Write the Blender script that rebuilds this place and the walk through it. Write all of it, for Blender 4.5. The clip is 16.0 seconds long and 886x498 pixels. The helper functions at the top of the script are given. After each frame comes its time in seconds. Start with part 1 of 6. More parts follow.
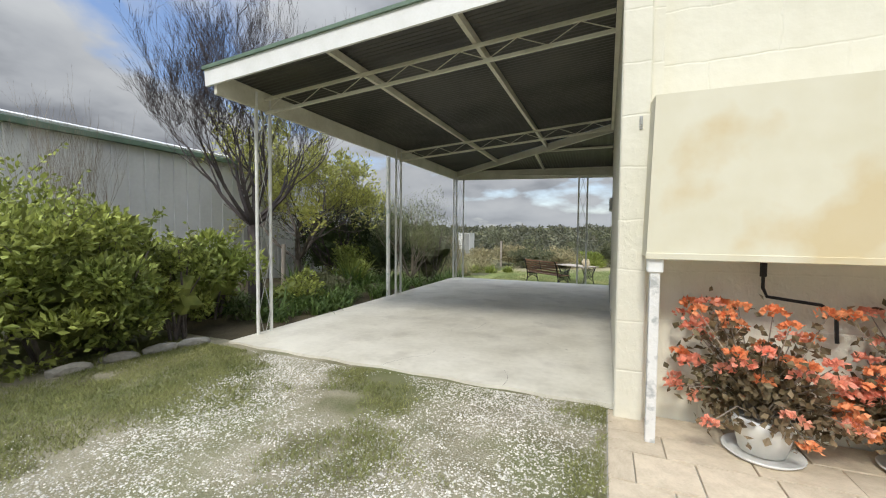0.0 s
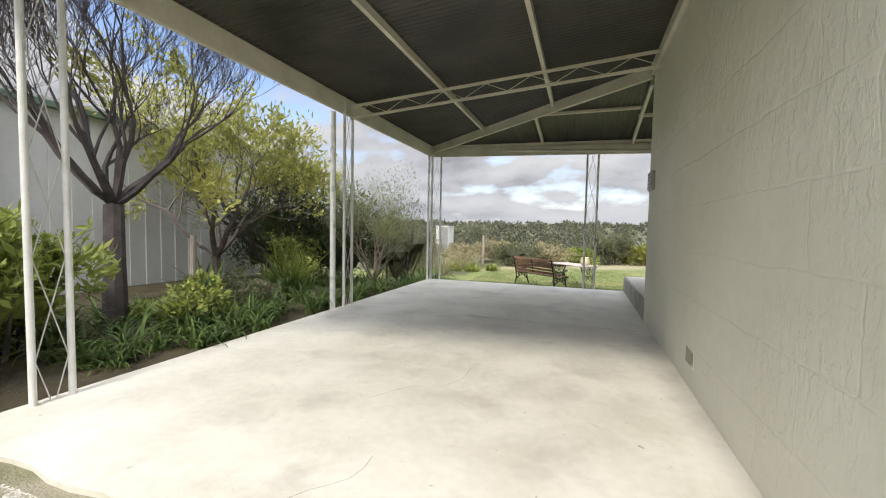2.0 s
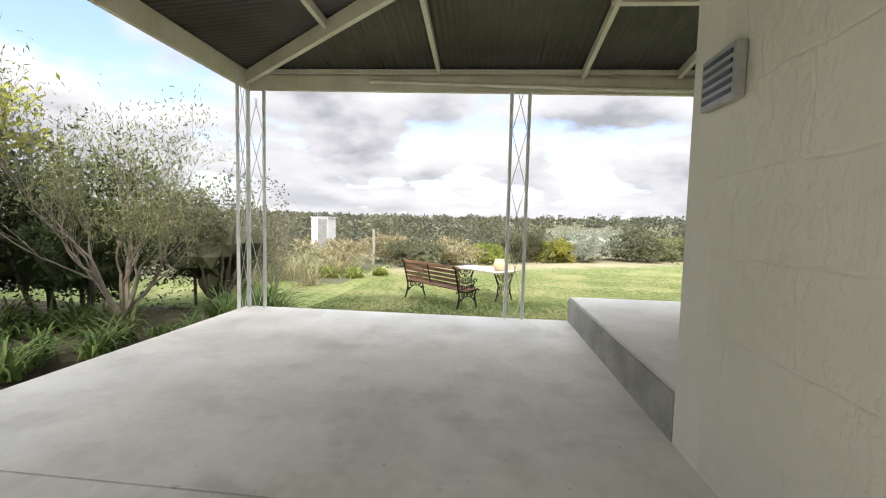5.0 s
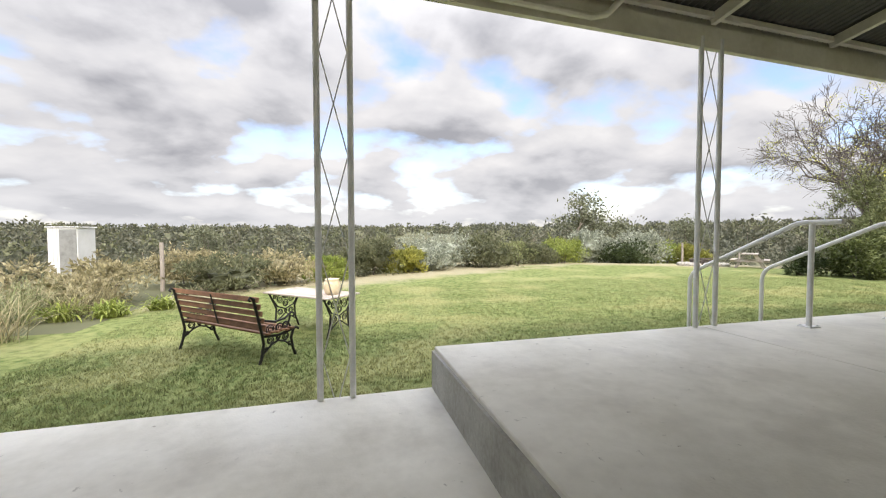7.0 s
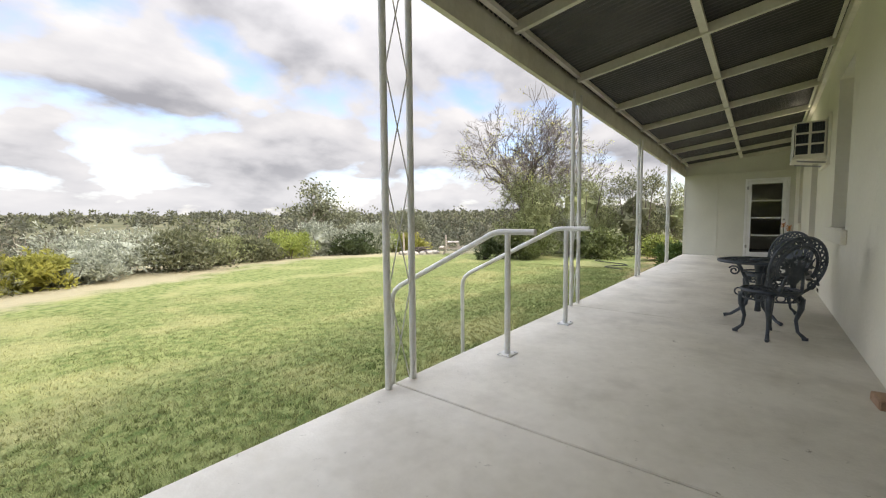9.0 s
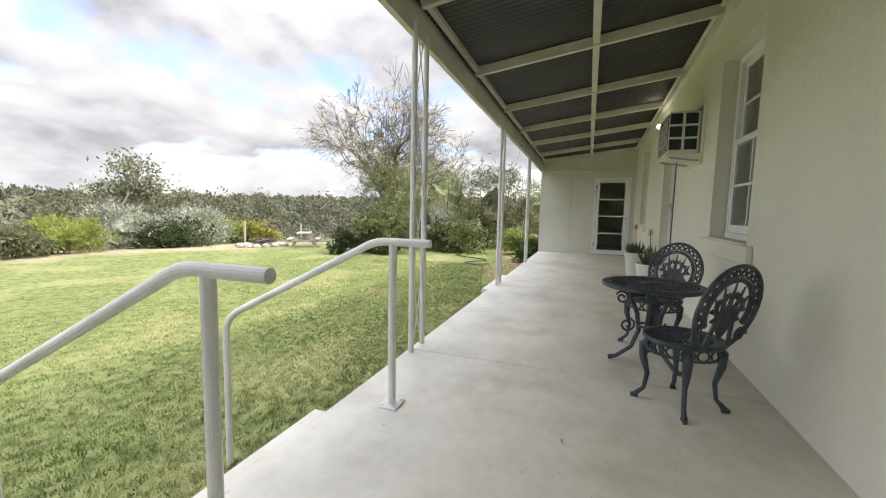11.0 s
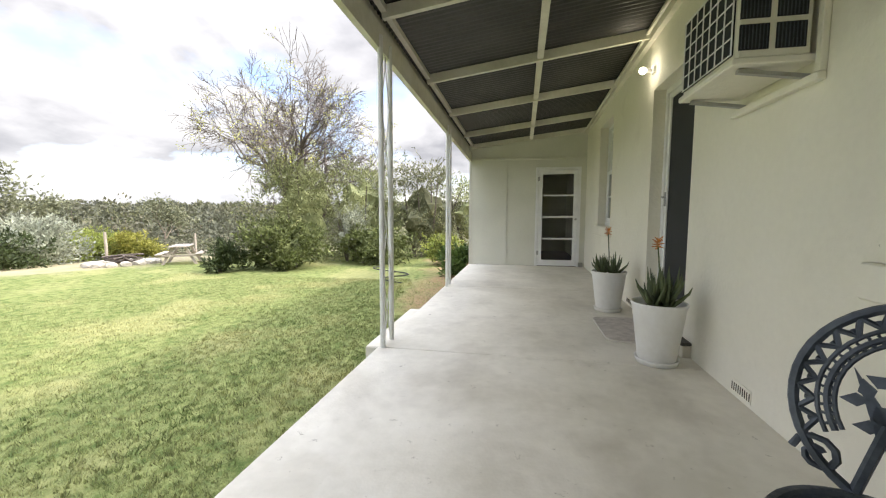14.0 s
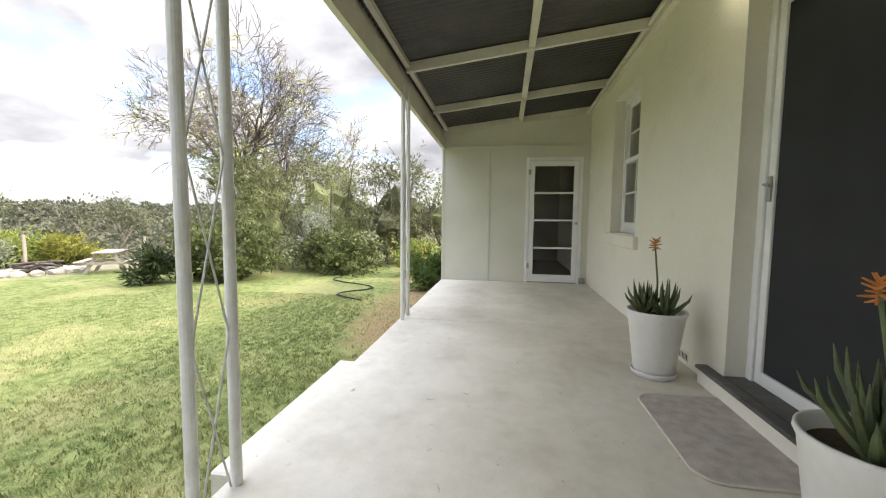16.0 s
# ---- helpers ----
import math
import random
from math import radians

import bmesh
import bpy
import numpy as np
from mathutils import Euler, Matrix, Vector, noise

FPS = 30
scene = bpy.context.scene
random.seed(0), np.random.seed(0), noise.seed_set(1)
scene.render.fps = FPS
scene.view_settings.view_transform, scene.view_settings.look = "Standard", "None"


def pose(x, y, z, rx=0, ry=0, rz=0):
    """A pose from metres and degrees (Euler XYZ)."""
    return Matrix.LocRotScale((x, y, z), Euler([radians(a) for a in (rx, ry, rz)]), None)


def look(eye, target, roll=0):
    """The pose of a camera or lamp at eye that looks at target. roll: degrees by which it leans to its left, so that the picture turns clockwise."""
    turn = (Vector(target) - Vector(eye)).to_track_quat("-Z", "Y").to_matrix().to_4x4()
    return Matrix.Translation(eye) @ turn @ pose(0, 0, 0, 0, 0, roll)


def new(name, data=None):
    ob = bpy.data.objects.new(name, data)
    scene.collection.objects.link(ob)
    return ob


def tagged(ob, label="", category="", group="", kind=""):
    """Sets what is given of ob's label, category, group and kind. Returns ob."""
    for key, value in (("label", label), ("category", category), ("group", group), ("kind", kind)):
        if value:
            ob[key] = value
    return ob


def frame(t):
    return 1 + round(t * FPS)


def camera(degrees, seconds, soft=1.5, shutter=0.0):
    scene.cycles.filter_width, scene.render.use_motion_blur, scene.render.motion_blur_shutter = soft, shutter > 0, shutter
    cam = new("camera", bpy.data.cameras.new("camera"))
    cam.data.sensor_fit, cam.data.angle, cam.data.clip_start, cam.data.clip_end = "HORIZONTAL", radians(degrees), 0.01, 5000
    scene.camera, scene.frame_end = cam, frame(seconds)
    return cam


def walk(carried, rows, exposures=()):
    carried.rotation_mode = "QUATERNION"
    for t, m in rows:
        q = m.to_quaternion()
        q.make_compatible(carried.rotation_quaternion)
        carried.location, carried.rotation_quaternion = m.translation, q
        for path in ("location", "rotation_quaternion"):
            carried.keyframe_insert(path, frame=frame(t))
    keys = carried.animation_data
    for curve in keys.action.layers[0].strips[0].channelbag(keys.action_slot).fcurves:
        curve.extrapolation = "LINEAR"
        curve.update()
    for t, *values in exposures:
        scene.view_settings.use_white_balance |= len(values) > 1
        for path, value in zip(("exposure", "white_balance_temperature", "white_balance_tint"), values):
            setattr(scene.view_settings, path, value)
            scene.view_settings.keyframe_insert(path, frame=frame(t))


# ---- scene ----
cam = camera(96.0, 16.0, soft=1.15)
PATH = [
    (0, (0.272, -0.244, 1.446), (-0.484, 1.606, 1.363), 0.5),
    (0.5, (0.131, 0.42, 1.388), (-0.645, 2.262, 1.307), 0.8),
    (1, (-0.123, 1.022, 1.33), (-0.883, 2.87, 1.25), 1.1),
    (1.5, (-0.282, 1.621, 1.313), (-1.006, 3.483, 1.218), 1.0),
    (2, (-0.54, 2.225, 1.326), (-1.196, 4.111, 1.22), 1.1),
    (2.5, (-0.603, 2.82, 1.278), (-1.209, 4.724, 1.177), 0.9),
    (3, (-0.785, 3.477, 1.293), (-1.302, 5.406, 1.184), 1.1),
    (3.5, (-0.877, 4.165, 1.332), (-1.32, 6.112, 1.213), 1.2),
    (4, (-0.986, 4.891, 1.326), (-1.318, 6.859, 1.194), 1.4),
    (4.2, (-0.958, 5.192, 1.319), (-1.26, 7.164, 1.181), 1.4),
    (6.3, (-0.548, 8.033, 1.257), (-0.418, 10.027, 1.158), 0.4),
    (6.5, (-0.514, 8.28, 1.252), (-0.288, 10.265, 1.158), 0.1),
    (7, (-0.371, 8.808, 1.231), (0.153, 10.736, 1.153), -0.1),
    (7.5, (-0.066, 9.28, 1.204), (0.798, 11.082, 1.13), -0.2),
    (8, (0.302, 9.641, 1.251), (1.471, 11.261, 1.161), -0.7),
    (8.5, (0.748, 9.848, 1.295), (2.144, 11.275, 1.17), -0.3),
    (9, (1.195, 9.96, 1.423), (2.752, 11.207, 1.282), -0.5),
    (9.5, (1.606, 10.069, 1.508), (3.276, 11.161, 1.357), -0.9),
    (10, (2.084, 10.21, 1.51), (3.839, 11.157, 1.355), -0.9),
    (10.2, (2.296, 10.273, 1.542), (4.082, 11.154, 1.359), -0.0),
    (12.3, (4.495, 10.596, 1.5), (6.423, 11.102, 1.343), -0.4),
    (12.5, (4.714, 10.587, 1.5), (6.645, 11.081, 1.341), -0.5),
    (13, (5.228, 10.633, 1.487), (7.169, 11.084, 1.323), -0.1),
    (13.5, (5.726, 10.669, 1.467), (7.676, 11.084, 1.3), 0.1),
    (14, (6.216, 10.661, 1.477), (8.171, 11.048, 1.304), 0.2),
    (14.5, (6.724, 10.711, 1.467), (8.685, 11.069, 1.296), 0.1),
    (15, (7.222, 10.711, 1.469), (9.185, 11.052, 1.299), 0.2),
    (15.5, (7.712, 10.719, 1.467), (9.678, 11.043, 1.304), 0.4),
    (16, (8.2, 10.726, 1.455), (10.17, 11.031, 1.299), 0.6),
]
EXPOSURES = [(0.0, 1.34, 6300, 8), (1.5, 1.72, 6450, 10), (3.5, 2.15, 6500, 12), (4.2, 2.4, 6550, 12), (6.5, 2.07, 6650, 12), (9.0, 2.13, 6750, 13), (12.5, 2.47, 6700, 12), (16.0, 2.56, 6700, 12)]
walk(cam, [(t, look(eye, target, roll)) for t, eye, target, roll in PATH], EXPOSURES)

# ---- world, sun, exposure ----
SUN_AZ, SUN_EL = radians(180), radians(44)
sun_dir = Vector((math.sin(SUN_AZ) * math.cos(SUN_EL), math.cos(SUN_AZ) * math.cos(SUN_EL), math.sin(SUN_EL)))
world = bpy.data.worlds.new("sky")
scene.world = world
world.use_nodes = True


def link(nt, a, b):
    nt.links.new(a, b)


def build_sky():
    """Blue sky under broken cumulus: bright tops, grey bases, flattened towards the horizon."""
    nt = world.node_tree
    nt.nodes.clear()
    N = nt.nodes.new

    def calc(op, a, b, c=None):
        n = N("ShaderNodeMath"); n.operation = op
        for k, v in enumerate((a, b, c)):
            if v is None:
                continue
            if isinstance(v, (int, float)):
                n.inputs[k].default_value = v
            else:
                link(nt, v, n.inputs[k])
        return n.outputs[0]

    out, bg = N("ShaderNodeOutputWorld"), N("ShaderNodeBackground")
    sky = N("ShaderNodeTexSky")
    sky.sky_type, sky.sun_disc = "NISHITA", False
    sky.sun_elevation, sky.sun_rotation = SUN_EL, SUN_AZ
    sky.dust_density, sky.ozone_density, sky.air_density = 0.6, 1.6, 1.0
    tc, sep = N("ShaderNodeTexCoord"), N("ShaderNodeSeparateXYZ")
    link(nt, tc.outputs["Generated"], sep.inputs[0])
    up = sep.outputs[2]
    lift = calc("ADD", calc("MAXIMUM", up, 0.0), 0.30)
    flat = N("ShaderNodeCombineXYZ")
    link(nt, calc("DIVIDE", sep.outputs[0], lift), flat.inputs[0]); link(nt, calc("DIVIDE", sep.outputs[1], lift), flat.inputs[1])

    def density(stretch):
        sc = N("ShaderNodeVectorMath"); sc.operation = "MULTIPLY_ADD"
        sc.inputs[1].default_value, sc.inputs[2].default_value = (stretch, stretch, stretch), CLOUD_SHIFT
        link(nt, flat.outputs[0], sc.inputs[0])
        n = N("ShaderNodeTexNoise")
        n.inputs["Scale"].default_value, n.inputs["Detail"].default_value, n.inputs["Roughness"].default_value, n.inputs["Distortion"].default_value = 1.75, 9, 0.5, 0.1
        link(nt, sc.outputs[0], n.inputs["Vector"])
        return n.outputs["Fac"]

    here, above = density(1.0), density(0.93)
    cover = N("ShaderNodeValToRGB")
    cover.color_ramp.elements[0].position, cover.color_ramp.elements[1].position = 0.37, 0.47
    link(nt, here, cover.inputs[0])
    lit = calc("MULTIPLY_ADD", calc("SUBTRACT", here, above), 3.2, calc("MULTIPLY_ADD", calc("SUBTRACT", here, 0.5), -2.0, 0.54))
    tone = N("ShaderNodeValToRGB")
    e = tone.color_ramp.elements
    e[0].position, e[0].color = 0.15, (0.29, 0.30, 0.33, 1)
    e[1].position, e[1].color = 0.92, (0.64, 0.645, 0.655, 1)
    mid = e.new(0.5); mid.color = (0.50, 0.51, 0.535, 1)
    link(nt, lit, tone.inputs[0])
    blue = N("ShaderNodeMix"); blue.data_type = "RGBA"; blue.blend_type = "MULTIPLY"; blue.inputs[0].default_value = 1.0
    link(nt, sky.outputs[0], blue.inputs[6]); blue.inputs[7].default_value = (0.21, 0.195, 0.20, 1)
    mix = N("ShaderNodeMix"); mix.data_type = "RGBA"
    link(nt, cover.outputs[0], mix.inputs[0]); link(nt, blue.outputs[2], mix.inputs[6]); link(nt, tone.outputs[0], mix.inputs[7])
    # pale haze low over the hills
    low = N("ShaderNodeMapRange"); low.inputs[1].default_value, low.inputs[2].default_value, low.inputs[3].default_value, low.inputs[4].default_value = 0.0, 0.16, 0.65, 0.0
    link(nt, up, low.inputs[0])
    haze = N("ShaderNodeMix"); haze.data_type = "RGBA"
    link(nt, low.outputs[0], haze.inputs[0]); link(nt, mix.outputs[2], haze.inputs[6]); haze.inputs[7].default_value = (0.58, 0.60, 0.625, 1)
    # brighter towards the zenith, as under thin cloud
    sq = calc("MULTIPLY", up, up)
    link(nt, calc("MULTIPLY_ADD", calc("MULTIPLY", sq, sq), 2.4, 0.33), bg.inputs[1])
    link(nt, haze.outputs[2], bg.inputs[0])
    link(nt, bg.outputs[0], out.inputs[0])


CLOUD_SHIFT = (3.1, 7.4, 0.0)
build_sky()
sun_data = bpy.data.lights.new("sun", "SUN")
sun_data.energy, sun_data.angle, sun_data.color = 0.95, radians(10.0), (1.0, 0.95, 0.86)
sun = new("sun", sun_data)
sun.matrix_world = look(sun_dir * 50, (0, 0, 0))


# ---- materials ----
def material(name, base, rough=0.7, metal=0.0, dark=None, scale=8.0, fine=60.0, bump=0.2, bump_scale=None, mixer=0.5, spec=0.4, island=0.0, transl=0.0, stain=None):
    """Two noises (patches and grain) between two colours, with fine relief."""
    m = bpy.data.materials.new(name)
    m.use_nodes = True
    nt = m.node_tree
    N = nt.nodes.new
    bsdf = nt.nodes["Principled BSDF"]
    bsdf.inputs["Roughness"].default_value, bsdf.inputs["Metallic"].default_value = rough, metal
    bsdf.inputs["Specular IOR Level"].default_value = spec
    tc = N("ShaderNodeTexCoord")
    n1, n2 = N("ShaderNodeTexNoise"), N("ShaderNodeTexNoise")
    n1.inputs["Scale"].default_value, n1.inputs["Detail"].default_value = scale, 5
    n2.inputs["Scale"].default_value, n2.inputs["Detail"].default_value = fine, 4
    for n in (n1, n2):
        link(nt, tc.outputs["Object"], n.inputs["Vector"])
    mm = N("ShaderNodeMath"); mm.operation = "MULTIPLY_ADD"; mm.inputs[1].default_value = 0.4; 
    link(nt, n2.outputs["Fac"], mm.inputs[0]); link(nt, n1.outputs["Fac"], mm.inputs[2])
    ramp = N("ShaderNodeValToRGB")
    d = dark or tuple(c * 0.8 for c in base)
    ramp.color_ramp.elements[0].position, ramp.color_ramp.elements[0].color = 0.5, (*d, 1)
    ramp.color_ramp.elements[1].position, ramp.color_ramp.elements[1].color = 0.5 + mixer * 0.7, (*base, 1)
    link(nt, mm.outputs[0], ramp.inputs[0])
    col = ramp.outputs[0]
    if stain:
        n3 = N("ShaderNodeTexNoise"); n3.inputs["Scale"].default_value, n3.inputs["Detail"].default_value = stain[1], 6
        link(nt, tc.outputs["Object"], n3.inputs["Vector"])
        r3 = N("ShaderNodeValToRGB")
        r3.color_ramp.elements[0].position, r3.color_ramp.elements[1].position = stain[2], stain[2] + 0.12
        link(nt, n3.outputs["Fac"], r3.inputs[0])
        mx = N("ShaderNodeMix"); mx.data_type = "RGBA"
        sc = N("ShaderNodeMath"); sc.operation = "MULTIPLY"; sc.inputs[1].default_value = stain[3]
        link(nt, r3.outputs[0], sc.inputs[0]); link(nt, sc.outputs[0], mx.inputs[0])
        link(nt, col, mx.inputs[6]); mx.inputs[7].default_value = (*stain[0], 1)
        col = mx.outputs[2]
    if island:
        geo, obi = N("ShaderNodeNewGeometry"), N("ShaderNodeObjectInfo")
        ad = N("ShaderNodeMath"); ad.operation = "ADD"
        link(nt, geo.outputs["Random Per Island"], ad.inputs[0]); link(nt, obi.outputs["Random"], ad.inputs[1])
        fr = N("ShaderNodeMath"); fr.operation = "FRACT"; link(nt, ad.outputs[0], fr.inputs[0])
        mr = N("ShaderNodeMapRange"); mr.inputs[3].default_value, mr.inputs[4].default_value = 1 - island, 1 + island
        link(nt, fr.outputs[0], mr.inputs[0])
        hv = N("ShaderNodeHueSaturation"); link(nt, col, hv.inputs["Color"]); link(nt, mr.outputs[0], hv.inputs["Value"])
        col = hv.outputs[0]
    link(nt, col, bsdf.inputs["Base Color"])
    if bump:
        bp = N("ShaderNodeBump"); bp.inputs["Strength"].default_value, bp.inputs["Distance"].default_value = bump, 0.02
        n4 = n2
        if bump_scale:
            n4 = N("ShaderNodeTexNoise"); n4.inputs["Scale"].default_value, n4.inputs["Detail"].default_value = bump_scale, 6
            link(nt, tc.outputs["Object"], n4.inputs["Vector"])
        link(nt, n4.outputs["Fac"], bp.inputs["Height"]); link(nt, bp.outputs[0], bsdf.inputs["Normal"])
    if transl:
        tr = N("ShaderNodeBsdfTranslucent"); link(nt, col, tr.inputs[0])
        ms = N("ShaderNodeMixShader"); ms.inputs[0].default_value = transl
        o = nt.nodes["Material Output"]
        link(nt, bsdf.outputs[0], ms.inputs[1]); link(nt, tr.outputs[0], ms.inputs[2]); link(nt, ms.outputs[0], o.inputs[0])
    return m


def weather(m, specks, blots, gloss=0.0):
    """Small dark specks and larger soft-edged blots over a surface; blots may be smoother."""
    nt = m.node_tree
    N = nt.nodes.new
    bsdf = nt.nodes["Principled BSDF"]
    col = bsdf.inputs["Base Color"].links[0].from_socket
    tc = N("ShaderNodeTexCoord")
    for scale, lo, hi, depth, detail in (specks, blots):
        n, r, mx = N("ShaderNodeTexNoise"), N("ShaderNodeMapRange"), N("ShaderNodeMix")
        n.inputs["Scale"].default_value, n.inputs["Detail"].default_value, n.inputs["Roughness"].default_value, n.inputs["Distortion"].default_value = scale, detail, 0.62, 0.5
        link(nt, tc.outputs["Object"], n.inputs["Vector"])
        r.inputs[1].default_value, r.inputs[2].default_value, r.inputs[4].default_value = lo, hi, depth
        link(nt, n.outputs["Fac"], r.inputs[0])
        mx.data_type, mx.blend_type = "RGBA", "MULTIPLY"
        link(nt, r.outputs[0], mx.inputs[0]); link(nt, col, mx.inputs[6]); mx.inputs[7].default_value = (0.36, 0.33, 0.28, 1)
        col = mx.outputs[2]
    if gloss:
        g = N("ShaderNodeMapRange"); g.inputs[3].default_value, g.inputs[4].default_value = bsdf.inputs["Roughness"].default_value, gloss
        g.inputs[1].default_value, g.inputs[2].default_value = blots[1], blots[2]
        link(nt, n.outputs["Fac"], g.inputs[0]); link(nt, g.outputs[0], bsdf.inputs["Roughness"])
    link(nt, col, bsdf.inputs["Base Color"])


CONCRETE = material("concrete", (0.75, 0.715, 0.615), 0.6, dark=(0.62, 0.585, 0.485), scale=1.6, fine=14, bump=0.10, bump_scale=60, mixer=0.5, spec=0.28, stain=((0.44, 0.40, 0.32), 2.2, 0.56, 0.3))
weather(CONCRETE, (16.0, 0.66, 0.74, 0.75, 6), (1.1, 0.50, 0.74, 0.30, 8), 0.45)
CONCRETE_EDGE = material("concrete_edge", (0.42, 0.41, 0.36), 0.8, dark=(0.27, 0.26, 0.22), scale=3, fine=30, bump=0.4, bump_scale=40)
RENDER = material("cream_render", (0.80, 0.775, 0.66), 0.6, dark=(0.73, 0.70, 0.58), scale=1.2, fine=9, bump=0.4, bump_scale=7.5, mixer=0.6)


def courses(m):
    """Rough block courses that show faintly through the render coat."""
    nt = m.node_tree
    N = nt.nodes.new
    bsdf = nt.nodes["Principled BSDF"]
    old = bsdf.inputs["Normal"].links[0].from_socket
    tc, sep, ad, cmb = N("ShaderNodeTexCoord"), N("ShaderNodeSeparateXYZ"), N("ShaderNodeMath"), N("ShaderNodeCombineXYZ")
    link(nt, tc.outputs["Object"], sep.inputs[0])
    ad.operation = "ADD"
    link(nt, sep.outputs[0], ad.inputs[0]); link(nt, sep.outputs[1], ad.inputs[1])
    link(nt, ad.outputs[0], cmb.inputs[0]); link(nt, sep.outputs[2], cmb.inputs[1])
    wob = N("ShaderNodeTexNoise"); wob.inputs["Scale"].default_value, wob.inputs["Detail"].default_value = 2.6, 5
    link(nt, tc.outputs["Object"], wob.inputs["Vector"])
    sc = N("ShaderNodeVectorMath"); sc.operation = "MULTIPLY_ADD"; sc.inputs[1].default_value = (0.16, 0.07, 0.0)
    link(nt, wob.outputs["Color"], sc.inputs[0]); link(nt, cmb.outputs[0], sc.inputs[2])
    br = N("ShaderNodeTexBrick")
    br.inputs["Scale"].default_value = 1.0
    br.inputs["Brick Width"].default_value, br.inputs["Row Height"].default_value = 0.80, 0.40
    br.inputs["Mortar Size"].default_value, br.inputs["Mortar Smooth"].default_value = 0.011, 0.9
    link(nt, sc.outputs[0], br.inputs["Vector"])
    keep = N("ShaderNodeTexNoise"); keep.inputs["Scale"].default_value = 1.7
    link(nt, tc.outputs["Object"], keep.inputs["Vector"])
    mul = N("ShaderNodeMath"); mul.operation = "MULTIPLY"
    link(nt, br.outputs["Fac"], mul.inputs[0]); link(nt, keep.outputs["Fac"], mul.inputs[1])
    bp = N("ShaderNodeBump"); bp.inputs["Strength"].default_value, bp.inputs["Distance"].default_value = 0.28, 0.025
    bp.invert = True
    link(nt, mul.outputs[0], bp.inputs["Height"]); link(nt, old, bp.inputs["Normal"])
    # trowelled blobs and chips, rougher in some patches
    chip, ramp, patch, depth, b2 = N("ShaderNodeTexNoise"), N("ShaderNodeMapRange"), N("ShaderNodeTexNoise"), N("ShaderNodeMath"), N("ShaderNodeBump")
    chip.inputs["Scale"].default_value, chip.inputs["Detail"].default_value, chip.inputs["Roughness"].default_value, chip.inputs["Distortion"].default_value = 20.0, 6, 0.55, 0.3
    st = N("ShaderNodeMapping"); st.inputs["Scale"].default_value = (1.0, 1.0, 0.55)
    link(nt, tc.outputs["Object"], st.inputs["Vector"]); link(nt, st.outputs[0], chip.inputs["Vector"])
    ramp.interpolation_type = "SMOOTHSTEP"
    ramp.inputs[1].default_value, ramp.inputs[2].default_value = 0.45, 0.62
    link(nt, chip.outputs["Fac"], ramp.inputs[0])
    patch.inputs["Scale"].default_value, patch.inputs["Detail"].default_value = 1.1, 3
    link(nt, tc.outputs["Object"], patch.inputs["Vector"])
    pr = N("ShaderNodeMapRange"); pr.inputs[1].default_value, pr.inputs[2].default_value, pr.inputs[3].default_value = 0.44, 0.60, 0.08
    link(nt, patch.outputs["Fac"], pr.inputs[0])
    depth.operation = "MULTIPLY"; link(nt, ramp.outputs[0], depth.inputs[0]); link(nt, pr.outputs[0], depth.inputs[1])
    b2.inputs["Strength"].default_value, b2.inputs["Distance"].default_value = 0.4, 0.010
    link(nt, depth.outputs[0], b2.inputs["Height"]); link(nt, bp.outputs[0], b2.inputs["Normal"]); link(nt, b2.outputs[0], bsdf.inputs["Normal"])


courses(RENDER)
RENDER_FLAT = material("cream_paint", (0.83, 0.80, 0.68), 0.7, dark=(0.77, 0.74, 0.625), scale=0.9, fine=22, bump=0.25, bump_scale=30, mixer=0.6, stain=((0.62, 0.58, 0.47), 1.4, 0.60, 0.4))
weather(RENDER_FLAT, (9.0, 0.735, 0.765, 0.55, 5), (0.8, 0.55, 0.85, 0.15, 6))
HOOD = material("stained_cream_sheet", (0.70, 0.67, 0.54), 0.6, dark=(0.64, 0.60, 0.45), scale=1.1, fine=6, bump=0.05, mixer=0.5, stain=((0.56, 0.42, 0.19), 1.5, 0.50, 0.6))
PANEL = material("olive_panel", (0.66, 0.65, 0.55), 0.6, dark=(0.61, 0.60, 0.505), scale=1.5, fine=30, bump=0.05)
BEAM = material("cream_timber", (0.74, 0.71, 0.60), 0.5, dark=(0.60, 0.57, 0.46), scale=2.5, fine=25, bump=0.12)
WHITE = material("white_paint", (0.84, 0.84, 0.82), 0.4, dark=(0.76, 0.76, 0.73), scale=4, fine=40, bump=0.06)
STEEL = material("white_steel", (0.80, 0.795, 0.77), 0.38, dark=(0.66, 0.65, 0.60), scale=6, fine=50, bump=0.08, stain=((0.42, 0.36, 0.28), 9, 0.68, 0.5))
RODS = material("steel_rod", (0.66, 0.65, 0.61), 0.5, dark=(0.50, 0.48, 0.44), scale=10, fine=60)
PEELING = material("peeling_paint", (0.78, 0.77, 0.74), 0.6, dark=(0.7, 0.69, 0.66), scale=7, fine=50, bump=0.3, stain=((0.36, 0.37, 0.36), 14, 0.52, 0.8))
PIPE_PAINT = material("worn_pipe_paint", (0.78, 0.79, 0.76), 0.5, dark=(0.70, 0.71, 0.68), scale=5, fine=50, bump=0.1, stain=((0.34, 0.44, 0.41), 6, 0.55, 0.9))
GREEN_CAP = material("green_metal", (0.15, 0.22, 0.16), 0.5, scale=5, fine=40)
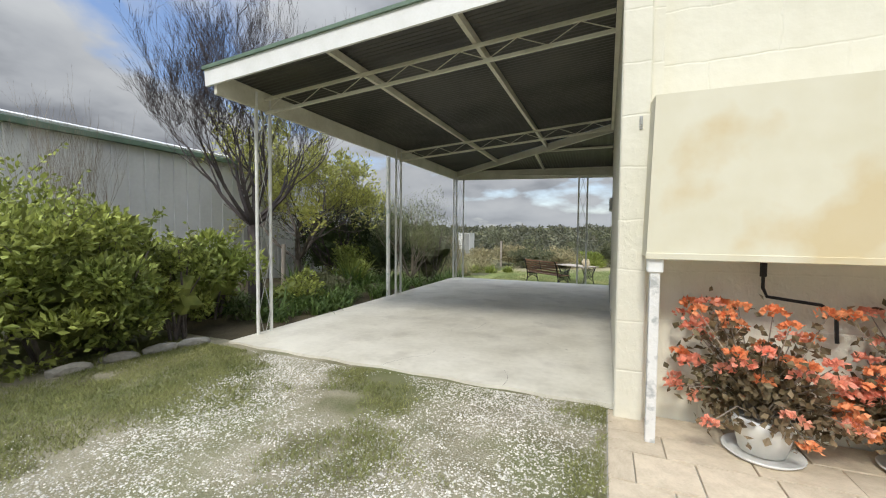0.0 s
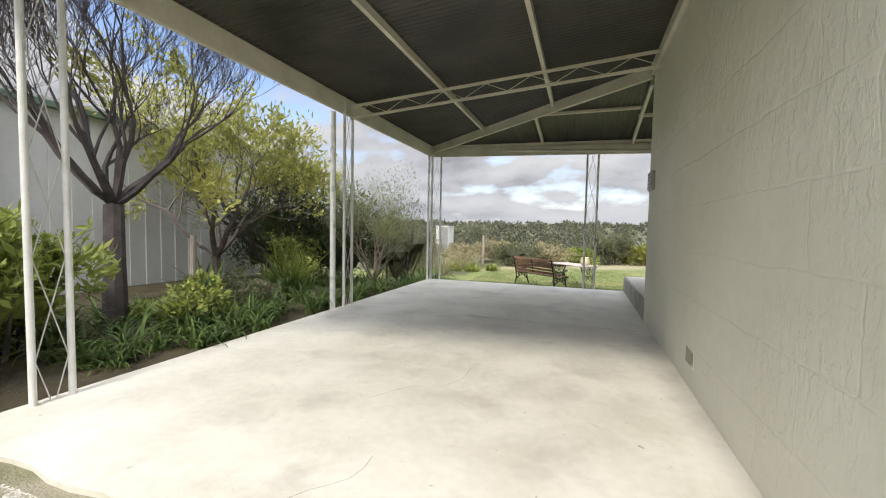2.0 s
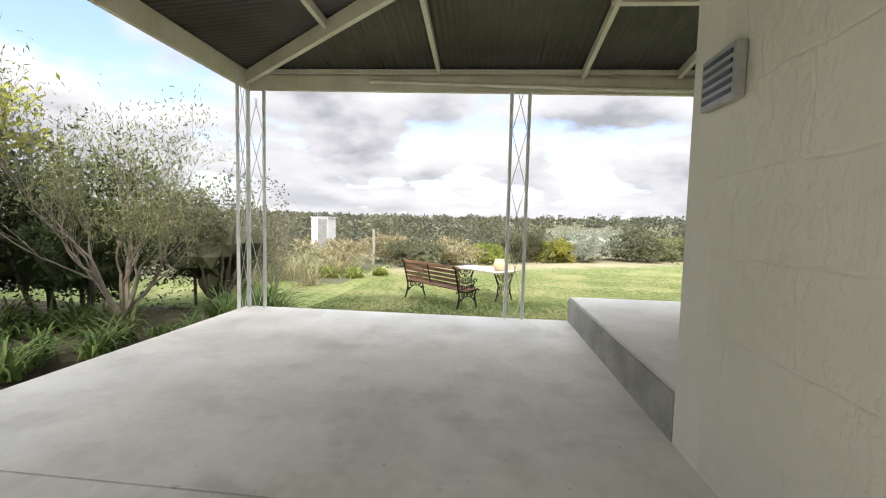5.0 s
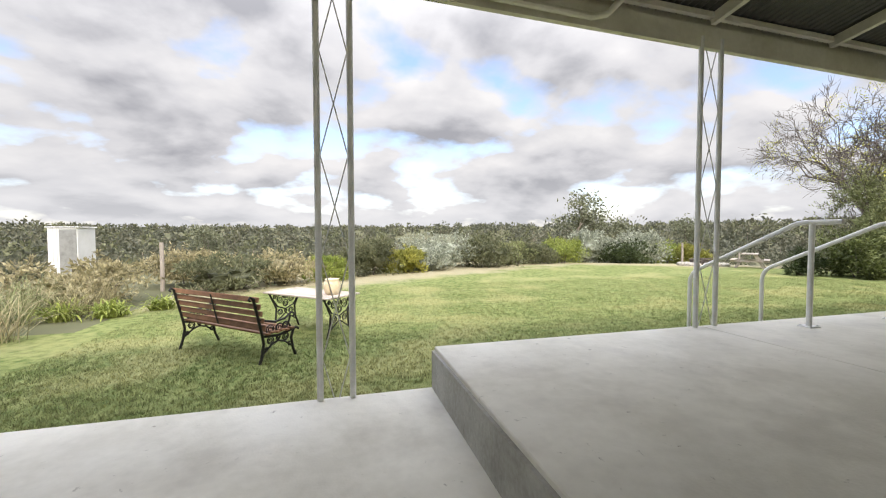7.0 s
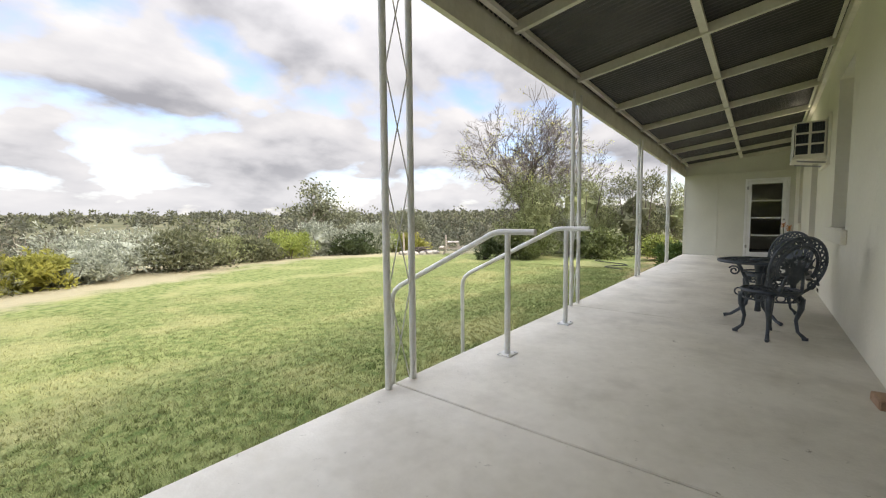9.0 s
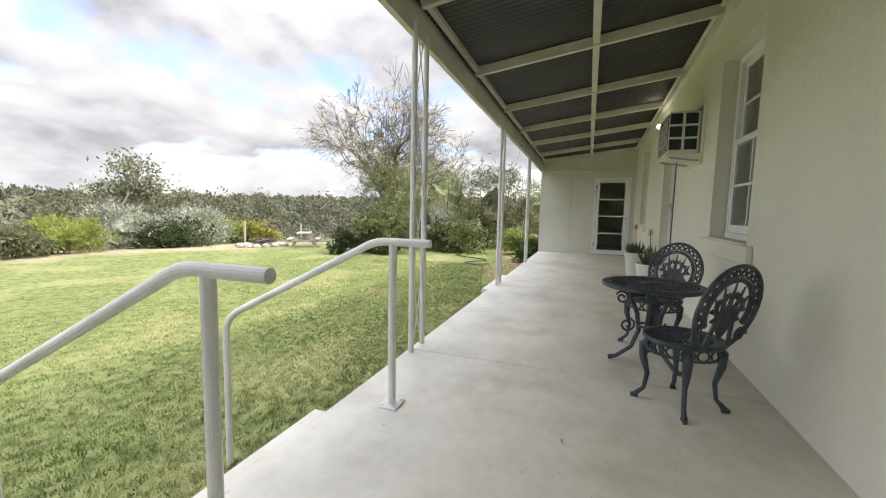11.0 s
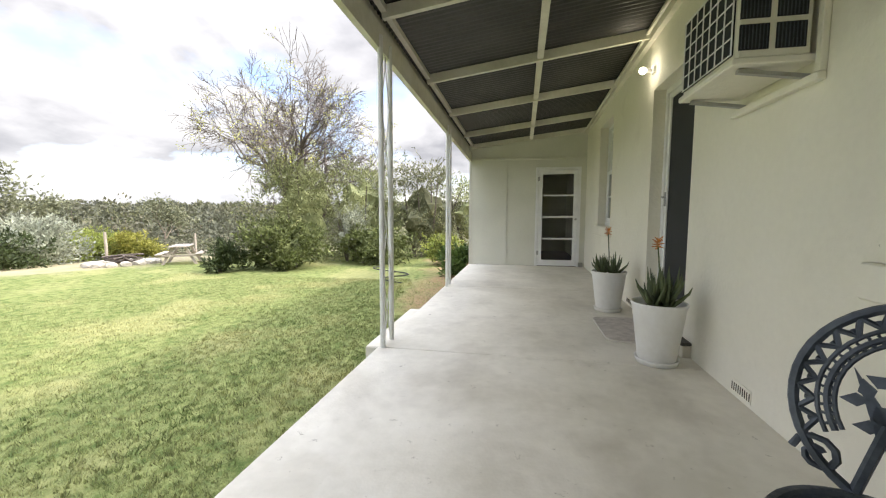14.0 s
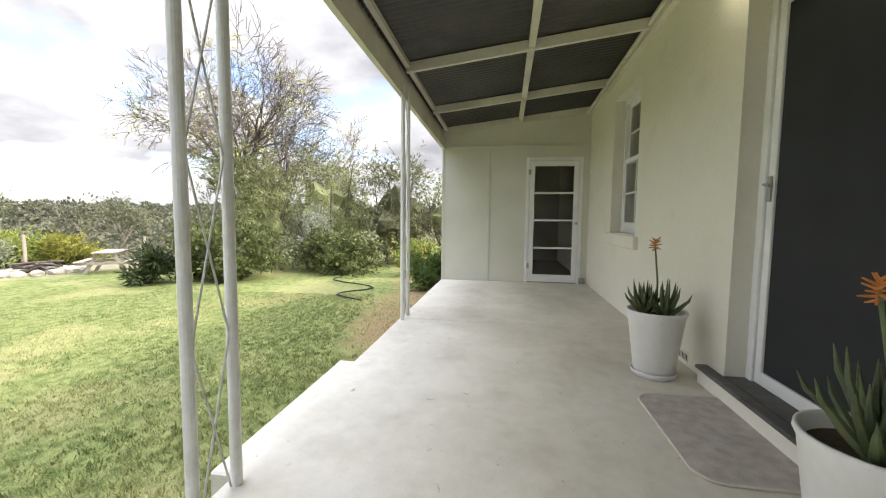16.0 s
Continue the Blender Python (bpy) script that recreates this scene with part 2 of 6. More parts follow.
ROOFING = material("dark_corrugated_iron", (0.070, 0.066, 0.057), 0.42, dark=(0.035, 0.033, 0.029), scale=1.2, fine=30, bump=0.1, stain=((0.12, 0.11, 0.09), 3.0, 0.62, 0.35))
ZINC = material("zinc_sheet", (0.74, 0.74, 0.725), 0.5, 0.0, dark=(0.64, 0.635, 0.62), scale=1.2, fine=12, bump=0.04)
LAWN = material("lawn_turf", (0.22, 0.245, 0.092), 0.95, dark=(0.085, 0.125, 0.035), scale=6.5, fine=30, bump=1.0, bump_scale=70, spec=0.1, mixer=0.4, stain=((0.34, 0.32, 0.15), 0.55, 0.50, 0.5))
BLADE = material("grass_blade", (0.265, 0.288, 0.122), 0.8, dark=(0.135, 0.178, 0.06), scale=1.6, fine=9, bump=0, spec=0.2, island=0.5, transl=0.45, mixer=0.4, stain=((0.44, 0.41, 0.19), 0.55, 0.50, 0.5))
SCRUB = material("scrub_ground", (0.16, 0.155, 0.09), 0.95, dark=(0.085, 0.09, 0.05), scale=0.05, fine=0.6, bump=0.5, bump_scale=4, spec=0.1)


def bare_soil(m):
    """Worn pale earth along the far edge of the lawn and a brown patch by the end wall."""
    nt = m.node_tree
    N = nt.nodes.new
    bsdf = nt.nodes["Principled BSDF"]
    col = bsdf.inputs["Base Color"].links[0].from_socket
    tc, sep, wob = N("ShaderNodeTexCoord"), N("ShaderNodeSeparateXYZ"), N("ShaderNodeTexNoise")
    link(nt, tc.outputs["Object"], sep.inputs[0])
    wob.inputs["Scale"].default_value, wob.inputs["Detail"].default_value = 0.8, 7
    link(nt, tc.outputs["Object"], wob.inputs["Vector"])

    def calc(op, a, b, c=None):
        n = N("ShaderNodeMath"); n.operation = op
        for k, v in enumerate((a, b, c)):
            if v is None:
                continue
            if isinstance(v, (int, float)):
                n.inputs[k].default_value = v
            else:
                link(nt, v, n.inputs[k])
        return n.outputs[0]

    x, y = sep.outputs[0], sep.outputs[1]
    ragged = calc("MULTIPLY_ADD", calc("SUBTRACT", wob.outputs["Fac"], 0.5), 6.0, 0.0)
    edge = calc("MINIMUM", calc("MULTIPLY_ADD", x, 0.50, 21.8), calc("MULTIPLY_ADD", x, -0.50, 34.5))
    far = calc("MULTIPLY_ADD", calc("ADD", calc("SUBTRACT", y, edge), ragged), 0.55, 0.2)
    near = calc("ADD", calc("SUBTRACT", calc("MULTIPLY_ADD", x, 0.16, 11.1), y), calc("MULTIPLY", ragged, 0.45))
    near = calc("MINIMUM", near, calc("SUBTRACT", x, 13.0))
    for fac, colour, most in ((far, (0.37, 0.32, 0.215, 1), 0.8), (near, (0.30, 0.20, 0.12, 1), 0.85)):
        r, mx = N("ShaderNodeMapRange"), N("ShaderNodeMix")
        r.inputs[4].default_value = most
        link(nt, fac, r.inputs[0])
        mx.data_type = "RGBA"
        link(nt, r.outputs[0], mx.inputs[0]); link(nt, col, mx.inputs[6]); mx.inputs[7].default_value = colour
        col = mx.outputs[2]
    link(nt, col, bsdf.inputs["Base Color"])


bare_soil(LAWN)


# ---- builders ----
def mesh_from(name, bm, mat, smooth=False):
    me = bpy.data.meshes.new(name)
    bm.normal_update()
    bm.to_mesh(me)
    bm.free()
    if mat:
        for mt in (mat if isinstance(mat, (list, tuple)) else (mat,)):
            me.materials.append(mt)
    if smooth:
        for p in me.polygons:
            p.use_smooth = True
    return me


def part(name, bm, mat, parent=None, label="", smooth=False):
    ob = new(name, mesh_from(name, bm, mat, smooth))
    if parent is not None:
        ob.parent = parent
    if label:
        tagged(ob, label)
    return ob


def thing(name, at, label, category, group="", kind="", rz=0.0):
    ob = new(name)
    ob.matrix_basis = pose(*at, 0, 0, rz)
    return tagged(ob, label, category, group, kind)


def box(bm, x0, x1, y0, y1, z0, z1, bevel=0.0, m=None):
    r = bmesh.ops.create_cube(bm, size=1.0)
    vs = r["verts"]
    for v in vs:
        v.co = Vector(((x0 + x1) / 2 + v.co.x * (x1 - x0), (y0 + y1) / 2 + v.co.y * (y1 - y0), (z0 + z1) / 2 + v.co.z * (z1 - z0)))
    if bevel:
        es = list({e for v in vs for e in v.link_edges})
        b = bmesh.ops.bevel(bm, geom=es, offset=bevel, segments=1, affect="EDGES")
        vs = list({v for f in b["faces"] for v in f.verts} | {v for v in vs if v.is_valid})
    if m is not None:
        for v in vs:
            v.co = m @ v.co
    return vs


def prism(bm, a, b, w, h, up=Vector((0, 0, 1))):
    """A bar from a to b, w wide and h high, centred on the line."""
    a, b = Vector(a), Vector(b)
    d = (b - a).normalized()
    s = d.cross(up).normalized()
    u = s.cross(d)
    rings = []
    for p in (a, b):
        rings.append([bm.verts.new(p + s * (i * w / 2) + u * (j * h / 2)) for i, j in ((-1, -1), (1, -1), (1, 1), (-1, 1))])
    bm.faces.new(rings[0]); bm.faces.new(rings[1][::-1])
    for k in range(4):
        bm.faces.new((rings[0][k], rings[1][k], rings[1][(k + 1) % 4], rings[0][(k + 1) % 4]))


def tube(bm, pts, r, segs=8, caps=True):
    """A round bar through the points; r is one radius or one per point."""
    pts = [Vector(p) for p in pts]
    rs = r if isinstance(r, (list, tuple)) else [r] * len(pts)
    prev, ref = None, None
    for i, p in enumerate(pts):
        d = (pts[min(i + 1, len(pts) - 1)] - pts[max(i - 1, 0)])
        d = d.normalized() if d.length > 1e-9 else Vector((0, 0, 1))
        if ref is None:
            ref = d.orthogonal().normalized()
        s = (ref - d * ref.dot(d))
        s = s.normalized() if s.length > 1e-6 else d.orthogonal().normalized()
        ref = s
        u = d.cross(s)
        ring = [bm.verts.new(p + (s * math.cos(2 * math.pi * k / segs) + u * math.sin(2 * math.pi * k / segs)) * rs[i]) for k in range(segs)]
        if prev:
            for k in range(segs):
                bm.faces.new((prev[k], prev[(k + 1) % segs], ring[(k + 1) % segs], ring[k]))
        elif caps:
            bm.faces.new(ring[::-1])
        prev = ring
    if caps:
        bm.faces.new(prev)


def lathe(bm, profile, segs=28, m=None):
    """A turned body from (radius, height) pairs; a radius of 0 closes it."""
    prev = None
    for r, z in profile:
        if r <= 1e-6:
            v = bm.verts.new((0, 0, z)); ring = [v]
        else:
            ring = [bm.verts.new((r * math.cos(2 * math.pi * k / segs), r * math.sin(2 * math.pi * k / segs), z)) for k in range(segs)]
        if m is not None:
            for v in ring:
                v.co = m @ v.co
        if prev:
            for k in range(segs):
                a, b = prev[k % len(prev)], prev[(k + 1) % len(prev)]
                c, d = ring[(k + 1) % len(ring)], ring[k % len(ring)]
                q = []
                for v in (a, b, c, d):
                    if v not in q:
                        q.append(v)
                if len(q) > 2:
                    bm.faces.new(q)
        prev = ring


def polygon_slab(bm, pts, z0, z1):
    lo = [bm.verts.new((x, y, z0)) for x, y in pts]
    hi = [bm.verts.new((x, y, z1)) for x, y in pts]
    bm.faces.new(lo[::-1]); bm.faces.new(hi)
    for k in range(len(pts)):
        bm.faces.new((lo[k], lo[(k + 1) % len(pts)], hi[(k + 1) % len(pts)], hi[k]))


# ---- plan ----
WX, WY = 0.37, 9.31         # outer faces of the house
WR, XR = 8.80, 4.40         # the wall steps back beside the carport
XE, YF = -4.27, 11.87       # outer edges of the slabs
ROOM = 15.41                # end wall of the verandah
ZV = 0.33                   # verandah floor
YS = 3.38                   # near end of the carport slab


def beam_z(x):
    return 3.12 - 0.0225 * (x + 4.2)


def front_z(x):
    return 3.39 - 0.0170 * (x + 4.2)


def plate_z(x):
    return 3.76 - 0.0260 * x


def carport_z(x):
    return 3.40 + 0.074 * (x + 4.25)


def lawn_z(x, y):
    return -0.36 - 0.14 * min(1.0, max(0.0, (y - YF) / 4.0))


# ---- ground ----
def ground_height(x, y):
    """Garden level beside the drive, lawn below the slabs, then a valley and far hills."""
    near = -0.03
    f = min(1.0, max(0.0, (y - (9.6 if x < XE else 6.0)) / 2.0))
    z = near * (1 - f) + lawn_z(x, y) * f
    if x > 0.31 and y < 9:
        z = -0.06
    d = math.hypot(x - 4, y - 12)
    if d > 16:
        ahead = (y - 12) / d
        k = min(1.0, (d - 16) / 60.0)
        k = k * k * (3 - 2 * k)
        z -= 6.5 * k * max(0.25, ahead)
        if d > 90:
            g = min(1.0, (d - 90) / 500.0)
            z += (6.5 + 11.0 + 4.5 * noise.noise(Vector((x * 0.0022, y * 0.0022, 3)))) * g
        z += 0.5 * noise.noise(Vector((x * 0.05, y * 0.05, 0))) * k
    return z + 0.012 * noise.noise(Vector((x * 0.9, y * 0.9, 1)))


def spaced(c, near, step, far):
    vals, v, s = [0.0], 0.0, step
    while v < far:
        if v > near:
            s *= 1.16
        v += s
        vals.append(v)
    return sorted({c - a for a in vals} | {c + a for a in vals})


def build_ground():
    xs, ys = spaced(4.0, 22, 0.8, 3500), spaced(10.0, 20, 0.8, 3500)
    # crisp lines along the slab edges
    bm = bmesh.new()
    grid = [[bm.verts.new((x, y, ground_height(x, y))) for x in xs] for y in ys]
    for j in range(len(ys) - 1):
        for i in range(len(xs) - 1):
            cx, cy = (xs[i] + xs[i + 1]) / 2, (ys[j] + ys[j + 1]) / 2
            f = bm.faces.new((grid[j][i], grid[j][i + 1], grid[j + 1][i + 1], grid[j + 1][i]))
            d = math.hypot(cx - 4, cy - 12)
            if cy < 3.6 and -20 < cx < 6 and cy > -14:
                f.material_index = 2
            elif cx < -4.0 and cy < 13:
                f.material_index = 3
            elif d < 26 and cy > 5 and (cx > -5 or cy < 17):
                f.material_index = 0
            else:
                f.material_index = 1
    ob = part("ground", bm, (LAWN, SCRUB, GRAVEL, SOIL), smooth=True)
    tagged(ob, "rolling scrubland ground with lawn and pale gravel drive", "ground", kind="structure")


GRAVEL = material("gravel_ground", (0.36, 0.325, 0.235), 0.95, dark=(0.17, 0.16, 0.09), scale=2.2, fine=70, bump=1.0, bump_scale=70, spec=0.1, mixer=0.4, stain=((0.15, 0.165, 0.065), 0.8, 0.45, 0.75))
SOIL = material("garden_soil", (0.10, 0.085, 0.05), 0.95, dark=(0.05, 0.04, 0.028), scale=2, fine=30, bump=0.8, bump_scale=40, spec=0.1)
build_ground()


# ---- slabs ----
def build_slabs():
    bm = bmesh.new()
    jy = 8.02
    n = 24
    near = [(XE + (WX + 0.02 - XE) * k / n, YS + 0.06 * math.sin(k * 1.7) * 0.35 + 0.10 * (1 - k / n)) for k in range(n + 1)]
    polygon_slab(bm, near + [(WX + 0.02, jy - 0.006), (XE, jy - 0.006)], -0.22, 0.0)
    base = thing("floor_carport", (0, 0, 0), "pale worn concrete carport slab with control joint", "floor", kind="structure")
    part("slab", bm, CONCRETE, base)
    bm = bmesh.new()
    polygon_slab(bm, [(XE, jy + 0.006), (WX + 0.02, jy + 0.006), (WX + 0.02, YF), (XE, YF)], -0.62, 0.0)
    part("slab", bm, CONCRETE, base)
    bm = bmesh.new()
    polygon_slab(bm, [(XE + 0.02, jy - 0.006), (WX, jy - 0.006), (WX, jy + 0.006), (XE + 0.02, jy + 0.006)], -0.3, -0.012)
    part("joint", bm, CONCRETE_EDGE, base)
    base = thing("floor_verandah", (0, 0, 0), "raised pale concrete verandah floor with control joints", "floor", kind="structure")
    cuts = [WX + 0.012, 3.04, 6.17, 9.42, 12.48, ROOM]
    for a, b in zip(cuts, cuts[1:]):
        bm = bmesh.new()
        box(bm, a + 0.006, b - 0.006, (WR if a < 3 else WY) - 0.02, YF, ZV - 0.09, ZV, 0.006)
        part("slab", bm, CONCRETE, base)
    bm = bmesh.new()
    box(bm, 3.04, XR, WR, WY - 0.02, ZV - 0.09, ZV)
    box(bm, WX + 0.02, ROOM, WR - 0.02, YF - 0.012, -0.65, ZV - 0.012)
    part("footing", bm, CONCRETE_EDGE, base)
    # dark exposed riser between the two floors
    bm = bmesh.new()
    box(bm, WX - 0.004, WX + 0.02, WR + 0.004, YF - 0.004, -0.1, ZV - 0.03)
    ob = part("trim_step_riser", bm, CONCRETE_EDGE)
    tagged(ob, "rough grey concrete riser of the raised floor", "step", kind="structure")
    # thin cracks in the slab
    rng = random.Random(4)
    for start, turn, count in (((-1.95, 3.42), 95, 9), ((-2.05, 4.9), 70, 12), ((-0.6, 3.42), 80, 5)):
        bm = bmesh.new()
        x, y, a = start[0], start[1], radians(turn)
        w = 0.004
        prev = None
        for k in range(count):
            v = (bm.verts.new((x - w / 2, y, 0.0035)), bm.verts.new((x + w / 2, y, 0.0035)))
            if prev:
                bm.faces.new((prev[0], prev[1], v[1], v[0]))
            prev = v
            a += rng.uniform(-0.5, 0.5); a = a * 0.8 + radians(turn) * 0.2
            x += 0.11 * math.cos(a); y += 0.11 * math.sin(a)
            w = max(0.001, w * 0.93)
        ob = part("trim_crack", bm, CRACK)
        tagged(ob, "fine dark crack in the concrete slab", "crack", kind="structure")


CRACK = material("crack_dirt", (0.16, 0.14, 0.11), 0.9, bump=0)
build_slabs()


# ---- house walls ----
WIN1 = (6.86, 7.90, 1.30, 3.04)
DOOR1 = (9.86, 10.95, 0.45, 2.80)
WIN2 = (12.88, 13.93, 1.28, 3.02)
DOORE = (9.42, 10.38, ZV, 2.52)      # along y in the end wall


def build_walls():
    bm = bmesh.new()
    y0, y1, top = WY - 0.28, WY, 3.9
    xs = [XR]
    box(bm, WX, XR + 0.28, WR - 0.28, WR, -0.4, top)
    box(bm, XR, XR + 0.28, WR, WY - 0.28, -0.4, top)
    for a, b, z0, z1 in (WIN1, DOOR1, WIN2):
        box(bm, xs[-1], a, y0, y1, -0.4, top)
        box(bm, a, b, y0, y1, -0.4, z0)
        box(bm, a, b, y0, y1, z1, top)
        xs.append(b)
    box(bm, xs[-1], ROOM + 4.0, y0, y1, -0.4, top)
    bmesh.ops.remove_doubles(bm, verts=bm.verts, dist=0.0005)
    ob = part("wall_front", bm, RENDER_FLAT)
    tagged(ob, "cream painted masonry wall with deep openings", "wall", kind="structure")
    bm = bmesh.new()
    box(bm, WX, WX + 0.28, 3.25, WR - 0.28, -0.4, 4.4)
    ob = part("wall_carport", bm, RENDER)
    tagged(ob, "rough cream rendered wall along the carport", "wall", kind="structure")
    bm = bmesh.new()
    box(bm, WX + 0.28, 5.5, 3.35, 3.6, -0.4, 4.4)
    ob = part("wall_south", bm, RENDER)
    tagged(ob, "rough cream rendered end wall", "wall", kind="structure")
    # corner pilaster
    bm = bmesh.new()
    box(bm, WX - 0.012, WX + 0.20, 3.20, 3.249, -0.1, 4.4, 0.012)
    ob = part("trim_pilaster", bm, RENDER)
    tagged(ob, "cracked cream corner pilaster", "pilaster", kind="structure")
    # back and inner walls close the house
    bm = bmesh.new()
    box(bm, 5.5, ROOM + 4.0, 3.35, 3.6, -0.4, 3.9)
    box(bm, ROOM + 3.8, ROOM + 4.0, 3.6, WY - 0.28, -0.4, 3.9)
    ob = part("wall_back", bm, RENDER_FLAT)
    tagged(ob, "plain rear walls of the house", "wall", kind="structure")
    bm = bmesh.new()
    box(bm, WX + 0.28, ROOM + 3.8, 3.6, WY - 0.28, 0.2, 0.3)
    ob = part("floor_house", bm, DARKWOOD)
    tagged(ob, "dark timber floor inside the house", "floor", kind="structure")
    bm = bmesh.new()
    box(bm, WX + 0.28, ROOM + 3.8, 3.6, WY - 0.28, 3.3, 3.4)
    ob = part("ceiling_house", bm, RENDER_FLAT)
    tagged(ob, "plain plaster ceiling inside the house", "ceiling", kind="structure")
    # end room of the verandah: sheeted wall with a door opening
    a, b, z0, z1 = DOORE
    base = thing("wall_end", (0, 0, 0), "olive-grey sheeted end wall with cover strips", "wall", kind="structure")
    for s0, s1, za, zb in ((WY, a, ZV, 2.71), (b, 11.024, ZV, 2.71), (11.024, YF, ZV, 2.71), (a, b, z1, 2.71), (WY, YF, 2.71, 3.6)):
        bm = bmesh.new()
        box(bm, ROOM + (0.01 if zb > 3 else 0), ROOM + 0.09, s0, s1, za, zb)
        part("sheet", bm, PANEL, base)
    bm = bmesh.new()
    box(bm, ROOM - 0.012, ROOM - 0.001, 11.005, 11.043, ZV, 2.70, 0.003)
    box(bm, ROOM - 0.014, ROOM - 0.001, WY, YF, 2.69, 2.74, 0.003)
    box(bm, ROOM - 0.016, ROOM - 0.001, YF - 0.04, YF, ZV, 2.69, 0.003)
    ob = part("trim_cover_strip", bm, PANEL)
    tagged(ob, "narrow painted cover strips on the end wall", "trim", kind="structure")
    bm = bmesh.new()
    box(bm, ROOM + 0.09, ROOM + 4.0, YF - 0.1, YF, -0.4, 3.5)
    box(bm, ROOM + 3.9, ROOM + 4.0, WY, YF - 0.1, -0.4, 3.5)
    ob = part("wall_room", bm, PANEL)
    tagged(ob, "plain outer walls of the end room", "wall", kind="structure")
    bm = bmesh.new()
    box(bm, ROOM + 0.09, ROOM + 3.9, WY, YF - 0.1, 0.1, ZV)
    ob = part("floor_room", bm, DARKWOOD)
    tagged(ob, "dark timber floor in the end room", "floor", kind="structure")


DARKWOOD = material("dark_timber", (0.09, 0.06, 0.045), 0.5, dark=(0.05, 0.035, 0.028), scale=4, fine=30)
build_walls()


# ---- roofs ----
def corrugated(name, label, length, across, height):
    """Sheet whose waves run along the slope. height(u, v) with u across the waves, v along them."""
    bm = bmesh.new()
    (u0, u1), wave, steps = length, 0.076, 6
    n = int((u1 - u0) / wave * steps)
    prev = None
    for k in range(n + 1):
        u = u0 + (u1 - u0) * k / n
        w = 0.008 * math.sin(2 * math.pi * k / steps)
        row = [bm.verts.new(height(u, v) + Vector((0, 0, w))) for v in across(u)]
        if prev:
            for i in range(len(row) - 1):
                bm.faces.new((prev[i], prev[i + 1], row[i + 1], row[i]))
        prev = row
    ob = part(name, bm, ROOFING)
    mod = ob.modifiers.new("thick", "SOLIDIFY")
    mod.thickness, mod.offset = 0.003, 1
    return tagged(ob, label, "roof", kind="structure")


def hip_x(y):
    """x of the hip line at y: from the house corner to the outer corner."""
    return WX + (y - WR) / (YF + 0.05 - WR) * (XE - 0.05 - WX)


def hip_y(x):
    return WR + (x - WX) / (XE - 0.05 - WX) * (YF + 0.05 - WR)


def build_roofs():
    def right_end(y):
        return WX - 0.005 if y < WR else hip_x(y)
    def across(u):
        a, b = XE - 0.06, max(XE - 0.055, right_end(u))
        return [a + (b - a) * i / 4 for i in range(5)]
    corrugated("ceiling_carport", "dark corrugated iron carport roof seen from below", (3.30, YF + 0.05), across,
               lambda u, v: Vector((v, u, carport_z(v))))

    def height(u, v):
        f = (v - WY) / (YF - WY)
        z = plate_z(max(u, WX)) * (1 - f) + front_z(u) * f
        if u < WX:      # left of the house corner, meets the hip
            f = (v - WR) / (YF + 0.05 - WR)
            z = carport_z(XE - 0.05) * f + carport_z(WX) * (1 - f)
            h = min(YF + 0.04, hip_y(u))
            z += (front_z(u) - carport_z(XE - 0.05)) * min(1.0, max(0.0, (v - h) / (YF + 0.05 - h)))
        return Vector((u, v, z))
    def across2(u):
        a, b = ((WR if u < XR else WY) - 0.02 if u >= WX else min(YF + 0.045, hip_y(u))), YF + 0.05
        return [a + (b - a) * i / 3 for i in range(4)]
    corrugated("ceiling_verandah", "dark corrugated iron verandah roof seen from below", (XE, ROOM + 4.1), across2, height)
    # house roof over the rooms
    bm = bmesh.new()
    ym = (3.3 + WY) / 2
    sec = ((2.9, 4.3), (ym, 5.5), (WY + 0.05, 3.95))
    lo = [[bm.verts.new((x, y, z)) for y, z in sec] for x in (WX - 0.02, ROOM + 4.3)]
    hi = [[bm.verts.new((x, y, z + 0.06)) for y, z in sec] for x in (WX - 0.02, ROOM + 4.3)]
    for k in range(2):
        bm.faces.new((lo[0][k], lo[0][k + 1], lo[1][k + 1], lo[1][k]))
        bm.faces.new((hi[0][k], hi[1][k], hi[1][k + 1], hi[0][k + 1]))
    for s in (0, 1):
        for k in range(2):
            bm.faces.new((lo[s][k], hi[s][k], hi[s][k + 1], lo[s][k + 1]))
    for k in (0, 2):
        bm.faces.new((lo[0][k], lo[1][k], hi[1][k], hi[0][k]))
    ob = part("roof_house", bm, ZINC)
    tagged(ob, "plain iron roof over the house", "roof", kind="structure")


build_roofs()


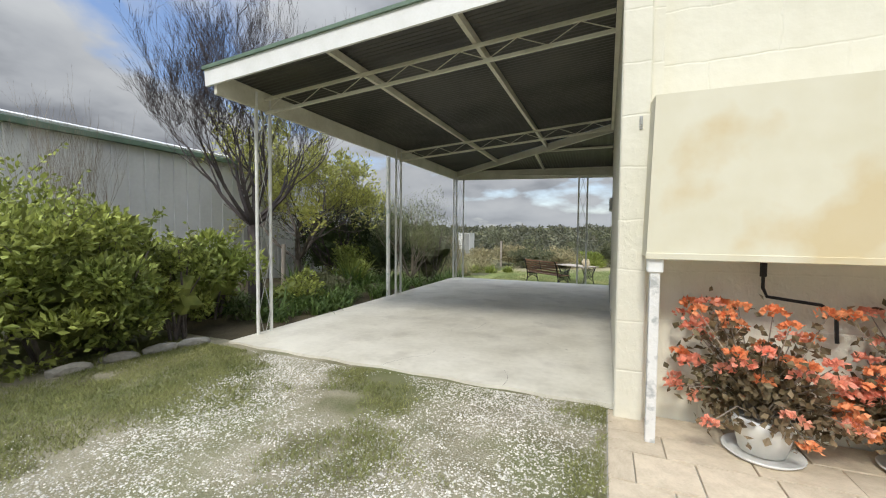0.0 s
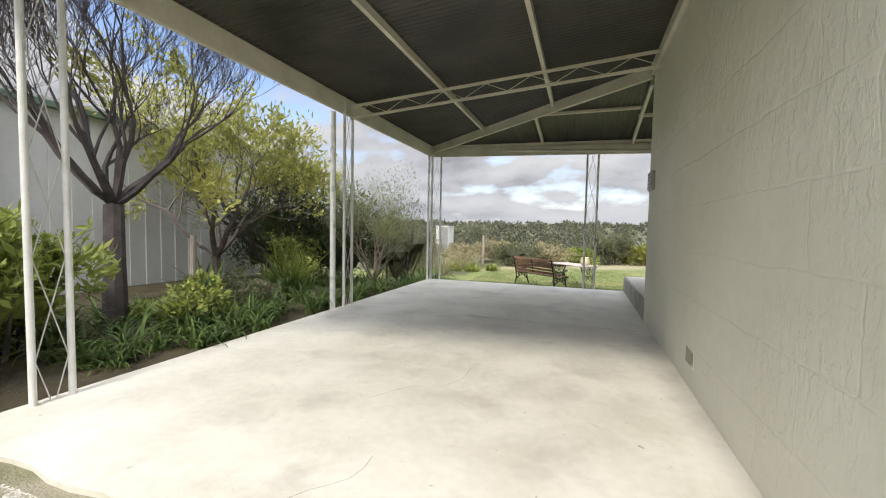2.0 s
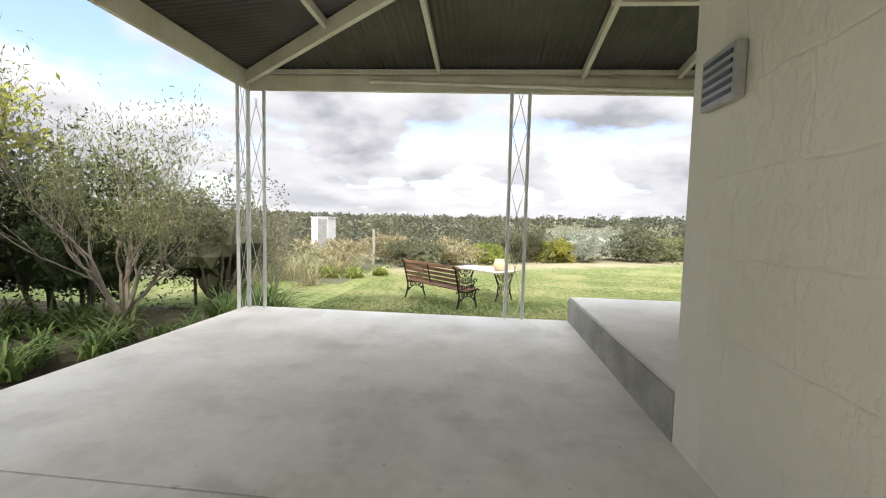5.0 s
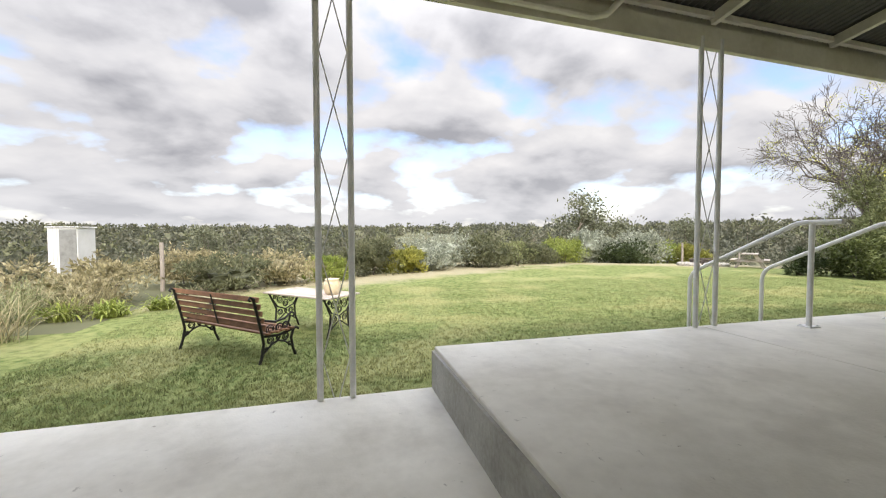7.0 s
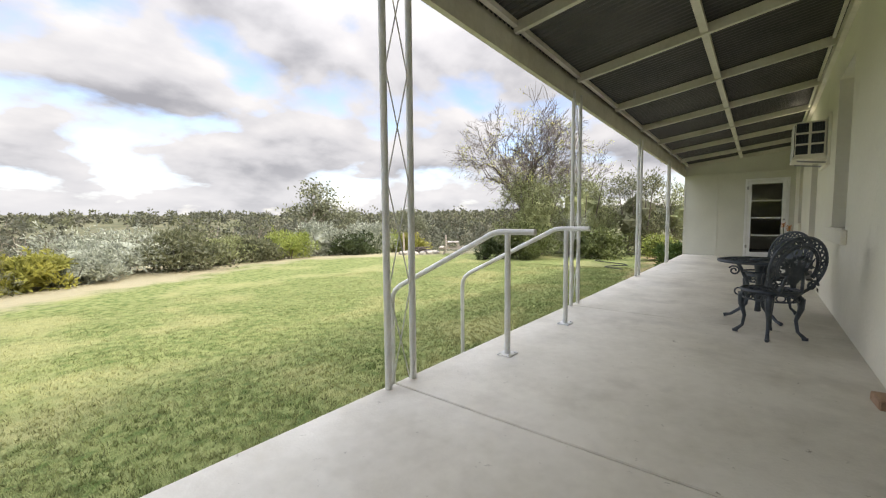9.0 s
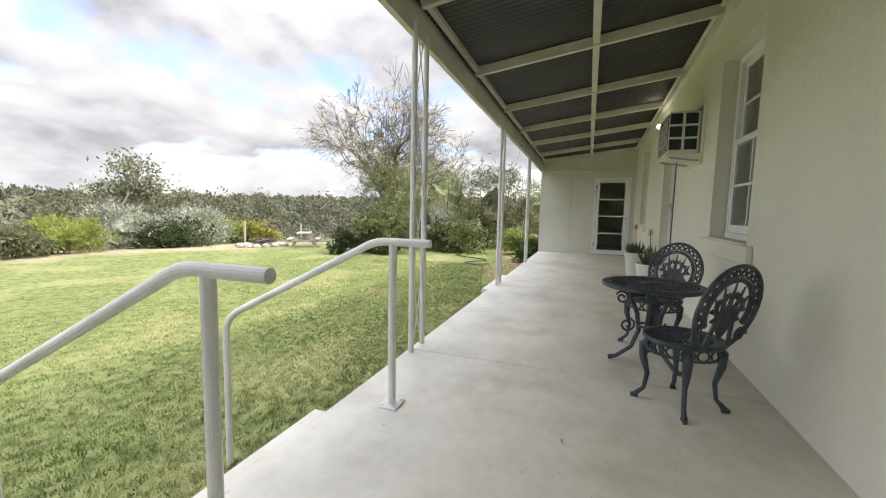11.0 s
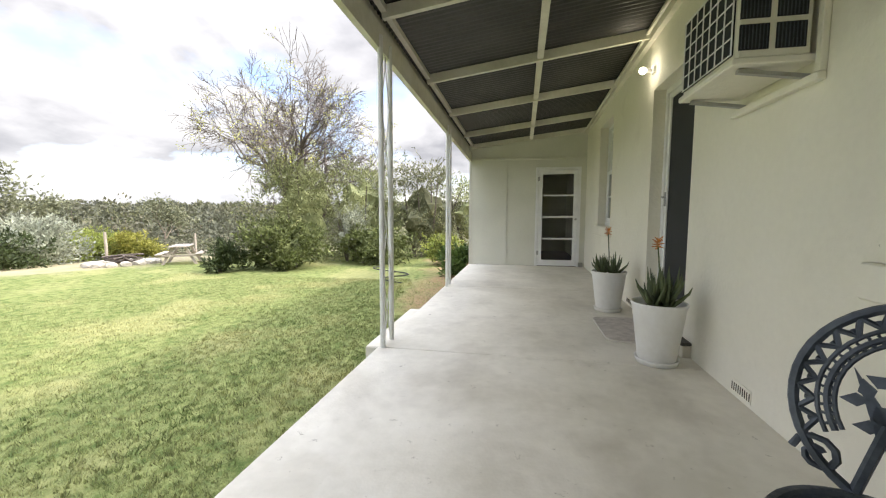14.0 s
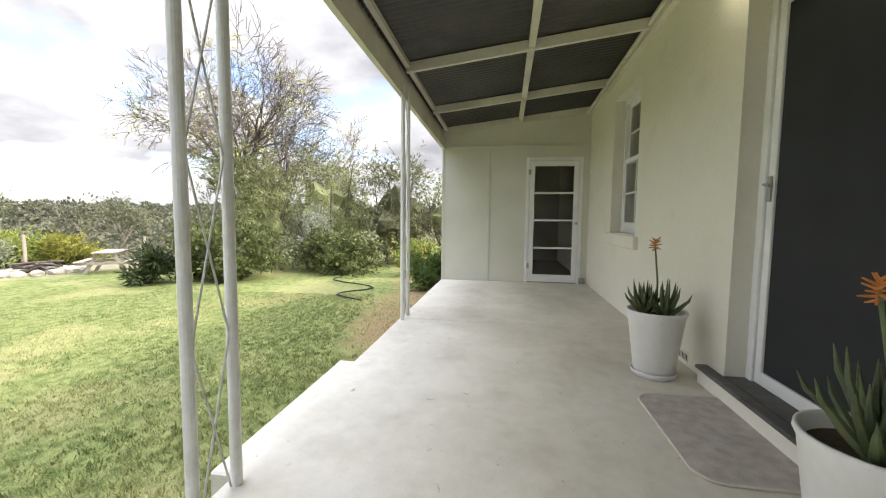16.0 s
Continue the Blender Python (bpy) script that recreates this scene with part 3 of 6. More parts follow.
def build_beams():
    # front beam, falls slightly along the house
    bm = bmesh.new()
    a, b = XE + 0.02, ROOM + 0.1
    prism(bm, (a, 11.845, beam_z(a) + 0.10), (b, 11.845, beam_z(b) + 0.10), 0.05, 0.20)
    ob = part("trim_front_beam", bm, BEAM)
    tagged(ob, "cream timber beam along the verandah edge", "beam", kind="structure")
    bm = bmesh.new()
    prism(bm, (a - 0.05, 11.90, beam_z(a) + 0.225), (b, 11.90, beam_z(b) + 0.270), 0.03, 0.20)
    prism(bm, (a + 0.3, 11.79, beam_z(a) + 0.235), (b, 11.79, front_z(b) - 0.035), 0.05, 0.05)
    ob = part("trim_front_fascia", bm, BEAM)
    tagged(ob, "cream fascia board above the beam", "fascia", kind="structure")
    # side beam of the carport
    bm = bmesh.new()
    box(bm, XE + 0.03, XE + 0.08, 3.30, YF - 0.06, 3.12, 3.38, 0.004)
    ob = part("trim_side_beam", bm, BEAM)
    tagged(ob, "cream timber beam along the carport side", "beam", kind="structure")
    # near barge board, white with a green cap
    bm = bmesh.new()
    prism(bm, (XE - 0.07, 3.27, carport_z(XE - 0.07) - 0.08), (WX - 0.01, 3.27, carport_z(WX) - 0.08), 0.03, 0.20)
    ob = part("trim_barge_board", bm, WHITE)
    tagged(ob, "white painted barge board on the carport end", "fascia", kind="structure")
    bm = bmesh.new()
    prism(bm, (XE - 0.09, 3.265, carport_z(XE - 0.09) + 0.04), (WX - 0.01, 3.265, carport_z(WX) + 0.04), 0.07, 0.04)
    ob = part("trim_barge_cap", bm, GREEN_CAP)
    tagged(ob, "dark green metal capping on the barge board", "capping", kind="structure")
    # purlins of the carport
    for px in (-2.62, -1.12):
        bm = bmesh.new()
        prism(bm, (px, 3.30, carport_z(px) - 0.06), (px, hip_y(px) - 0.03, carport_z(px) - 0.06), 0.05, 0.09)
        ob = part("trim_purlin", bm, BEAM)
        tagged(ob, "cream timber purlin under the carport roof", "purlin", kind="structure")
    bm = bmesh.new()
    prism(bm, (WX - 0.03, 3.30, carport_z(WX) - 0.09), (WX - 0.03, WR - 0.05, carport_z(WX) - 0.09), 0.05, 0.14)
    ob = part("trim_wall_plate_carport", bm, BEAM)
    tagged(ob, "cream timber plate along the carport wall", "plate", kind="structure")
    # hip rafter
    bm = bmesh.new()
    prism(bm, (WX - 0.02, WR + 0.02, carport_z(WX) - 0.10), (XE + 0.09, YF - 0.08, carport_z(XE) - 0.11), 0.06, 0.17)
    ob = part("trim_hip_rafter", bm, BEAM)
    tagged(ob, "heavy cream hip rafter to the corner post", "rafter", kind="structure")
    # verandah rafters, purlin and wall plate
    def under(x, y):
        f = (y - WY) / (YF - WY)
        return plate_z(max(x, WX)) * (1 - f) + front_z(x) * f
    for x in (-1.47, 0.42, 1.6, 3.05, 4.6, 6.2, 7.8, 9.45, 11.0, 12.5, 14.1, 15.36):
        ya = WY + 0.04 if x > WX else hip_y(x) + 0.04
        if x < WX:
            z = lambda y: carport_z(XE) * (y - WR) / (YF - WR) + carport_z(WX) * (1 - (y - WR) / (YF - WR))
        else:
            z = lambda y: under(x, y)
        bm = bmesh.new()
        prism(bm, (x, ya, z(ya) - 0.065), (x, 11.81, z(11.81) - 0.065), 0.05, 0.10)
        ob = part("trim_rafter", bm, BEAM)
        tagged(ob, "cream timber rafter under the verandah roof", "rafter", kind="structure")
    bm = bmesh.new()
    prism(bm, (WX, 10.5, under(WX, 10.5) - 0.075), (ROOM, 10.5, under(ROOM, 10.5) - 0.075), 0.07, 0.045)
    prism(bm, (-1.58, 10.17, carport_z(-1.58) - 0.075), (WX, 10.17, under(WX, 10.17) - 0.075), 0.07, 0.045)
    ob = part("trim_verandah_purlin", bm, BEAM)
    tagged(ob, "cream timber batten along the verandah roof", "purlin", kind="structure")
    bm = bmesh.new()
    prism(bm, (XR, WY + 0.03, plate_z(XR) - 0.09), (ROOM, WY + 0.03, plate_z(ROOM) - 0.09), 0.055, 0.11)
    ob = part("trim_wall_plate", bm, BEAM)
    tagged(ob, "cream timber plate along the house wall", "plate", kind="structure")
    bm = bmesh.new()
    prism(bm, (XR, WY + 0.085, plate_z(WX) - 0.12), (ROOM, WY + 0.085, plate_z(ROOM) - 0.12), 0.03, 0.03)
    ob = part("trim_conduit", bm, BEAM)
    tagged(ob, "painted conduit along the wall plate", "conduit", kind="structure")


build_beams()


def build_truss(y):
    t = thing("roof_truss", (0, y, 0), "slender cream steel lattice truss under the carport roof", "truss", "carport trusses")
    xa, xb = XE + 0.1, WX - 0.06
    top = lambda x: carport_z(x) - 0.135
    for nm, dz in (("top_chord", 0.0), ("bottom_chord", -0.19)):
        bm = bmesh.new()
        prism(bm, (xa, 0, top(xa) + dz), (xb, 0, top(xb) + dz), 0.035, 0.035)
        part(nm, bm, BEAM, t)
    bm = bmesh.new()
    n = 14
    pts = [(xa + (xb - xa) * k / n, 0, top(xa + (xb - xa) * k / n) - (0.02 if k % 2 else 0.175)) for k in range(n + 1)]
    tube(bm, pts, 0.006, 5)
    part("web", bm, BEAM, t)


for ty in (4.03, 7.97):
    build_truss(ty)


def lattice_post(name_at, axis, z0, z1, label):
    """Two tubes joined by crossed rods."""
    x, y = name_at
    t = thing("lattice_post", (x, y, z0), label, "post", "verandah posts")
    w, h = 0.235, z1 - z0
    d = Vector((w, 0, 0)) if axis == "x" else Vector((0, w, 0))
    for k in (0, 1):
        bm = bmesh.new()
        tube(bm, (d * k, d * k + Vector((0, 0, h))), 0.0235, 14)
        part("tube", bm, STEEL, t, smooth=False)
    # each rod zigzags between the tubes; both touch them at the same heights
    first, pitch = (-0.05, 0.70) if z0 > 0.2 else (0.31, 0.745)
    top = h - 0.12
    for s in (0, 1):
        side = lambda k: 0.08 + 0.84 * ((k + s) % 2)
        heights = [first + pitch * k for k in range(8) if 0.02 < first + pitch * k < top]
        k0 = round((heights[0] - first) / pitch)
        start = (heights[0] - 0.01) / pitch
        pts = [d * (side(k0) + (side(k0 - 1) - side(k0)) * start) + Vector((0, 0, 0.01))]
        pts += [d * side(k0 + k) + Vector((0, 0, z)) for k, z in enumerate(heights)]
        end, k1 = (top - heights[-1]) / pitch, k0 + len(heights) - 1
        pts.append(d * (side(k1) + (side(k1 + 1) - side(k1)) * end) + Vector((0, 0, top)))
        bm = bmesh.new()
        tube(bm, pts, 0.0048, 6)
        part("rod", bm, RODS, t)
    return t


for (px, py), ax, z0, z1 in (((-4.20, 3.90), "y", 0.0, 3.34), ((-4.20, 7.83), "y", 0.0, 3.34), ((-4.20, 11.56), "y", 0.0, 3.3),
                             ((-4.195, 11.81), "x", 0.0, beam_z(-4.2)), ((-0.485, 11.84), "x", 0.0, beam_z(-0.5) + 0.1),
                             ((2.95, 11.83), "x", ZV, beam_z(3) + 0.1), ((6.10, 11.82), "x", ZV, beam_z(6) + 0.1), ((9.415, 11.82), "x", ZV, beam_z(9.2) + 0.1),
                             ((12.40, 11.82), "x", ZV, beam_z(12.3) + 0.1)):
    lattice_post((px, py), ax, z0, z1, "white painted steel lattice post on the concrete edge")

t = thing("pipe_post", (-4.325, 7.70, -0.1), "thick white pipe post with worn green patches", "post")
bm = bmesh.new()
tube(bm, ((0, 0, 0), (0, 0, 3.23)), 0.045, 18)
part("pipe", bm, PIPE_PAINT, t, smooth=False)


# ---- handrails ----
def handrail(x):
    t = thing("handrail", (x, 11.55, ZV), "white painted tubular steel handrail with bolted base plate", "handrail", "step handrails")
    r = 0.024
    bm = bmesh.new()
    tube(bm, ((0, 0, 0.01), (0, 0, 1.0)), r, 14)
    part("upright", bm, STEEL, t)
    bm = bmesh.new()
    box(bm, -0.07, 0.07, -0.06, 0.06, 0, 0.012, 0.003)
    for i in (-1, 1):
        for j in (-1, 1):
            box(bm, i * 0.05 - 0.008, i * 0.05 + 0.008, j * 0.042 - 0.008, j * 0.042 + 0.008, 0.012, 0.02)
    part("base_plate", bm, STEEL, t)
    bm = bmesh.new()
    pts = [(0, -0.24, 1.0), (0, 0.05, 1.0)]
    pts += [(0, 0.05 + 0.16 * k / 4, 1.0 - 0.05 * (k / 4) ** 2) for k in (1, 2, 3, 4)]
    pts += [(0, 1.22, 0.45), (0, 1.29, 0.395), (0, 1.325, 0.33), (0, 1.335, 0.26), (0, 1.335, -0.83)]
    tube(bm, pts, r, 14)
    part("rail", bm, STEEL, t, smooth=False)
    return t


handrail(4.01); handrail(5.23)


# ---- steps down to the lawn ----
def concrete_step(x0, x1, y1, z1, label):
    t = thing("step", ((x0 + x1) / 2, YF + 0.004, -0.75), label, "step")
    bm = bmesh.new()
    box(bm, -(x1 - x0) / 2, (x1 - x0) / 2, 0, y1 - YF, 0, z1 + 0.75, 0.012)
    part("tread_block", bm, CONCRETE, t)


concrete_step(3.95, 5.3, 12.17, 0.15, "concrete step below the handrails")
concrete_step(9.95, 11.6, 12.20, 0.14, "concrete step beside the verandah")


# ---- plants ----
class Soup:
    """Vertices and faces gathered fast, then made into one mesh."""

    def __init__(self):
        self.v, self.f, self.mi = [], [], []

    def tube(self, pts, rs, segs=4, mi=0):
        base = len(self.v)
        n = len(pts)
        for i, p in enumerate(pts):
            d = (pts[min(i + 1, n - 1)] - pts[max(i - 1, 0)])
            if d.length < 1e-7:
                d = Vector((0, 0, 1))
            d.normalize()
            s = d.orthogonal().normalized()
            u = d.cross(s)
            for k in range(segs):
                a = 2 * math.pi * k / segs
                self.v.append(p + (s * math.cos(a) + u * math.sin(a)) * rs[i])
        for i in range(n - 1):
            for k in range(segs):
                a, b = base + i * segs + k, base + i * segs + (k + 1) % segs
                self.f.append((a, b, b + segs, a + segs)); self.mi.append(mi)

    def leaves(self, pos, out, length, width, rng, mi=0, spread=0.7):
        """One folded leaf at each point, growing roughly along out."""
        n = len(pos)
        if n == 0:
            return
        d = out + rng.normal(0, spread, (n, 3))
        d /= np.linalg.norm(d, axis=1)[:, None] + 1e-9
        r = rng.normal(0, 1, (n, 3))
        s = np.cross(d, r)
        s /= np.linalg.norm(s, axis=1)[:, None] + 1e-9
        L = (length * rng.uniform(0.6, 1.3, n))[:, None]
        W = (width * rng.uniform(0.7, 1.2, n))[:, None]
        nrm = np.cross(d, s)
        a = pos
        b = pos + d * L * 0.5 + s * W * 0.5 + nrm * W * 0.15
        c = pos + d * L
        e = pos + d * L * 0.5 - s * W * 0.5 + nrm * W * 0.15
        base = len(self.v)
        allv = np.stack((a, b, c, e), axis=1).reshape(-1, 3)
        self.v.extend(map(tuple, allv))
        self.f.extend((base + 4 * k, base + 4 * k + 1, base + 4 * k + 2, base + 4 * k + 3) for k in range(n))
        self.mi.extend([mi] * n)

    def make(self, name, mats, parent=None, label="", smooth=False):
        me = bpy.data.meshes.new(name)
        me.from_pydata([tuple(p) for p in self.v], [], self.f)
        for m in (mats if isinstance(mats, (list, tuple)) else (mats,)):
            me.materials.append(m)
        me.polygons.foreach_set("material_index", self.mi)
        if smooth:
            me.polygons.foreach_set("use_smooth", [True] * len(me.polygons))
        me.update()
        ob = new(name, me)
        if parent is not None:
            ob.parent = parent
        if label:
            tagged(ob, label)
        return ob


def grow(soup, rng, start, direction, length, radius, depth, tips, spread=0.6, lift=0.15, kids=3, wobble=0.25, shrink=0.68, segs=4, least=0.0):
    """A branch that bends, tapers and forks; the ends are gathered in tips."""
    n = 4
    pts, rs = [start], [radius]
    d, p = direction.normalized(), start
    for k in range(n):
        d = (d + Vector(rng.normal(0, wobble, 3)) * 0.5 + Vector((0, 0, lift))).normalized()
        p = p + d * (length / n)
        pts.append(p); rs.append(radius * (1 - 0.45 * (k + 1) / n))
    soup.tube(pts, rs, segs if depth > 1 else 3)
    if depth == 0:
        tips.append((p, d))
        tips.append((pts[2], d))
        return
    for k in range(kids):
        at = pts[-1] if k == 0 else pts[int(rng.integers(2, n + 1))]
        side = Vector(rng.normal(0, 1, 3))
        side = (side - d * side.dot(d)).normalized()
        grow(soup, rng, at, d + side * spread * rng.uniform(0.5, 1.3), length * shrink * rng.uniform(0.75, 1.2), max(rs[-1] * 0.78, least), depth - 1, tips, spread, lift, kids, wobble, shrink, segs, least)


def leaf_mat(name, base, dark, island=0.3, transl=0.3):
    return material(name, base, 0.6, dark=dark, scale=1.5, fine=9, bump=0, spec=0.3, island=island, transl=transl)


BARK = material("grey_bark", (0.16, 0.135, 0.115), 0.9, dark=(0.08, 0.065, 0.055), scale=6, fine=50, bump=0.6, bump_scale=30)
DARK_BARK = material("dark_bark", (0.085, 0.070, 0.068), 0.9, dark=(0.04, 0.033, 0.033), scale=6, fine=50, bump=0.5)
TWIG = material("dry_twig", (0.34, 0.29, 0.23), 0.9, dark=(0.2, 0.165, 0.13), scale=6, fine=40, island=0.3)
LEAF_HEDGE = leaf_mat("hedge_leaf", (0.36, 0.39, 0.10), (0.16, 0.20, 0.05), 0.6)
LEAF_LIME = leaf_mat("lime_leaf", (0.33, 0.37, 0.09), (0.19, 0.24, 0.055), 0.35)
LEAF_DARK = leaf_mat("dark_leaf", (0.075, 0.10, 0.035), (0.03, 0.042, 0.018), 0.4)
LEAF_OLIVE = leaf_mat("olive_leaf", (0.19, 0.195, 0.105), (0.10, 0.11, 0.06), 0.35)
LEAF_GREY = leaf_mat("grey_leaf", (0.40, 0.42, 0.33), (0.23, 0.25, 0.18), 0.35)
LEAF_YELLOW = leaf_mat("yellow_leaf", (0.37, 0.35, 0.075), (0.22, 0.23, 0.055), 0.3)
LEAF_STRAP = leaf_mat("strap_leaf", (0.15, 0.22, 0.055), (0.06, 0.10, 0.03), 0.4)
LEAF_PALE = leaf_mat("pale_leaf", (0.29, 0.31, 0.15), (0.165, 0.185, 0.078), 0.4)
LEAF_BUD = leaf_mat("budding_leaf", (0.50, 0.49, 0.14), (0.33, 0.34, 0.09), 0.3)
LEAF_FRONT = leaf_mat("shrub_leaf", (0.15, 0.175, 0.06), (0.07, 0.085, 0.03), 0.45)
LEAF_DRY = leaf_mat("dry_grass", (0.42, 0.37, 0.22), (0.28, 0.25, 0.13), 0.35)
FAR_LEAF = leaf_mat("bush_leaf", (0.17, 0.165, 0.11), (0.11, 0.11, 0.075), 0.22, 0.25)


def shrub(at, size, mat, label, seed, n=2600, leaf=(0.07, 0.035), stems=7, name="shrub", group="", wood=None, gaps=0.35, category="shrub", dense=0.35, spread=0.7):
    """Stems and a crown of leaves gathered in lobes with gaps between them."""
    rng = np.random.default_rng(seed)
    t = thing(name, at, label, category, group)
    sx, sy, sz = size[0] * 1.25, size[1] * 1.25, size[2] * 1.22
    s = Soup()
    for k in range(stems):
        a = rng.uniform(0, 2 * math.pi)
        p0 = Vector((0.12 * sx * math.cos(a), 0.12 * sy * math.sin(a), -0.03))
        e = Vector((0.33 * sx * math.cos(a) * rng.uniform(0.4, 1.2), 0.33 * sy * math.sin(a) * rng.uniform(0.4, 1.2), sz * rng.uniform(0.55, 0.85)))
        mid = (p0 + e) / 2 + Vector((rng.normal(0, 0.05), rng.normal(0, 0.05), 0.05 * sz))
        r = 0.012 + 0.008 * sz
        s.tube([p0, mid, e], [r, r * 0.7, r * 0.3], 5)
    tagged(s.make("stem", wood or BARK, t), "thin woody stems", kind="stuff")
    lobes = []
    n = int(n * 1.7)
    for k in range(max(12, int(11 * (sx + sy) / 2))):
        a, h = rng.uniform(0, 2 * math.pi), rng.uniform(0.10, 0.90)
        rad = math.sqrt(rng.uniform(0.05, 1)) * (1.0 if h < 0.6 else 1.25 - 0.55 * h)
        lobes.append((np.array((0.40 * sx * rad * math.cos(a), 0.38 * sy * rad * math.sin(a), sz * h * 0.92)), rng.uniform(0.10, 0.25) * np.array((sx, sy, sz * 0.9)) * rng.uniform(0.7, 1.1)))
    # added solid core behind the leaves stops see-through gaps; not real growth
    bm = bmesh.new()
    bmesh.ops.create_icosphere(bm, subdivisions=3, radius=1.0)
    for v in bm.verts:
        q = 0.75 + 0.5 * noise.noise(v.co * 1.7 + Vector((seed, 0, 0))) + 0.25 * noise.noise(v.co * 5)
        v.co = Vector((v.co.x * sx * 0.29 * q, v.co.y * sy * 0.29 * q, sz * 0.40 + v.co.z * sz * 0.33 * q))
    part("inner_growth", bm, mat, t, "lumpy solid filler added behind the leaves of the crown")
    c = Soup()
    pos, out = [], []
    per = n // len(lobes)
    for cen, rad in lobes:
        d = rng.normal(0, 1, (per, 3)); d /= np.linalg.norm(d, axis=1)[:, None]
        r = 1 - dense * rng.uniform(0, 1, (per, 1)) ** 1.2 + rng.normal(0, 0.08, (per, 1))
        p = cen + d * r * rad
        pos.append(p); out.append(d * 0.8 + np.array((0, 0, 0.5)))
    pos, out = np.concatenate(pos), np.concatenate(out)
    keep = np.array([noise.noise(Vector(q) * 3.0 / max(0.5, sz)) > -gaps for q in pos]) & (pos[:, 2] > 0.03)
    c.leaves(pos[keep], out[keep], leaf[0], leaf[1], rng, spread=spread)
    # young shoots that break the outline
    for k in range(int(9 * (sx + sy + sz) / 2)):
        cen, rad = lobes[int(rng.integers(0, len(lobes)))]
        d = np.array((rng.normal(0, 0.6), rng.normal(0, 0.6), rng.uniform(0.3, 1.2))); d /= np.linalg.norm(d)
        if cen[2] < 0.35 * sz:
            continue
        p0, L = cen + d * rad * 0.8, rng.uniform(0.10, 0.24) * sz + 0.08
        c.tube([Vector(p0), Vector(p0 + d * L * 0.5), Vector(p0 + d * L + np.array((0, 0, 0.02)))], [0.005, 0.004, 0.002], 3, 1)
        m = 14
        c.leaves(p0 + d * L * rng.uniform(0.1, 1.05, (m, 1)), np.tile(d * 0.5, (m, 1)), leaf[0] * 0.9, leaf[1] * 0.9, rng, spread=0.8)
    c.make("crown", (mat, wood or BARK), t)
    return t


def bare_tree(at, height, label, seed, trunk=0.14, depth=5, kids=3, spread=0.6, lift=0.18, leaf=None, leaves=0, limbs=4, fork=0.25, name="tree", mat=BARK, leafsize=(0.07, 0.035), cluster=0.25, shrink=0.68, lean=(0, 0), start_out=0.7, reach=None):
    rng = np.random.default_rng(seed)
    t = thing(name, at, label, "tree")
    s = Soup()
    tips = []
    f = height * fork
    pts = [Vector((0, 0, -0.15)), Vector((lean[0] * 0.4, lean[1] * 0.4, f * 0.5)), Vector((lean[0], lean[1], f))]
    s.tube(pts, [trunk * 1.25, trunk, trunk * 0.92], 9)
    s.make("trunk", mat, t)
    s = Soup()
    for k in range(limbs):
        a = 2 * math.pi * (k + rng.uniform(-0.3, 0.3)) / limbs
        out = start_out * (0.3 if limbs > 7 and k % 3 == 0 else 1.0)
        grow(s, rng, pts[-1], Vector((math.cos(a) * out, math.sin(a) * out, 1.0)), height * 0.30 * rng.uniform(0.8, 1.15), trunk * 0.62, depth, tips, spread, lift, kids, 0.25, shrink, 5, 0.034 * trunk)
    if reach:       # crown radius and top height that the limbs fill
        far = np.percentile([math.hypot(p.x - lean[0], p.y - lean[1]) for p, d in tips], 95)
        high = np.percentile([p.z for p, d in tips], 99)
        kx, kz = reach[0] / far, (reach[1] - f) / (high - f)
        fill = lambda p: Vector((lean[0] + (p[0] - lean[0]) * kx, lean[1] + (p[1] - lean[1]) * kx, f + (p[2] - f) * (kz if p[2] > f else 1.0)))
        s.v = [fill(p) for p in s.v]
        tips = [(fill(p), d) for p, d in tips]
    s.make("branch_crown", mat, t)
    if leaf and leaves:
        c = Soup()
        P = np.array([p for p, d in tips]); D = np.array([d for p, d in tips])
        idx = rng.choice(rng.integers(0, len(P), max(40, leaves // 13)), leaves)
        c.leaves(P[idx] + rng.normal(0, cluster, (leaves, 3)), D[idx], leafsize[0], leafsize[1], rng)
        c.make("crown", leaf, t)
    return t


def strap_plant(at, r, h, n, mat, label, seed, width=0.035, name="strap_plant", droop=0.9, group="strap-leaved border plants"):
    """Long arching leaves from one base."""
    rng = np.random.default_rng(seed)
    t = thing(name, at, label, "plant", group)
    s = Soup()
    for k in range(n):
        a, el = rng.uniform(0, 2 * math.pi), rng.uniform(0.75, 1.5)
        L = h * rng.uniform(0.7, 1.25)
        base = Vector((rng.normal(0, r * 0.3), rng.normal(0, r * 0.3), -0.03))
        dr = droop * rng.uniform(0.4, 1.2)
        side = Vector((-math.sin(a), math.cos(a), 0))
        b0 = len(s.v)
        p, ang = base, el
        w0 = width * rng.uniform(0.7, 1.2)
        steps = 5
        for i in range(steps + 1):
            w = w0 * (1 - (i / steps) ** 2.2) * 0.5 + 0.001
            fold = Vector((0, 0, w * 0.5))
            s.v += [p + side * w + fold, p, p - side * w + fold]
            p = p + Vector((math.cos(a) * math.cos(ang), math.sin(a) * math.cos(ang), math.sin(ang))) * (L / steps)
            ang -= dr * 0.42 * (i + 1) / 2
        for i in range(steps):
            for q in (0, 1):
                x = b0 + 3 * i + q
                s.f.append((x, x + 1, x + 4, x + 3)); s.mi.append(0)
    s.make("leaves", mat, t)
    return t


def G(x, y):
    return ground_height(x, y) - 0.02


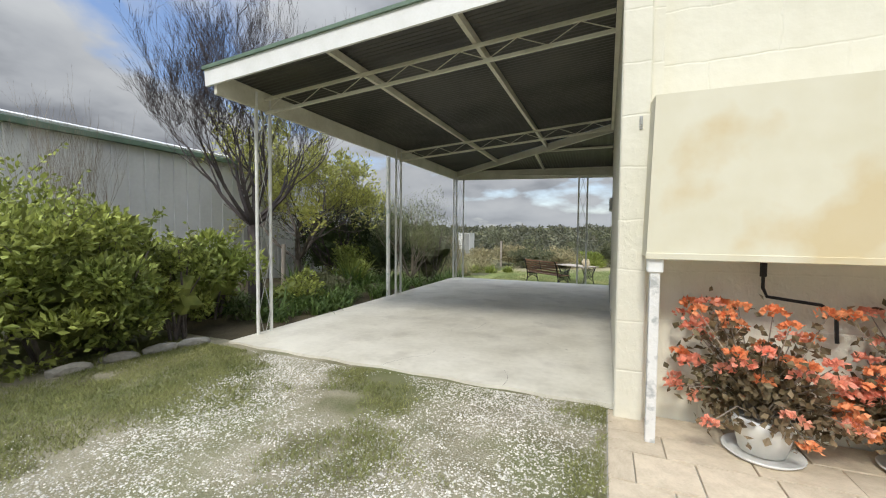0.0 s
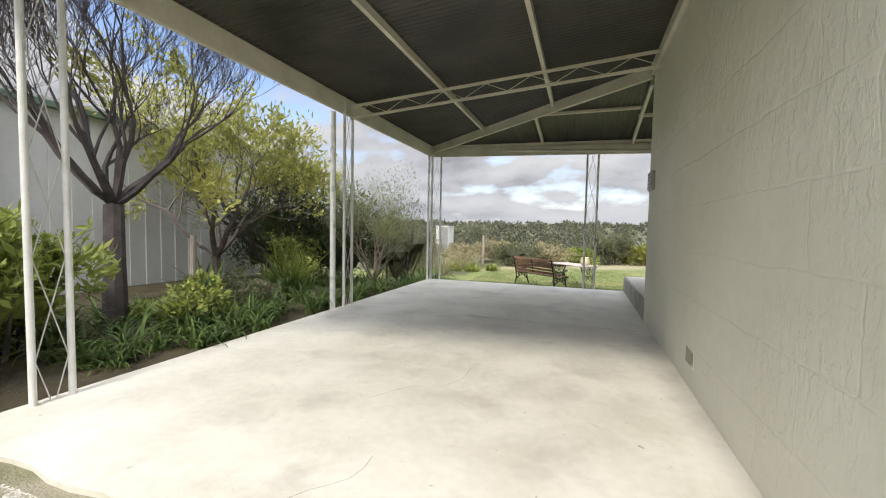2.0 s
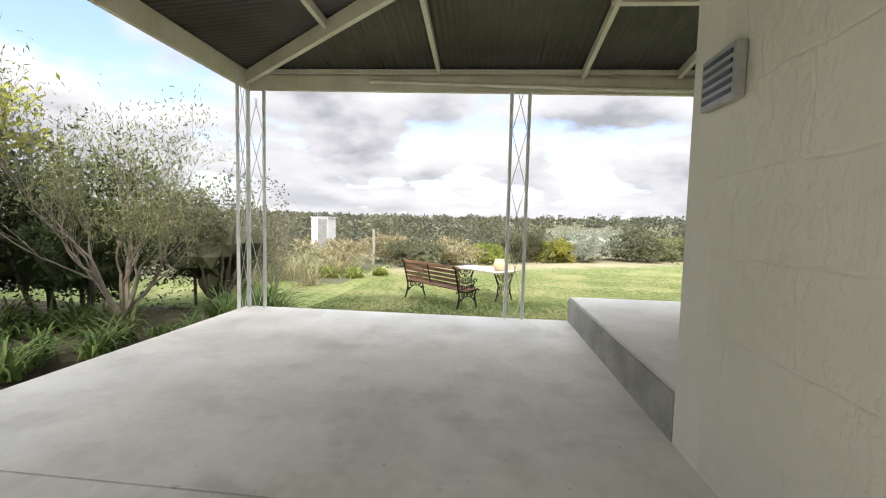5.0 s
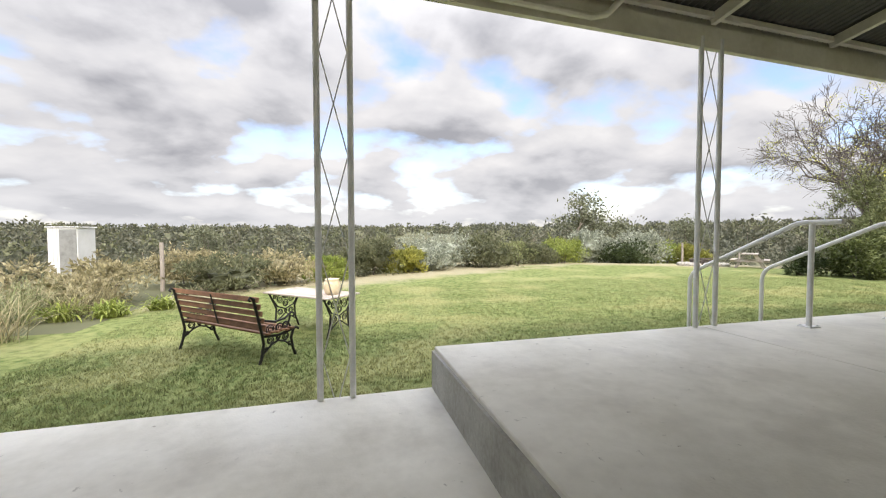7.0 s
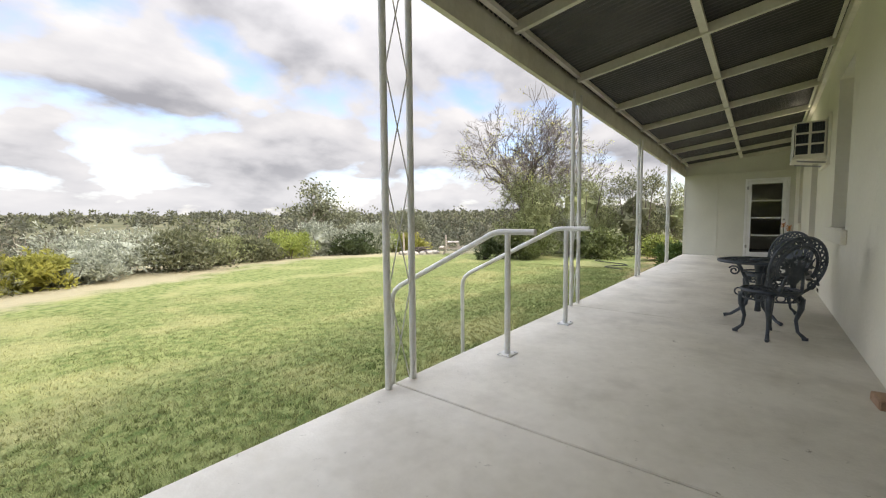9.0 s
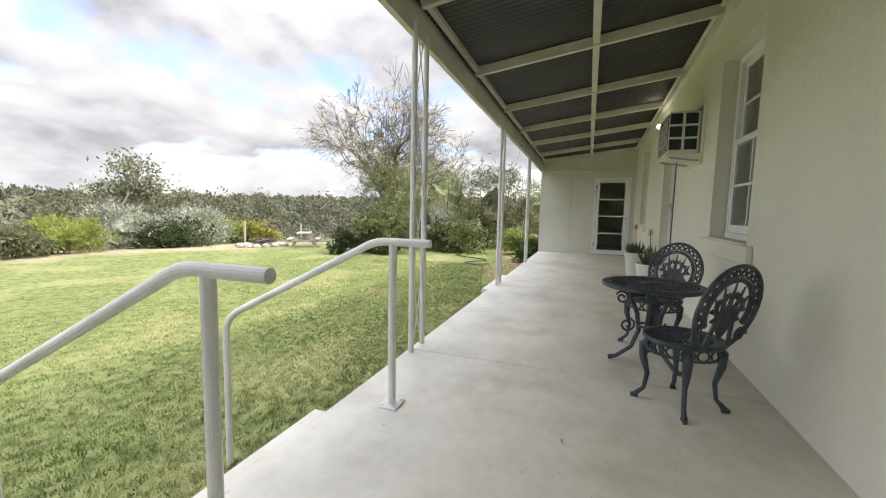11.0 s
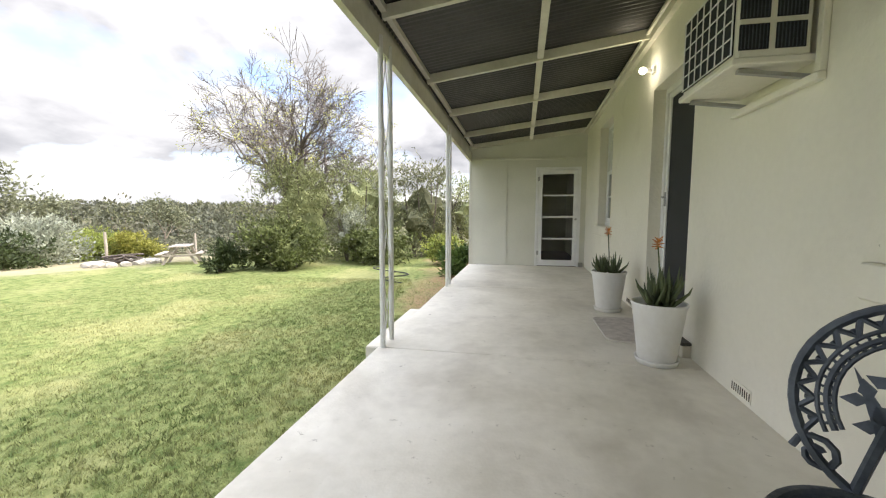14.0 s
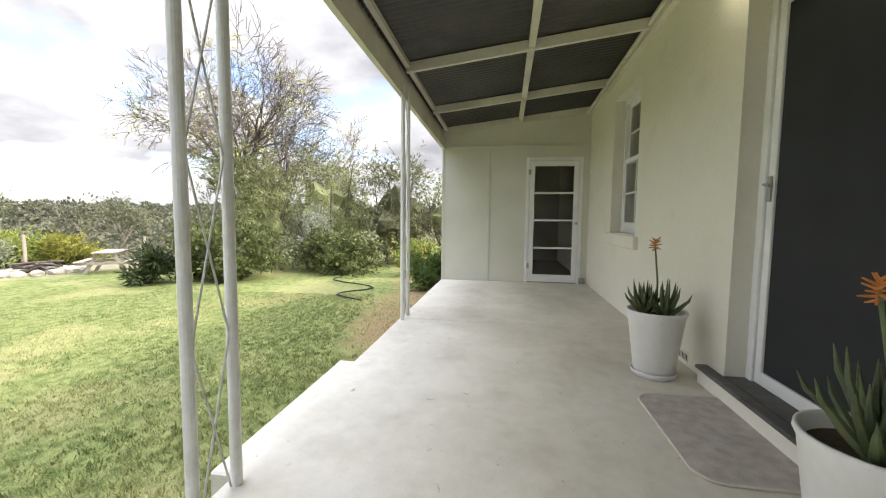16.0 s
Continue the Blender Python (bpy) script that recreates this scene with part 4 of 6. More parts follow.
# garden bed beside the carport
for k, (x, y, sz, n, mt, lf, lab) in enumerate((
        (-5.35, 2.35, (1.6, 1.9, 1.5), 7000, LEAF_HEDGE, (0.10, 0.05), "dense green shrub with glossy leaves beside the drive"),
        (-5.65, 0.9, (2.0, 2.2, 1.75), 7000, LEAF_HEDGE, (0.10, 0.05), "dense green shrub with yellowing lower leaves"),
        (-6.7, 2.4, (2.2, 2.6, 2.0), 6500, LEAF_HEDGE, (0.09, 0.045), "tall loose green shrub in front of the shed"),
        (-6.3, -0.6, (2.2, 2.4, 2.1), 4500, LEAF_HEDGE, (0.09, 0.045), "tall loose green shrub in front of the shed"),
        (-5.15, 3.35, (1.0, 0.9, 1.25), 2600, LEAF_HEDGE, (0.09, 0.05), "green shrub at the corner of the slab"),
        (-5.9, 4.4, (1.3, 1.2, 1.35), 2200, LEAF_LIME, (0.16, 0.055), "lime green shrub with rosettes of long leaves"),
        (-7.2, 11.9, (2.8, 2.8, 2.4), 6500, LEAF_DARK, (0.09, 0.045), "dark tangled evergreen bush beside the slab"),
        (-8.4, 11.0, (2.4, 2.6, 2.5), 5200, LEAF_DARK, (0.09, 0.045), "dark tangled evergreen bush by the shed"),
        (-6.0, 13.6, (2.4, 2.2, 2.1), 5200, LEAF_OLIVE, (0.07, 0.03), "olive green rounded bush near the lawn"),
        (-5.5, 6.0, (1.0, 1.0, 0.55), 1500, LEAF_HEDGE, (0.09, 0.05), "low leafy green plant in the garden bed"),
        (-6.6, 9.6, (1.1, 1.3, 0.9), 1500, LEAF_HEDGE, (0.08, 0.045), "low leafy green plant in the garden bed"),
        (-5.6, 7.2, (0.9, 0.9, 0.5), 1300, LEAF_OLIVE, (0.08, 0.04), "low leafy green plant in the garden bed"))):
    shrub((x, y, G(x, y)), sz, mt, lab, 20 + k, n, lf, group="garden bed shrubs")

bare_tree((-6.1, 5.6, G(-6.1, 5.6)), 5.3, "leafless grey tree with a dense fan of upright twigs", 5, mat=DARK_BARK, trunk=0.12, depth=6, kids=3, spread=0.42, lift=0.12, limbs=9, fork=0.30, shrink=0.80, start_out=1.2, lean=(-0.15, 0.1), reach=(2.1, 6.1))
bare_tree((-7.5, 8.3, G(-7.5, 8.3)), 4.5, "small tree with sparse yellow-green leaf tufts", 8, trunk=0.09, depth=5, kids=3, spread=0.75, lift=0.10, leaf=LEAF_BUD, leaves=9000, limbs=5, fork=0.16, leafsize=(0.13, 0.05), cluster=0.10, shrink=0.72, start_out=0.9, reach=(2.8, 4.3))
bare_tree((-8.0, 10.3, G(-8.0, 10.3)), 4.0, "bare many-stemmed small tree with a few pale leaves", 17, mat=DARK_BARK, trunk=0.08, depth=5, kids=3, spread=0.7, lift=0.08, leaf=LEAF_BUD, leaves=2600, limbs=6, fork=0.10, leafsize=(0.11, 0.045), cluster=0.10, shrink=0.74, start_out=0.9, reach=(2.2, 4.0))
bare_tree((-5.35, 10.9, G(-5.3, 10.9)), 2.7, "wispy grey-green shrub with fine upright stems", 9, trunk=0.05, depth=4, kids=3, spread=0.42, lift=0.2, leaf=LEAF_PALE, leaves=9000, limbs=7, fork=0.1, name="wispy_shrub", mat=TWIG, leafsize=(0.07, 0.014), cluster=0.14, shrink=0.8, reach=(1.15, 2.9))
bare_tree((-8.4, 3.9, G(-8.4, 3.9)), 3.3, "leafless pale shrub of fine upright twigs", 12, trunk=0.04, depth=4, kids=3, spread=0.25, lift=0.25, limbs=7, fork=0.06, name="bare_shrub", mat=TWIG, shrink=0.8)
bare_tree((-5.2, 14.3, G(-5.2, 14.3)), 1.7, "dry pinkish-brown twiggy shrub", 13, trunk=0.03, depth=4, kids=3, spread=0.4, lift=0.2, limbs=8, fork=0.06, name="dry_shrub", mat=TWIG, shrink=0.8, leaf=LEAF_DRY, leaves=1500, leafsize=(0.06, 0.01), cluster=0.08)

rngp = random.Random(7)
for k in range(30):
    y = 4.7 + k * 0.232
    x = -4.44 - rngp.uniform(0, 0.6)
    strap_plant((x, y, G(x, y)), 0.16, rngp.uniform(0.32, 0.5), 34, LEAF_STRAP, "low green strap-leaved plant along the slab", 100 + k, 0.028, droop=1.0)
for k in range(60):
    x, y = -4.75 - rngp.uniform(0, 2.0), 4.6 + rngp.uniform(0, 7.0)
    strap_plant((x, y, G(x, y)), 0.2, rngp.uniform(0.38, 0.66), 34, LEAF_STRAP if k % 3 else LEAF_FRONT, "green strap-leaved plant filling the garden bed", 400 + k, 0.034, droop=0.9)
strap_plant((-6.1, 8.75, G(-6.1, 8.7)), 0.45, 1.0, 110, LEAF_LIME, "large clump of upright yellow-green strap leaves", 140, 0.06, droop=0.35)
strap_plant((-5.7, 8.2, G(-5.7, 8.2)), 0.35, 0.75, 60, LEAF_STRAP, "clump of upright green strap leaves", 143, 0.055, droop=0.5)
strap_plant((-6.9, 7.6, G(-6.9, 7.6)), 0.3, 0.85, 30, LEAF_STRAP, "spiky upright green clump by the old fence post", 141, 0.06, droop=0.25)
for k, (x, y, h, n) in enumerate(((-4.3, 12.55, 0.85, 130), (-4.9, 13.1, 0.8, 100), (-4.0, 12.25, 0.6, 50), (-4.9, 12.2, 0.75, 80))):
    strap_plant((x, y, G(x, y)), 0.3, h, n, LEAF_STRAP, "large arching dark green strap-leaved clump by the slab", 150 + k, 0.032, droop=1.0)
for k, (x, y, h, n, mt) in enumerate(((-4.9, 18.6, 0.55, 120, LEAF_LIME), (-4.2, 19.3, 0.5, 90, LEAF_LIME), (-5.7, 18.4, 0.6, 110, LEAF_LIME))):
    strap_plant((x, y, G(x, y)), 0.35, h, n, mt, "bright green strap-leaved clump at the lawn edge", 160 + k, 0.045, droop=1.1)
for k in range(12):
    x, y = -7.6 + rngp.uniform(0, 2.2), 15.2 + k * 0.5
    strap_plant((x, y, G(x, y)), 0.45, 1.05, 110, LEAF_DRY if k % 2 else LEAF_PALE, "tall dry grass tussock at the lawn edge", 170 + k, 0.012, name="grass_tussock", droop=0.6, group="grass tussocks")
for k, (x, y, s_) in enumerate(((-6.5, 20.5, 1.7), (-3.6, 22.4, 1.6), (-2.2, 23.6, 1.8), (-8.5, 18.0, 1.9), (-5.0, 24.0, 1.8))):
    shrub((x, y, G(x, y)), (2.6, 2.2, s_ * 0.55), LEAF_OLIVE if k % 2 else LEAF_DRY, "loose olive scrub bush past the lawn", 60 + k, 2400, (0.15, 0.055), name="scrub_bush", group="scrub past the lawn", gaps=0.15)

# hedge of mixed bushes along the far edge of the lawn
for k, (x, y, w, h, mt, lab, lf) in enumerate((
        (-0.6, 24.6, 1.6, 0.95, LEAF_LIME, "bright green rounded bush at the lawn edge", (0.10, 0.03)),
        (1.0, 25.9, 2.0, 1.7, LEAF_OLIVE, "upright olive bush at the lawn edge", (0.12, 0.025)),
        (2.6, 26.6, 1.7, 1.2, LEAF_YELLOW, "yellow-leaved bush at the lawn edge", (0.10, 0.04)),
        (3.7, 27.2, 2.2, 1.1, LEAF_GREY, "silver-grey bush at the lawn edge", (0.10, 0.025)),
        (5.2, 29.2, 4.2, 1.9, LEAF_GREY, "large silver-grey bush at the lawn edge", (0.11, 0.03)),
        (7.3, 28.4, 2.8, 1.9, LEAF_OLIVE, "broad olive bush with yellow tips", (0.11, 0.035)),
        (9.3, 29.4, 2.0, 1.5, LEAF_PALE, "pale twiggy bush at the lawn edge", (0.10, 0.025)),
        (11.0, 30.0, 2.2, 1.3, LEAF_OLIVE, "low dark olive bush at the lawn edge", (0.10, 0.035)),
        (13.0, 30.4, 2.4, 1.7, LEAF_LIME, "fresh green feathery bush at the lawn edge", (0.11, 0.02)),
        (16.0, 31.6, 2.9, 2.4, LEAF_GREY, "rounded grey-green bush at the lawn edge", (0.11, 0.045)),
        (17.5, 30.6, 3.0, 1.6, LEAF_DARK, "low dark green bush at the lawn edge", (0.10, 0.045)),
        (20.0, 32.0, 3.4, 2.5, LEAF_GREY, "large rounded grey-green bush", (0.11, 0.045)),
        (24.2, 34.4, 3.4, 2.0, LEAF_LIME, "broad light green bush at the lawn edge", (0.11, 0.035)),
        (25.0, 32.2, 2.1, 1.7, LEAF_YELLOW, "small tree-like yellow bush behind the fire ring", (0.11, 0.04)),
        (29.0, 37.0, 3.0, 1.8, LEAF_OLIVE, "olive bush past the lawn", (0.11, 0.035)))):
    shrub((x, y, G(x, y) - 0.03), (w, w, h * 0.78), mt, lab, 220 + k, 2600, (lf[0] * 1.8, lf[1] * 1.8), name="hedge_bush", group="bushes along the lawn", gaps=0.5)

# big tree and shrubs past the end of the lawn
bare_tree((24.0, 21.5, G(24, 21.5)), 8.0, "large spreading tree with budding bare branches", 31, trunk=0.34, depth=6, kids=3, spread=0.66, lift=0.0, leaf=LEAF_BUD, leaves=4200, limbs=9, mat=BARK, fork=0.30, leafsize=(0.10, 0.045), cluster=0.12, shrink=0.74, start_out=1.35, reach=(4.7, 8.5))
for k, (x, y, w, h, mt, lab, n, lf) in enumerate((
        (19.4, 19.2, 2.6, 1.5, LEAF_FRONT, "dense green shrub with small white flowers", 4200, (0.10, 0.05)),
        (21.6, 16.6, 2.6, 1.3, LEAF_FRONT, "low dense green shrub near the lawn", 3600, (0.10, 0.05)),
        (22.5, 20.3, 3.6, 4.0, LEAF_PALE, "tall feathery pale green bush", 6500, (0.13, 0.03)),
        (24.5, 18.2, 4.0, 4.2, LEAF_PALE, "tall feathery pale green bush", 6500, (0.13, 0.03)),
        (24.8, 15.2, 3.6, 3.8, LEAF_OLIVE, "tall loose olive bush near the verandah", 5200, (0.12, 0.03)),
        (22.2, 17.8, 1.6, 2.0, LEAF_GREY, "dry grey twiggy bush between the shrubs", 1500, (0.10, 0.02)),
        (25.5, 12.9, 3.4, 3.4, LEAF_PALE, "tall loose pale bush near the verandah", 4200, (0.12, 0.03)),
        (21.0, 13.4, 1.5, 1.0, LEAF_HEDGE, "green flowering plant near the verandah", 1500, (0.10, 0.04)),
        (18.3, 12.6, 1.0, 0.7, LEAF_STRAP, "green leafy plant by the end wall", 900, (0.14, 0.03)),
        (18.0, 20.6, 1.0, 0.9, LEAF_DARK, "dark spiky plant near the picnic bench", 900, (0.18, 0.03)))):
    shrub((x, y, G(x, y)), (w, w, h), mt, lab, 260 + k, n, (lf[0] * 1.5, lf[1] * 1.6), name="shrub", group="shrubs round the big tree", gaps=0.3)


def gum_tree(at, h, seed, label, lean=0.0, spread=0.75):
    rng = np.random.default_rng(seed)
    t = thing("gum_tree", at, label, "tree", "gum trees")
    s, tips = Soup(), []
    grow(s, rng, Vector((0, 0, -0.3)), Vector((lean, 0, 1)), h * 0.42, h * 0.022, 3, tips, spread, 0.12, 3, 0.2, 0.62)
    s.make("trunk", TWIG, t)
    c = Soup()
    for p, d in tips[::2]:
        n = 70
        q = np.array(p) + rng.normal(0, 1, (n, 3)) * np.array((0.09, 0.09, 0.055)) * h * 0.8
        c.leaves(q, np.tile(np.array((0, 0, 0.2)), (n, 1)), 0.03 * h + 0.12, 0.014 * h + 0.05, rng, spread=1.0)
    c.make("crown", LEAF_GUM, t)


LEAF_GUM = leaf_mat("gum_leaf", (0.25, 0.26, 0.165), (0.15, 0.16, 0.095), 0.35)
for k, (x, y, h, ln) in enumerate(((27.6, 51, 11.0, 0.0), (31.4, 51.5, 7.2, 0.6), (-24, 90, 11, 0.3), (-14, 70, 5.0, 0), (46, 52, 8, 0), (40, 66, 7, 0.2))):
    gum_tree((x, y, ground_height(x, y)), h, 300 + k, "slender gum tree with open clumped crown", ln, 1.05 if k < 2 else 0.75)


def far_woods():
    """Scrub and woodland in the valley and on the far hills."""
    rng = np.random.default_rng(44)
    c, s = Soup(), Soup()
    def clump(x, y, h, w, n, leaf):
        z = ground_height(x, y)
        d = rng.normal(0, 1, (n, 3)); d /= np.linalg.norm(d, axis=1)[:, None]
        p = np.array((x, y, z + h * 0.62)) + d * rng.uniform(0.55, 1.05, (n, 1)) * np.array((w, w, h * 0.40))
        c.leaves(p, d, leaf, leaf * 0.55, rng, mi=int(rng.integers(0, 4)), spread=0.8)
    for k in range(800):
        a, r = rng.uniform(-75, 84), 20 * (3.6 ** rng.uniform(0, 1))
        x, y = 3 + r * math.sin(radians(a)), 14 + r * math.cos(radians(a))
        if y < 27 + 0.30 * max(0, x) and x > -4.0 and x < 34 and not (y < 8):
            continue
        if x > 16 and y < 24:
            continue
        if x < -4 and y < 17:
            continue
        h = rng.uniform(0.9, 2.5) if r > 38 else rng.uniform(0.5, 1.2)
        clump(x, y, h, h * rng.uniform(0.6, 1.2), 110, 0.24)
    for k in range(3600):
        a, r = rng.uniform(-88, 95), 70 * (7.0 ** rng.uniform(0, 1))
        x, y = 3 + r * math.sin(radians(a)), 14 + r * math.cos(radians(a))
        if noise.noise(Vector((x * 0.012, y * 0.012, 8))) < -0.28 and r < 260:
            continue
        h = rng.uniform(2.0, 5.0) * (1.0 + 0.5 * noise.noise(Vector((x * 0.01, y * 0.01, 1))))
        if rng.uniform() < 0.04:
            h *= 1.7
        z = ground_height(x, y)
        clump(x, y, h, h * rng.uniform(0.35, 0.6), 48 if r < 200 else 26, 0.011 * r ** 0.9 + 0.4)
        if r < 160:
            s.tube([Vector((x, y, z - 0.3)), Vector((x + rng.normal(0, 0.3), y, z + h * 0.7))], [0.10, 0.05], 4)
    ob = c.make("far_woodland", (FAR_LEAF, LEAF_OLIVE, FAR_DARK, FAR_DARK))
    tagged(ob, "olive scrub and eucalypt woodland across the valley", "woodland", kind="stuff")
    ob = s.make("far_trunks", TWIG)
    tagged(ob, "pale trunks of the distant woodland", "woodland", kind="stuff")


FAR_DARK = leaf_mat("woodland_leaf", (0.135, 0.14, 0.095), (0.09, 0.095, 0.065), 0.22, 0.25)
far_woods()

for k, (x, y, h) in enumerate(((14, 44, 4.5), (19, 47, 4.8), (9, 45, 4.0), (24, 46, 4.2), (33, 46, 4.5), (4, 48, 4.0))):
    bare_tree((x, y, G(x, y)), h, "dead grey tree with bare pale limbs", 330 + k, trunk=0.07, depth=3, kids=3, spread=0.8, lift=0.05, limbs=4, fork=0.15, name="dead_tree", mat=TWIG)


def lawn_grass():
    rng = np.random.default_rng(3)
    n = 700000
    x = rng.uniform(-4.2, 17.5, n)
    y = YF + 0.01 + (rng.uniform(0, 1, n) ** 2.0) * 10.0
    keep = ~((y < 12.25) & (((x > 3.9) & (x < 5.35)) | ((x > 9.9) & (x < 11.65))))
    x, y = x[keep], y[keep]
    n = len(x)
    z = np.array([ground_height(a, b) for a, b in zip(x, y)])
    # tufts, thinner on the worn earth by the end wall
    tuft = np.array([noise.noise(Vector((a * 10, b * 10, 4))) + 0.6 * noise.noise(Vector((a * 26, b * 26, 6))) for a, b in zip(x, y)])
    keep = (tuft > rng.uniform(-0.75, 0.1, n)) & ((11.1 + 0.16 * x - y < 0.3 * tuft) | (x < 13.2) | (rng.uniform(0, 1, n) < 0.15))
    x, y, z, tuft = x[keep], y[keep], z[keep], tuft[keep]
    n = len(x)
    f = np.clip(1.1 - (y - YF) * 0.06, 0.55, 1.0) * np.clip(1.0 + 0.9 * tuft, 0.5, 1.7)
    h, w = rng.uniform(0.014, 0.038, n) * f, rng.uniform(0.003, 0.006, n) * f
    a = rng.uniform(0, 2 * math.pi, n)
    tilt = rng.normal(0, 0.5, (n, 2)) * h[:, None]
    p0 = np.stack((x - np.cos(a) * w, y - np.sin(a) * w, z - 0.005), 1)
    p1 = np.stack((x + np.cos(a) * w, y + np.sin(a) * w, z - 0.005), 1)
    p2 = np.stack((x + tilt[:, 0], y + tilt[:, 1], z + h), 1)
    me = bpy.data.meshes.new("lawn_grass")
    me.from_pydata(np.stack((p0, p1, p2), 1).reshape(-1, 3).tolist(), [], np.arange(3 * n).reshape(-1, 3).tolist())
    me.materials.append(BLADE)
    tagged(new("lawn_grass", me), "short mown green lawn grass", "grass", kind="stuff")


lawn_grass()


# ---- the shed and garden fixtures ----
SHED_X = -9.5
GLASS = bpy.data.materials.new("window_glass")
GLASS.use_nodes = True
gb = GLASS.node_tree.nodes["Principled BSDF"]
gb.inputs["Base Color"].default_value = (0.92, 0.95, 0.94, 1)
gb.inputs["Roughness"].default_value, gb.inputs["Transmission Weight"].default_value, gb.inputs["IOR"].default_value = 0.01, 1.0, 1.45
IRON = material("dark_cast_metal", (0.085, 0.10, 0.12), 0.42, 0.3, dark=(0.045, 0.054, 0.066), scale=12, fine=60, bump=0.15)
BLACK_IRON = material("black_cast_iron", (0.022, 0.02, 0.019), 0.5, 0.2, dark=(0.012, 0.011, 0.01), scale=12, fine=60, bump=0.2)
SLAT = material("weathered_slat", (0.23, 0.115, 0.06), 0.6, dark=(0.13, 0.065, 0.035), scale=5, fine=40, bump=0.2, island=0.15)
GREYWOOD = material("grey_timber", (0.48, 0.42, 0.36), 0.75, dark=(0.36, 0.31, 0.26), scale=4, fine=40, bump=0.3, island=0.12)
CERAMIC = material("cream_ceramic", (0.70, 0.62, 0.45), 0.35, dark=(0.6, 0.47, 0.28), scale=7, fine=30)
POT = material("white_pot", (0.80, 0.795, 0.755), 0.45, dark=(0.73, 0.72, 0.67), scale=4, fine=30, bump=0.04)
ALOE = material("aloe_leaf", (0.12, 0.15, 0.065), 0.5, dark=(0.065, 0.085, 0.04), scale=9, fine=40, island=0.25, stain=((0.22, 0.13, 0.07), 7, 0.62, 0.6))
FLOWER_O = leaf_mat("orange_petal", (0.86, 0.38, 0.18), (0.80, 0.27, 0.11), 0.2, 0.3)
FLOWER_P = leaf_mat("coral_petal", (0.88, 0.43, 0.30), (0.82, 0.29, 0.19), 0.2, 0.3)
LEAF_RUST = leaf_mat("rusty_leaf", (0.27, 0.20, 0.12), (0.14, 0.12, 0.06), 0.45)
SCREEN = material("dark_fly_screen", (0.032, 0.034, 0.037), 0.6, dark=(0.024, 0.026, 0.028), scale=3, fine=200, bump=0.1, spec=0.25)
SLATE = material("dark_slate", (0.13, 0.125, 0.115), 0.55, dark=(0.07, 0.068, 0.062), scale=7, fine=40, bump=0.2)
CARPET = material("grey_carpet", (0.64, 0.59, 0.53), 0.95, dark=(0.46, 0.42, 0.37), scale=14, fine=160, bump=0.5, bump_scale=200, spec=0.1, stain=((0.12, 0.105, 0.09), 55, 0.66, 0.7))
STONE = material("ring_stone", (0.42, 0.39, 0.33), 0.9, dark=(0.26, 0.24, 0.2), scale=5, fine=30, bump=0.4, island=0.2)
PAVER = material("sandstone_paver", (0.60, 0.51, 0.38), 0.8, dark=(0.48, 0.40, 0.29), scale=3, fine=25, bump=0.2, island=0.12)
PEBBLE = material("white_pebble", (0.64, 0.61, 0.54), 0.8, dark=(0.46, 0.43, 0.36), scale=5, fine=50, bump=0.1, island=0.25)
GALV = material("galvanised_metal", (0.45, 0.45, 0.43), 0.45, 0.5, dark=(0.33, 0.33, 0.31), scale=9, fine=60)
BULB = bpy.data.materials.new("lamp_glow")
BULB.use_nodes = True
bb = BULB.node_tree.nodes["Principled BSDF"]
bb.inputs["Emission Color"].default_value, bb.inputs["Emission Strength"].default_value = (1.0, 0.92, 0.72, 1), 12.0


def shed():
    t = thing("shed", (SHED_X, 3.0, -0.1), "long pale ribbed metal shed with dark gutter", "shed")
    bm = bmesh.new()
    box(bm, -5.0, 0, -10, 9.8, 0, 3.45)
    part("wall", bm, ZINC, t)
    for k in range(60):
        y = -9.9 + k * 0.33
        bm = bmesh.new()
        box(bm, 0.001, 0.030, y, y + 0.045, 0, 3.42)
        part("rib", bm, ZINC, t)
    bm = bmesh.new()
    box(bm, 0.02, 0.13, -10.1, 9.9, 3.40, 3.52, 0.01)
    part("gutter", bm, GREEN_CAP, t)
    bm = bmesh.new()
    prism(bm, (0.06, -0.1, 3.56), (-2.6, -0.1, 4.15), 20.0, 0.04)
    prism(bm, (-2.6, -0.1, 4.15), (-5.2, -0.1, 3.56), 20.0, 0.04)
    part("roof", bm, ZINC, t)


shed()
t = thing("fence_post", (-7.55, 7.83, -0.15), "weathered grey timber fence post in the bed", "fence post")
bm = bmesh.new()
tube(bm, ((0, 0, 0), (0.01, 0, 0.6), (0.005, 0.01, 1.25)), (0.06, 0.058, 0.055), 9)
part("post", bm, GREYWOOD, t)


def stone_block(at, size, seed, label, name="edging_stone", cat="stone", group="edging stones", mat=None, rz=0.0):
    rng = random.Random(seed)
    t = thing(name, at, label, cat, group, rz=rz)
    bm = bmesh.new()
    bmesh.ops.create_icosphere(bm, subdivisions=2, radius=0.5)
    for v in bm.verts:
        n = noise.noise(v.co * 2.2 + Vector((seed, 0, 0)))
        v.co = Vector((max(-0.42, min(0.42, v.co.x)) * size[0] * 1.15, max(-0.42, min(0.42, v.co.y)) * size[1] * 1.15, (v.co.z + 0.35) * size[2])) * (1 + 0.14 * n)
    part("stone", bm, mat or STONE, t)


for k, (x, y, rz) in enumerate(((-4.78, 2.50, 72), (-4.72, 2.90, 78), (-4.62, 3.25, 65), (-4.80, 2.05, 85))):
    stone_block((x, y, -0.05), (0.38, 0.13, 0.14), k, "low rough stone edging the garden bed", rz=rz)

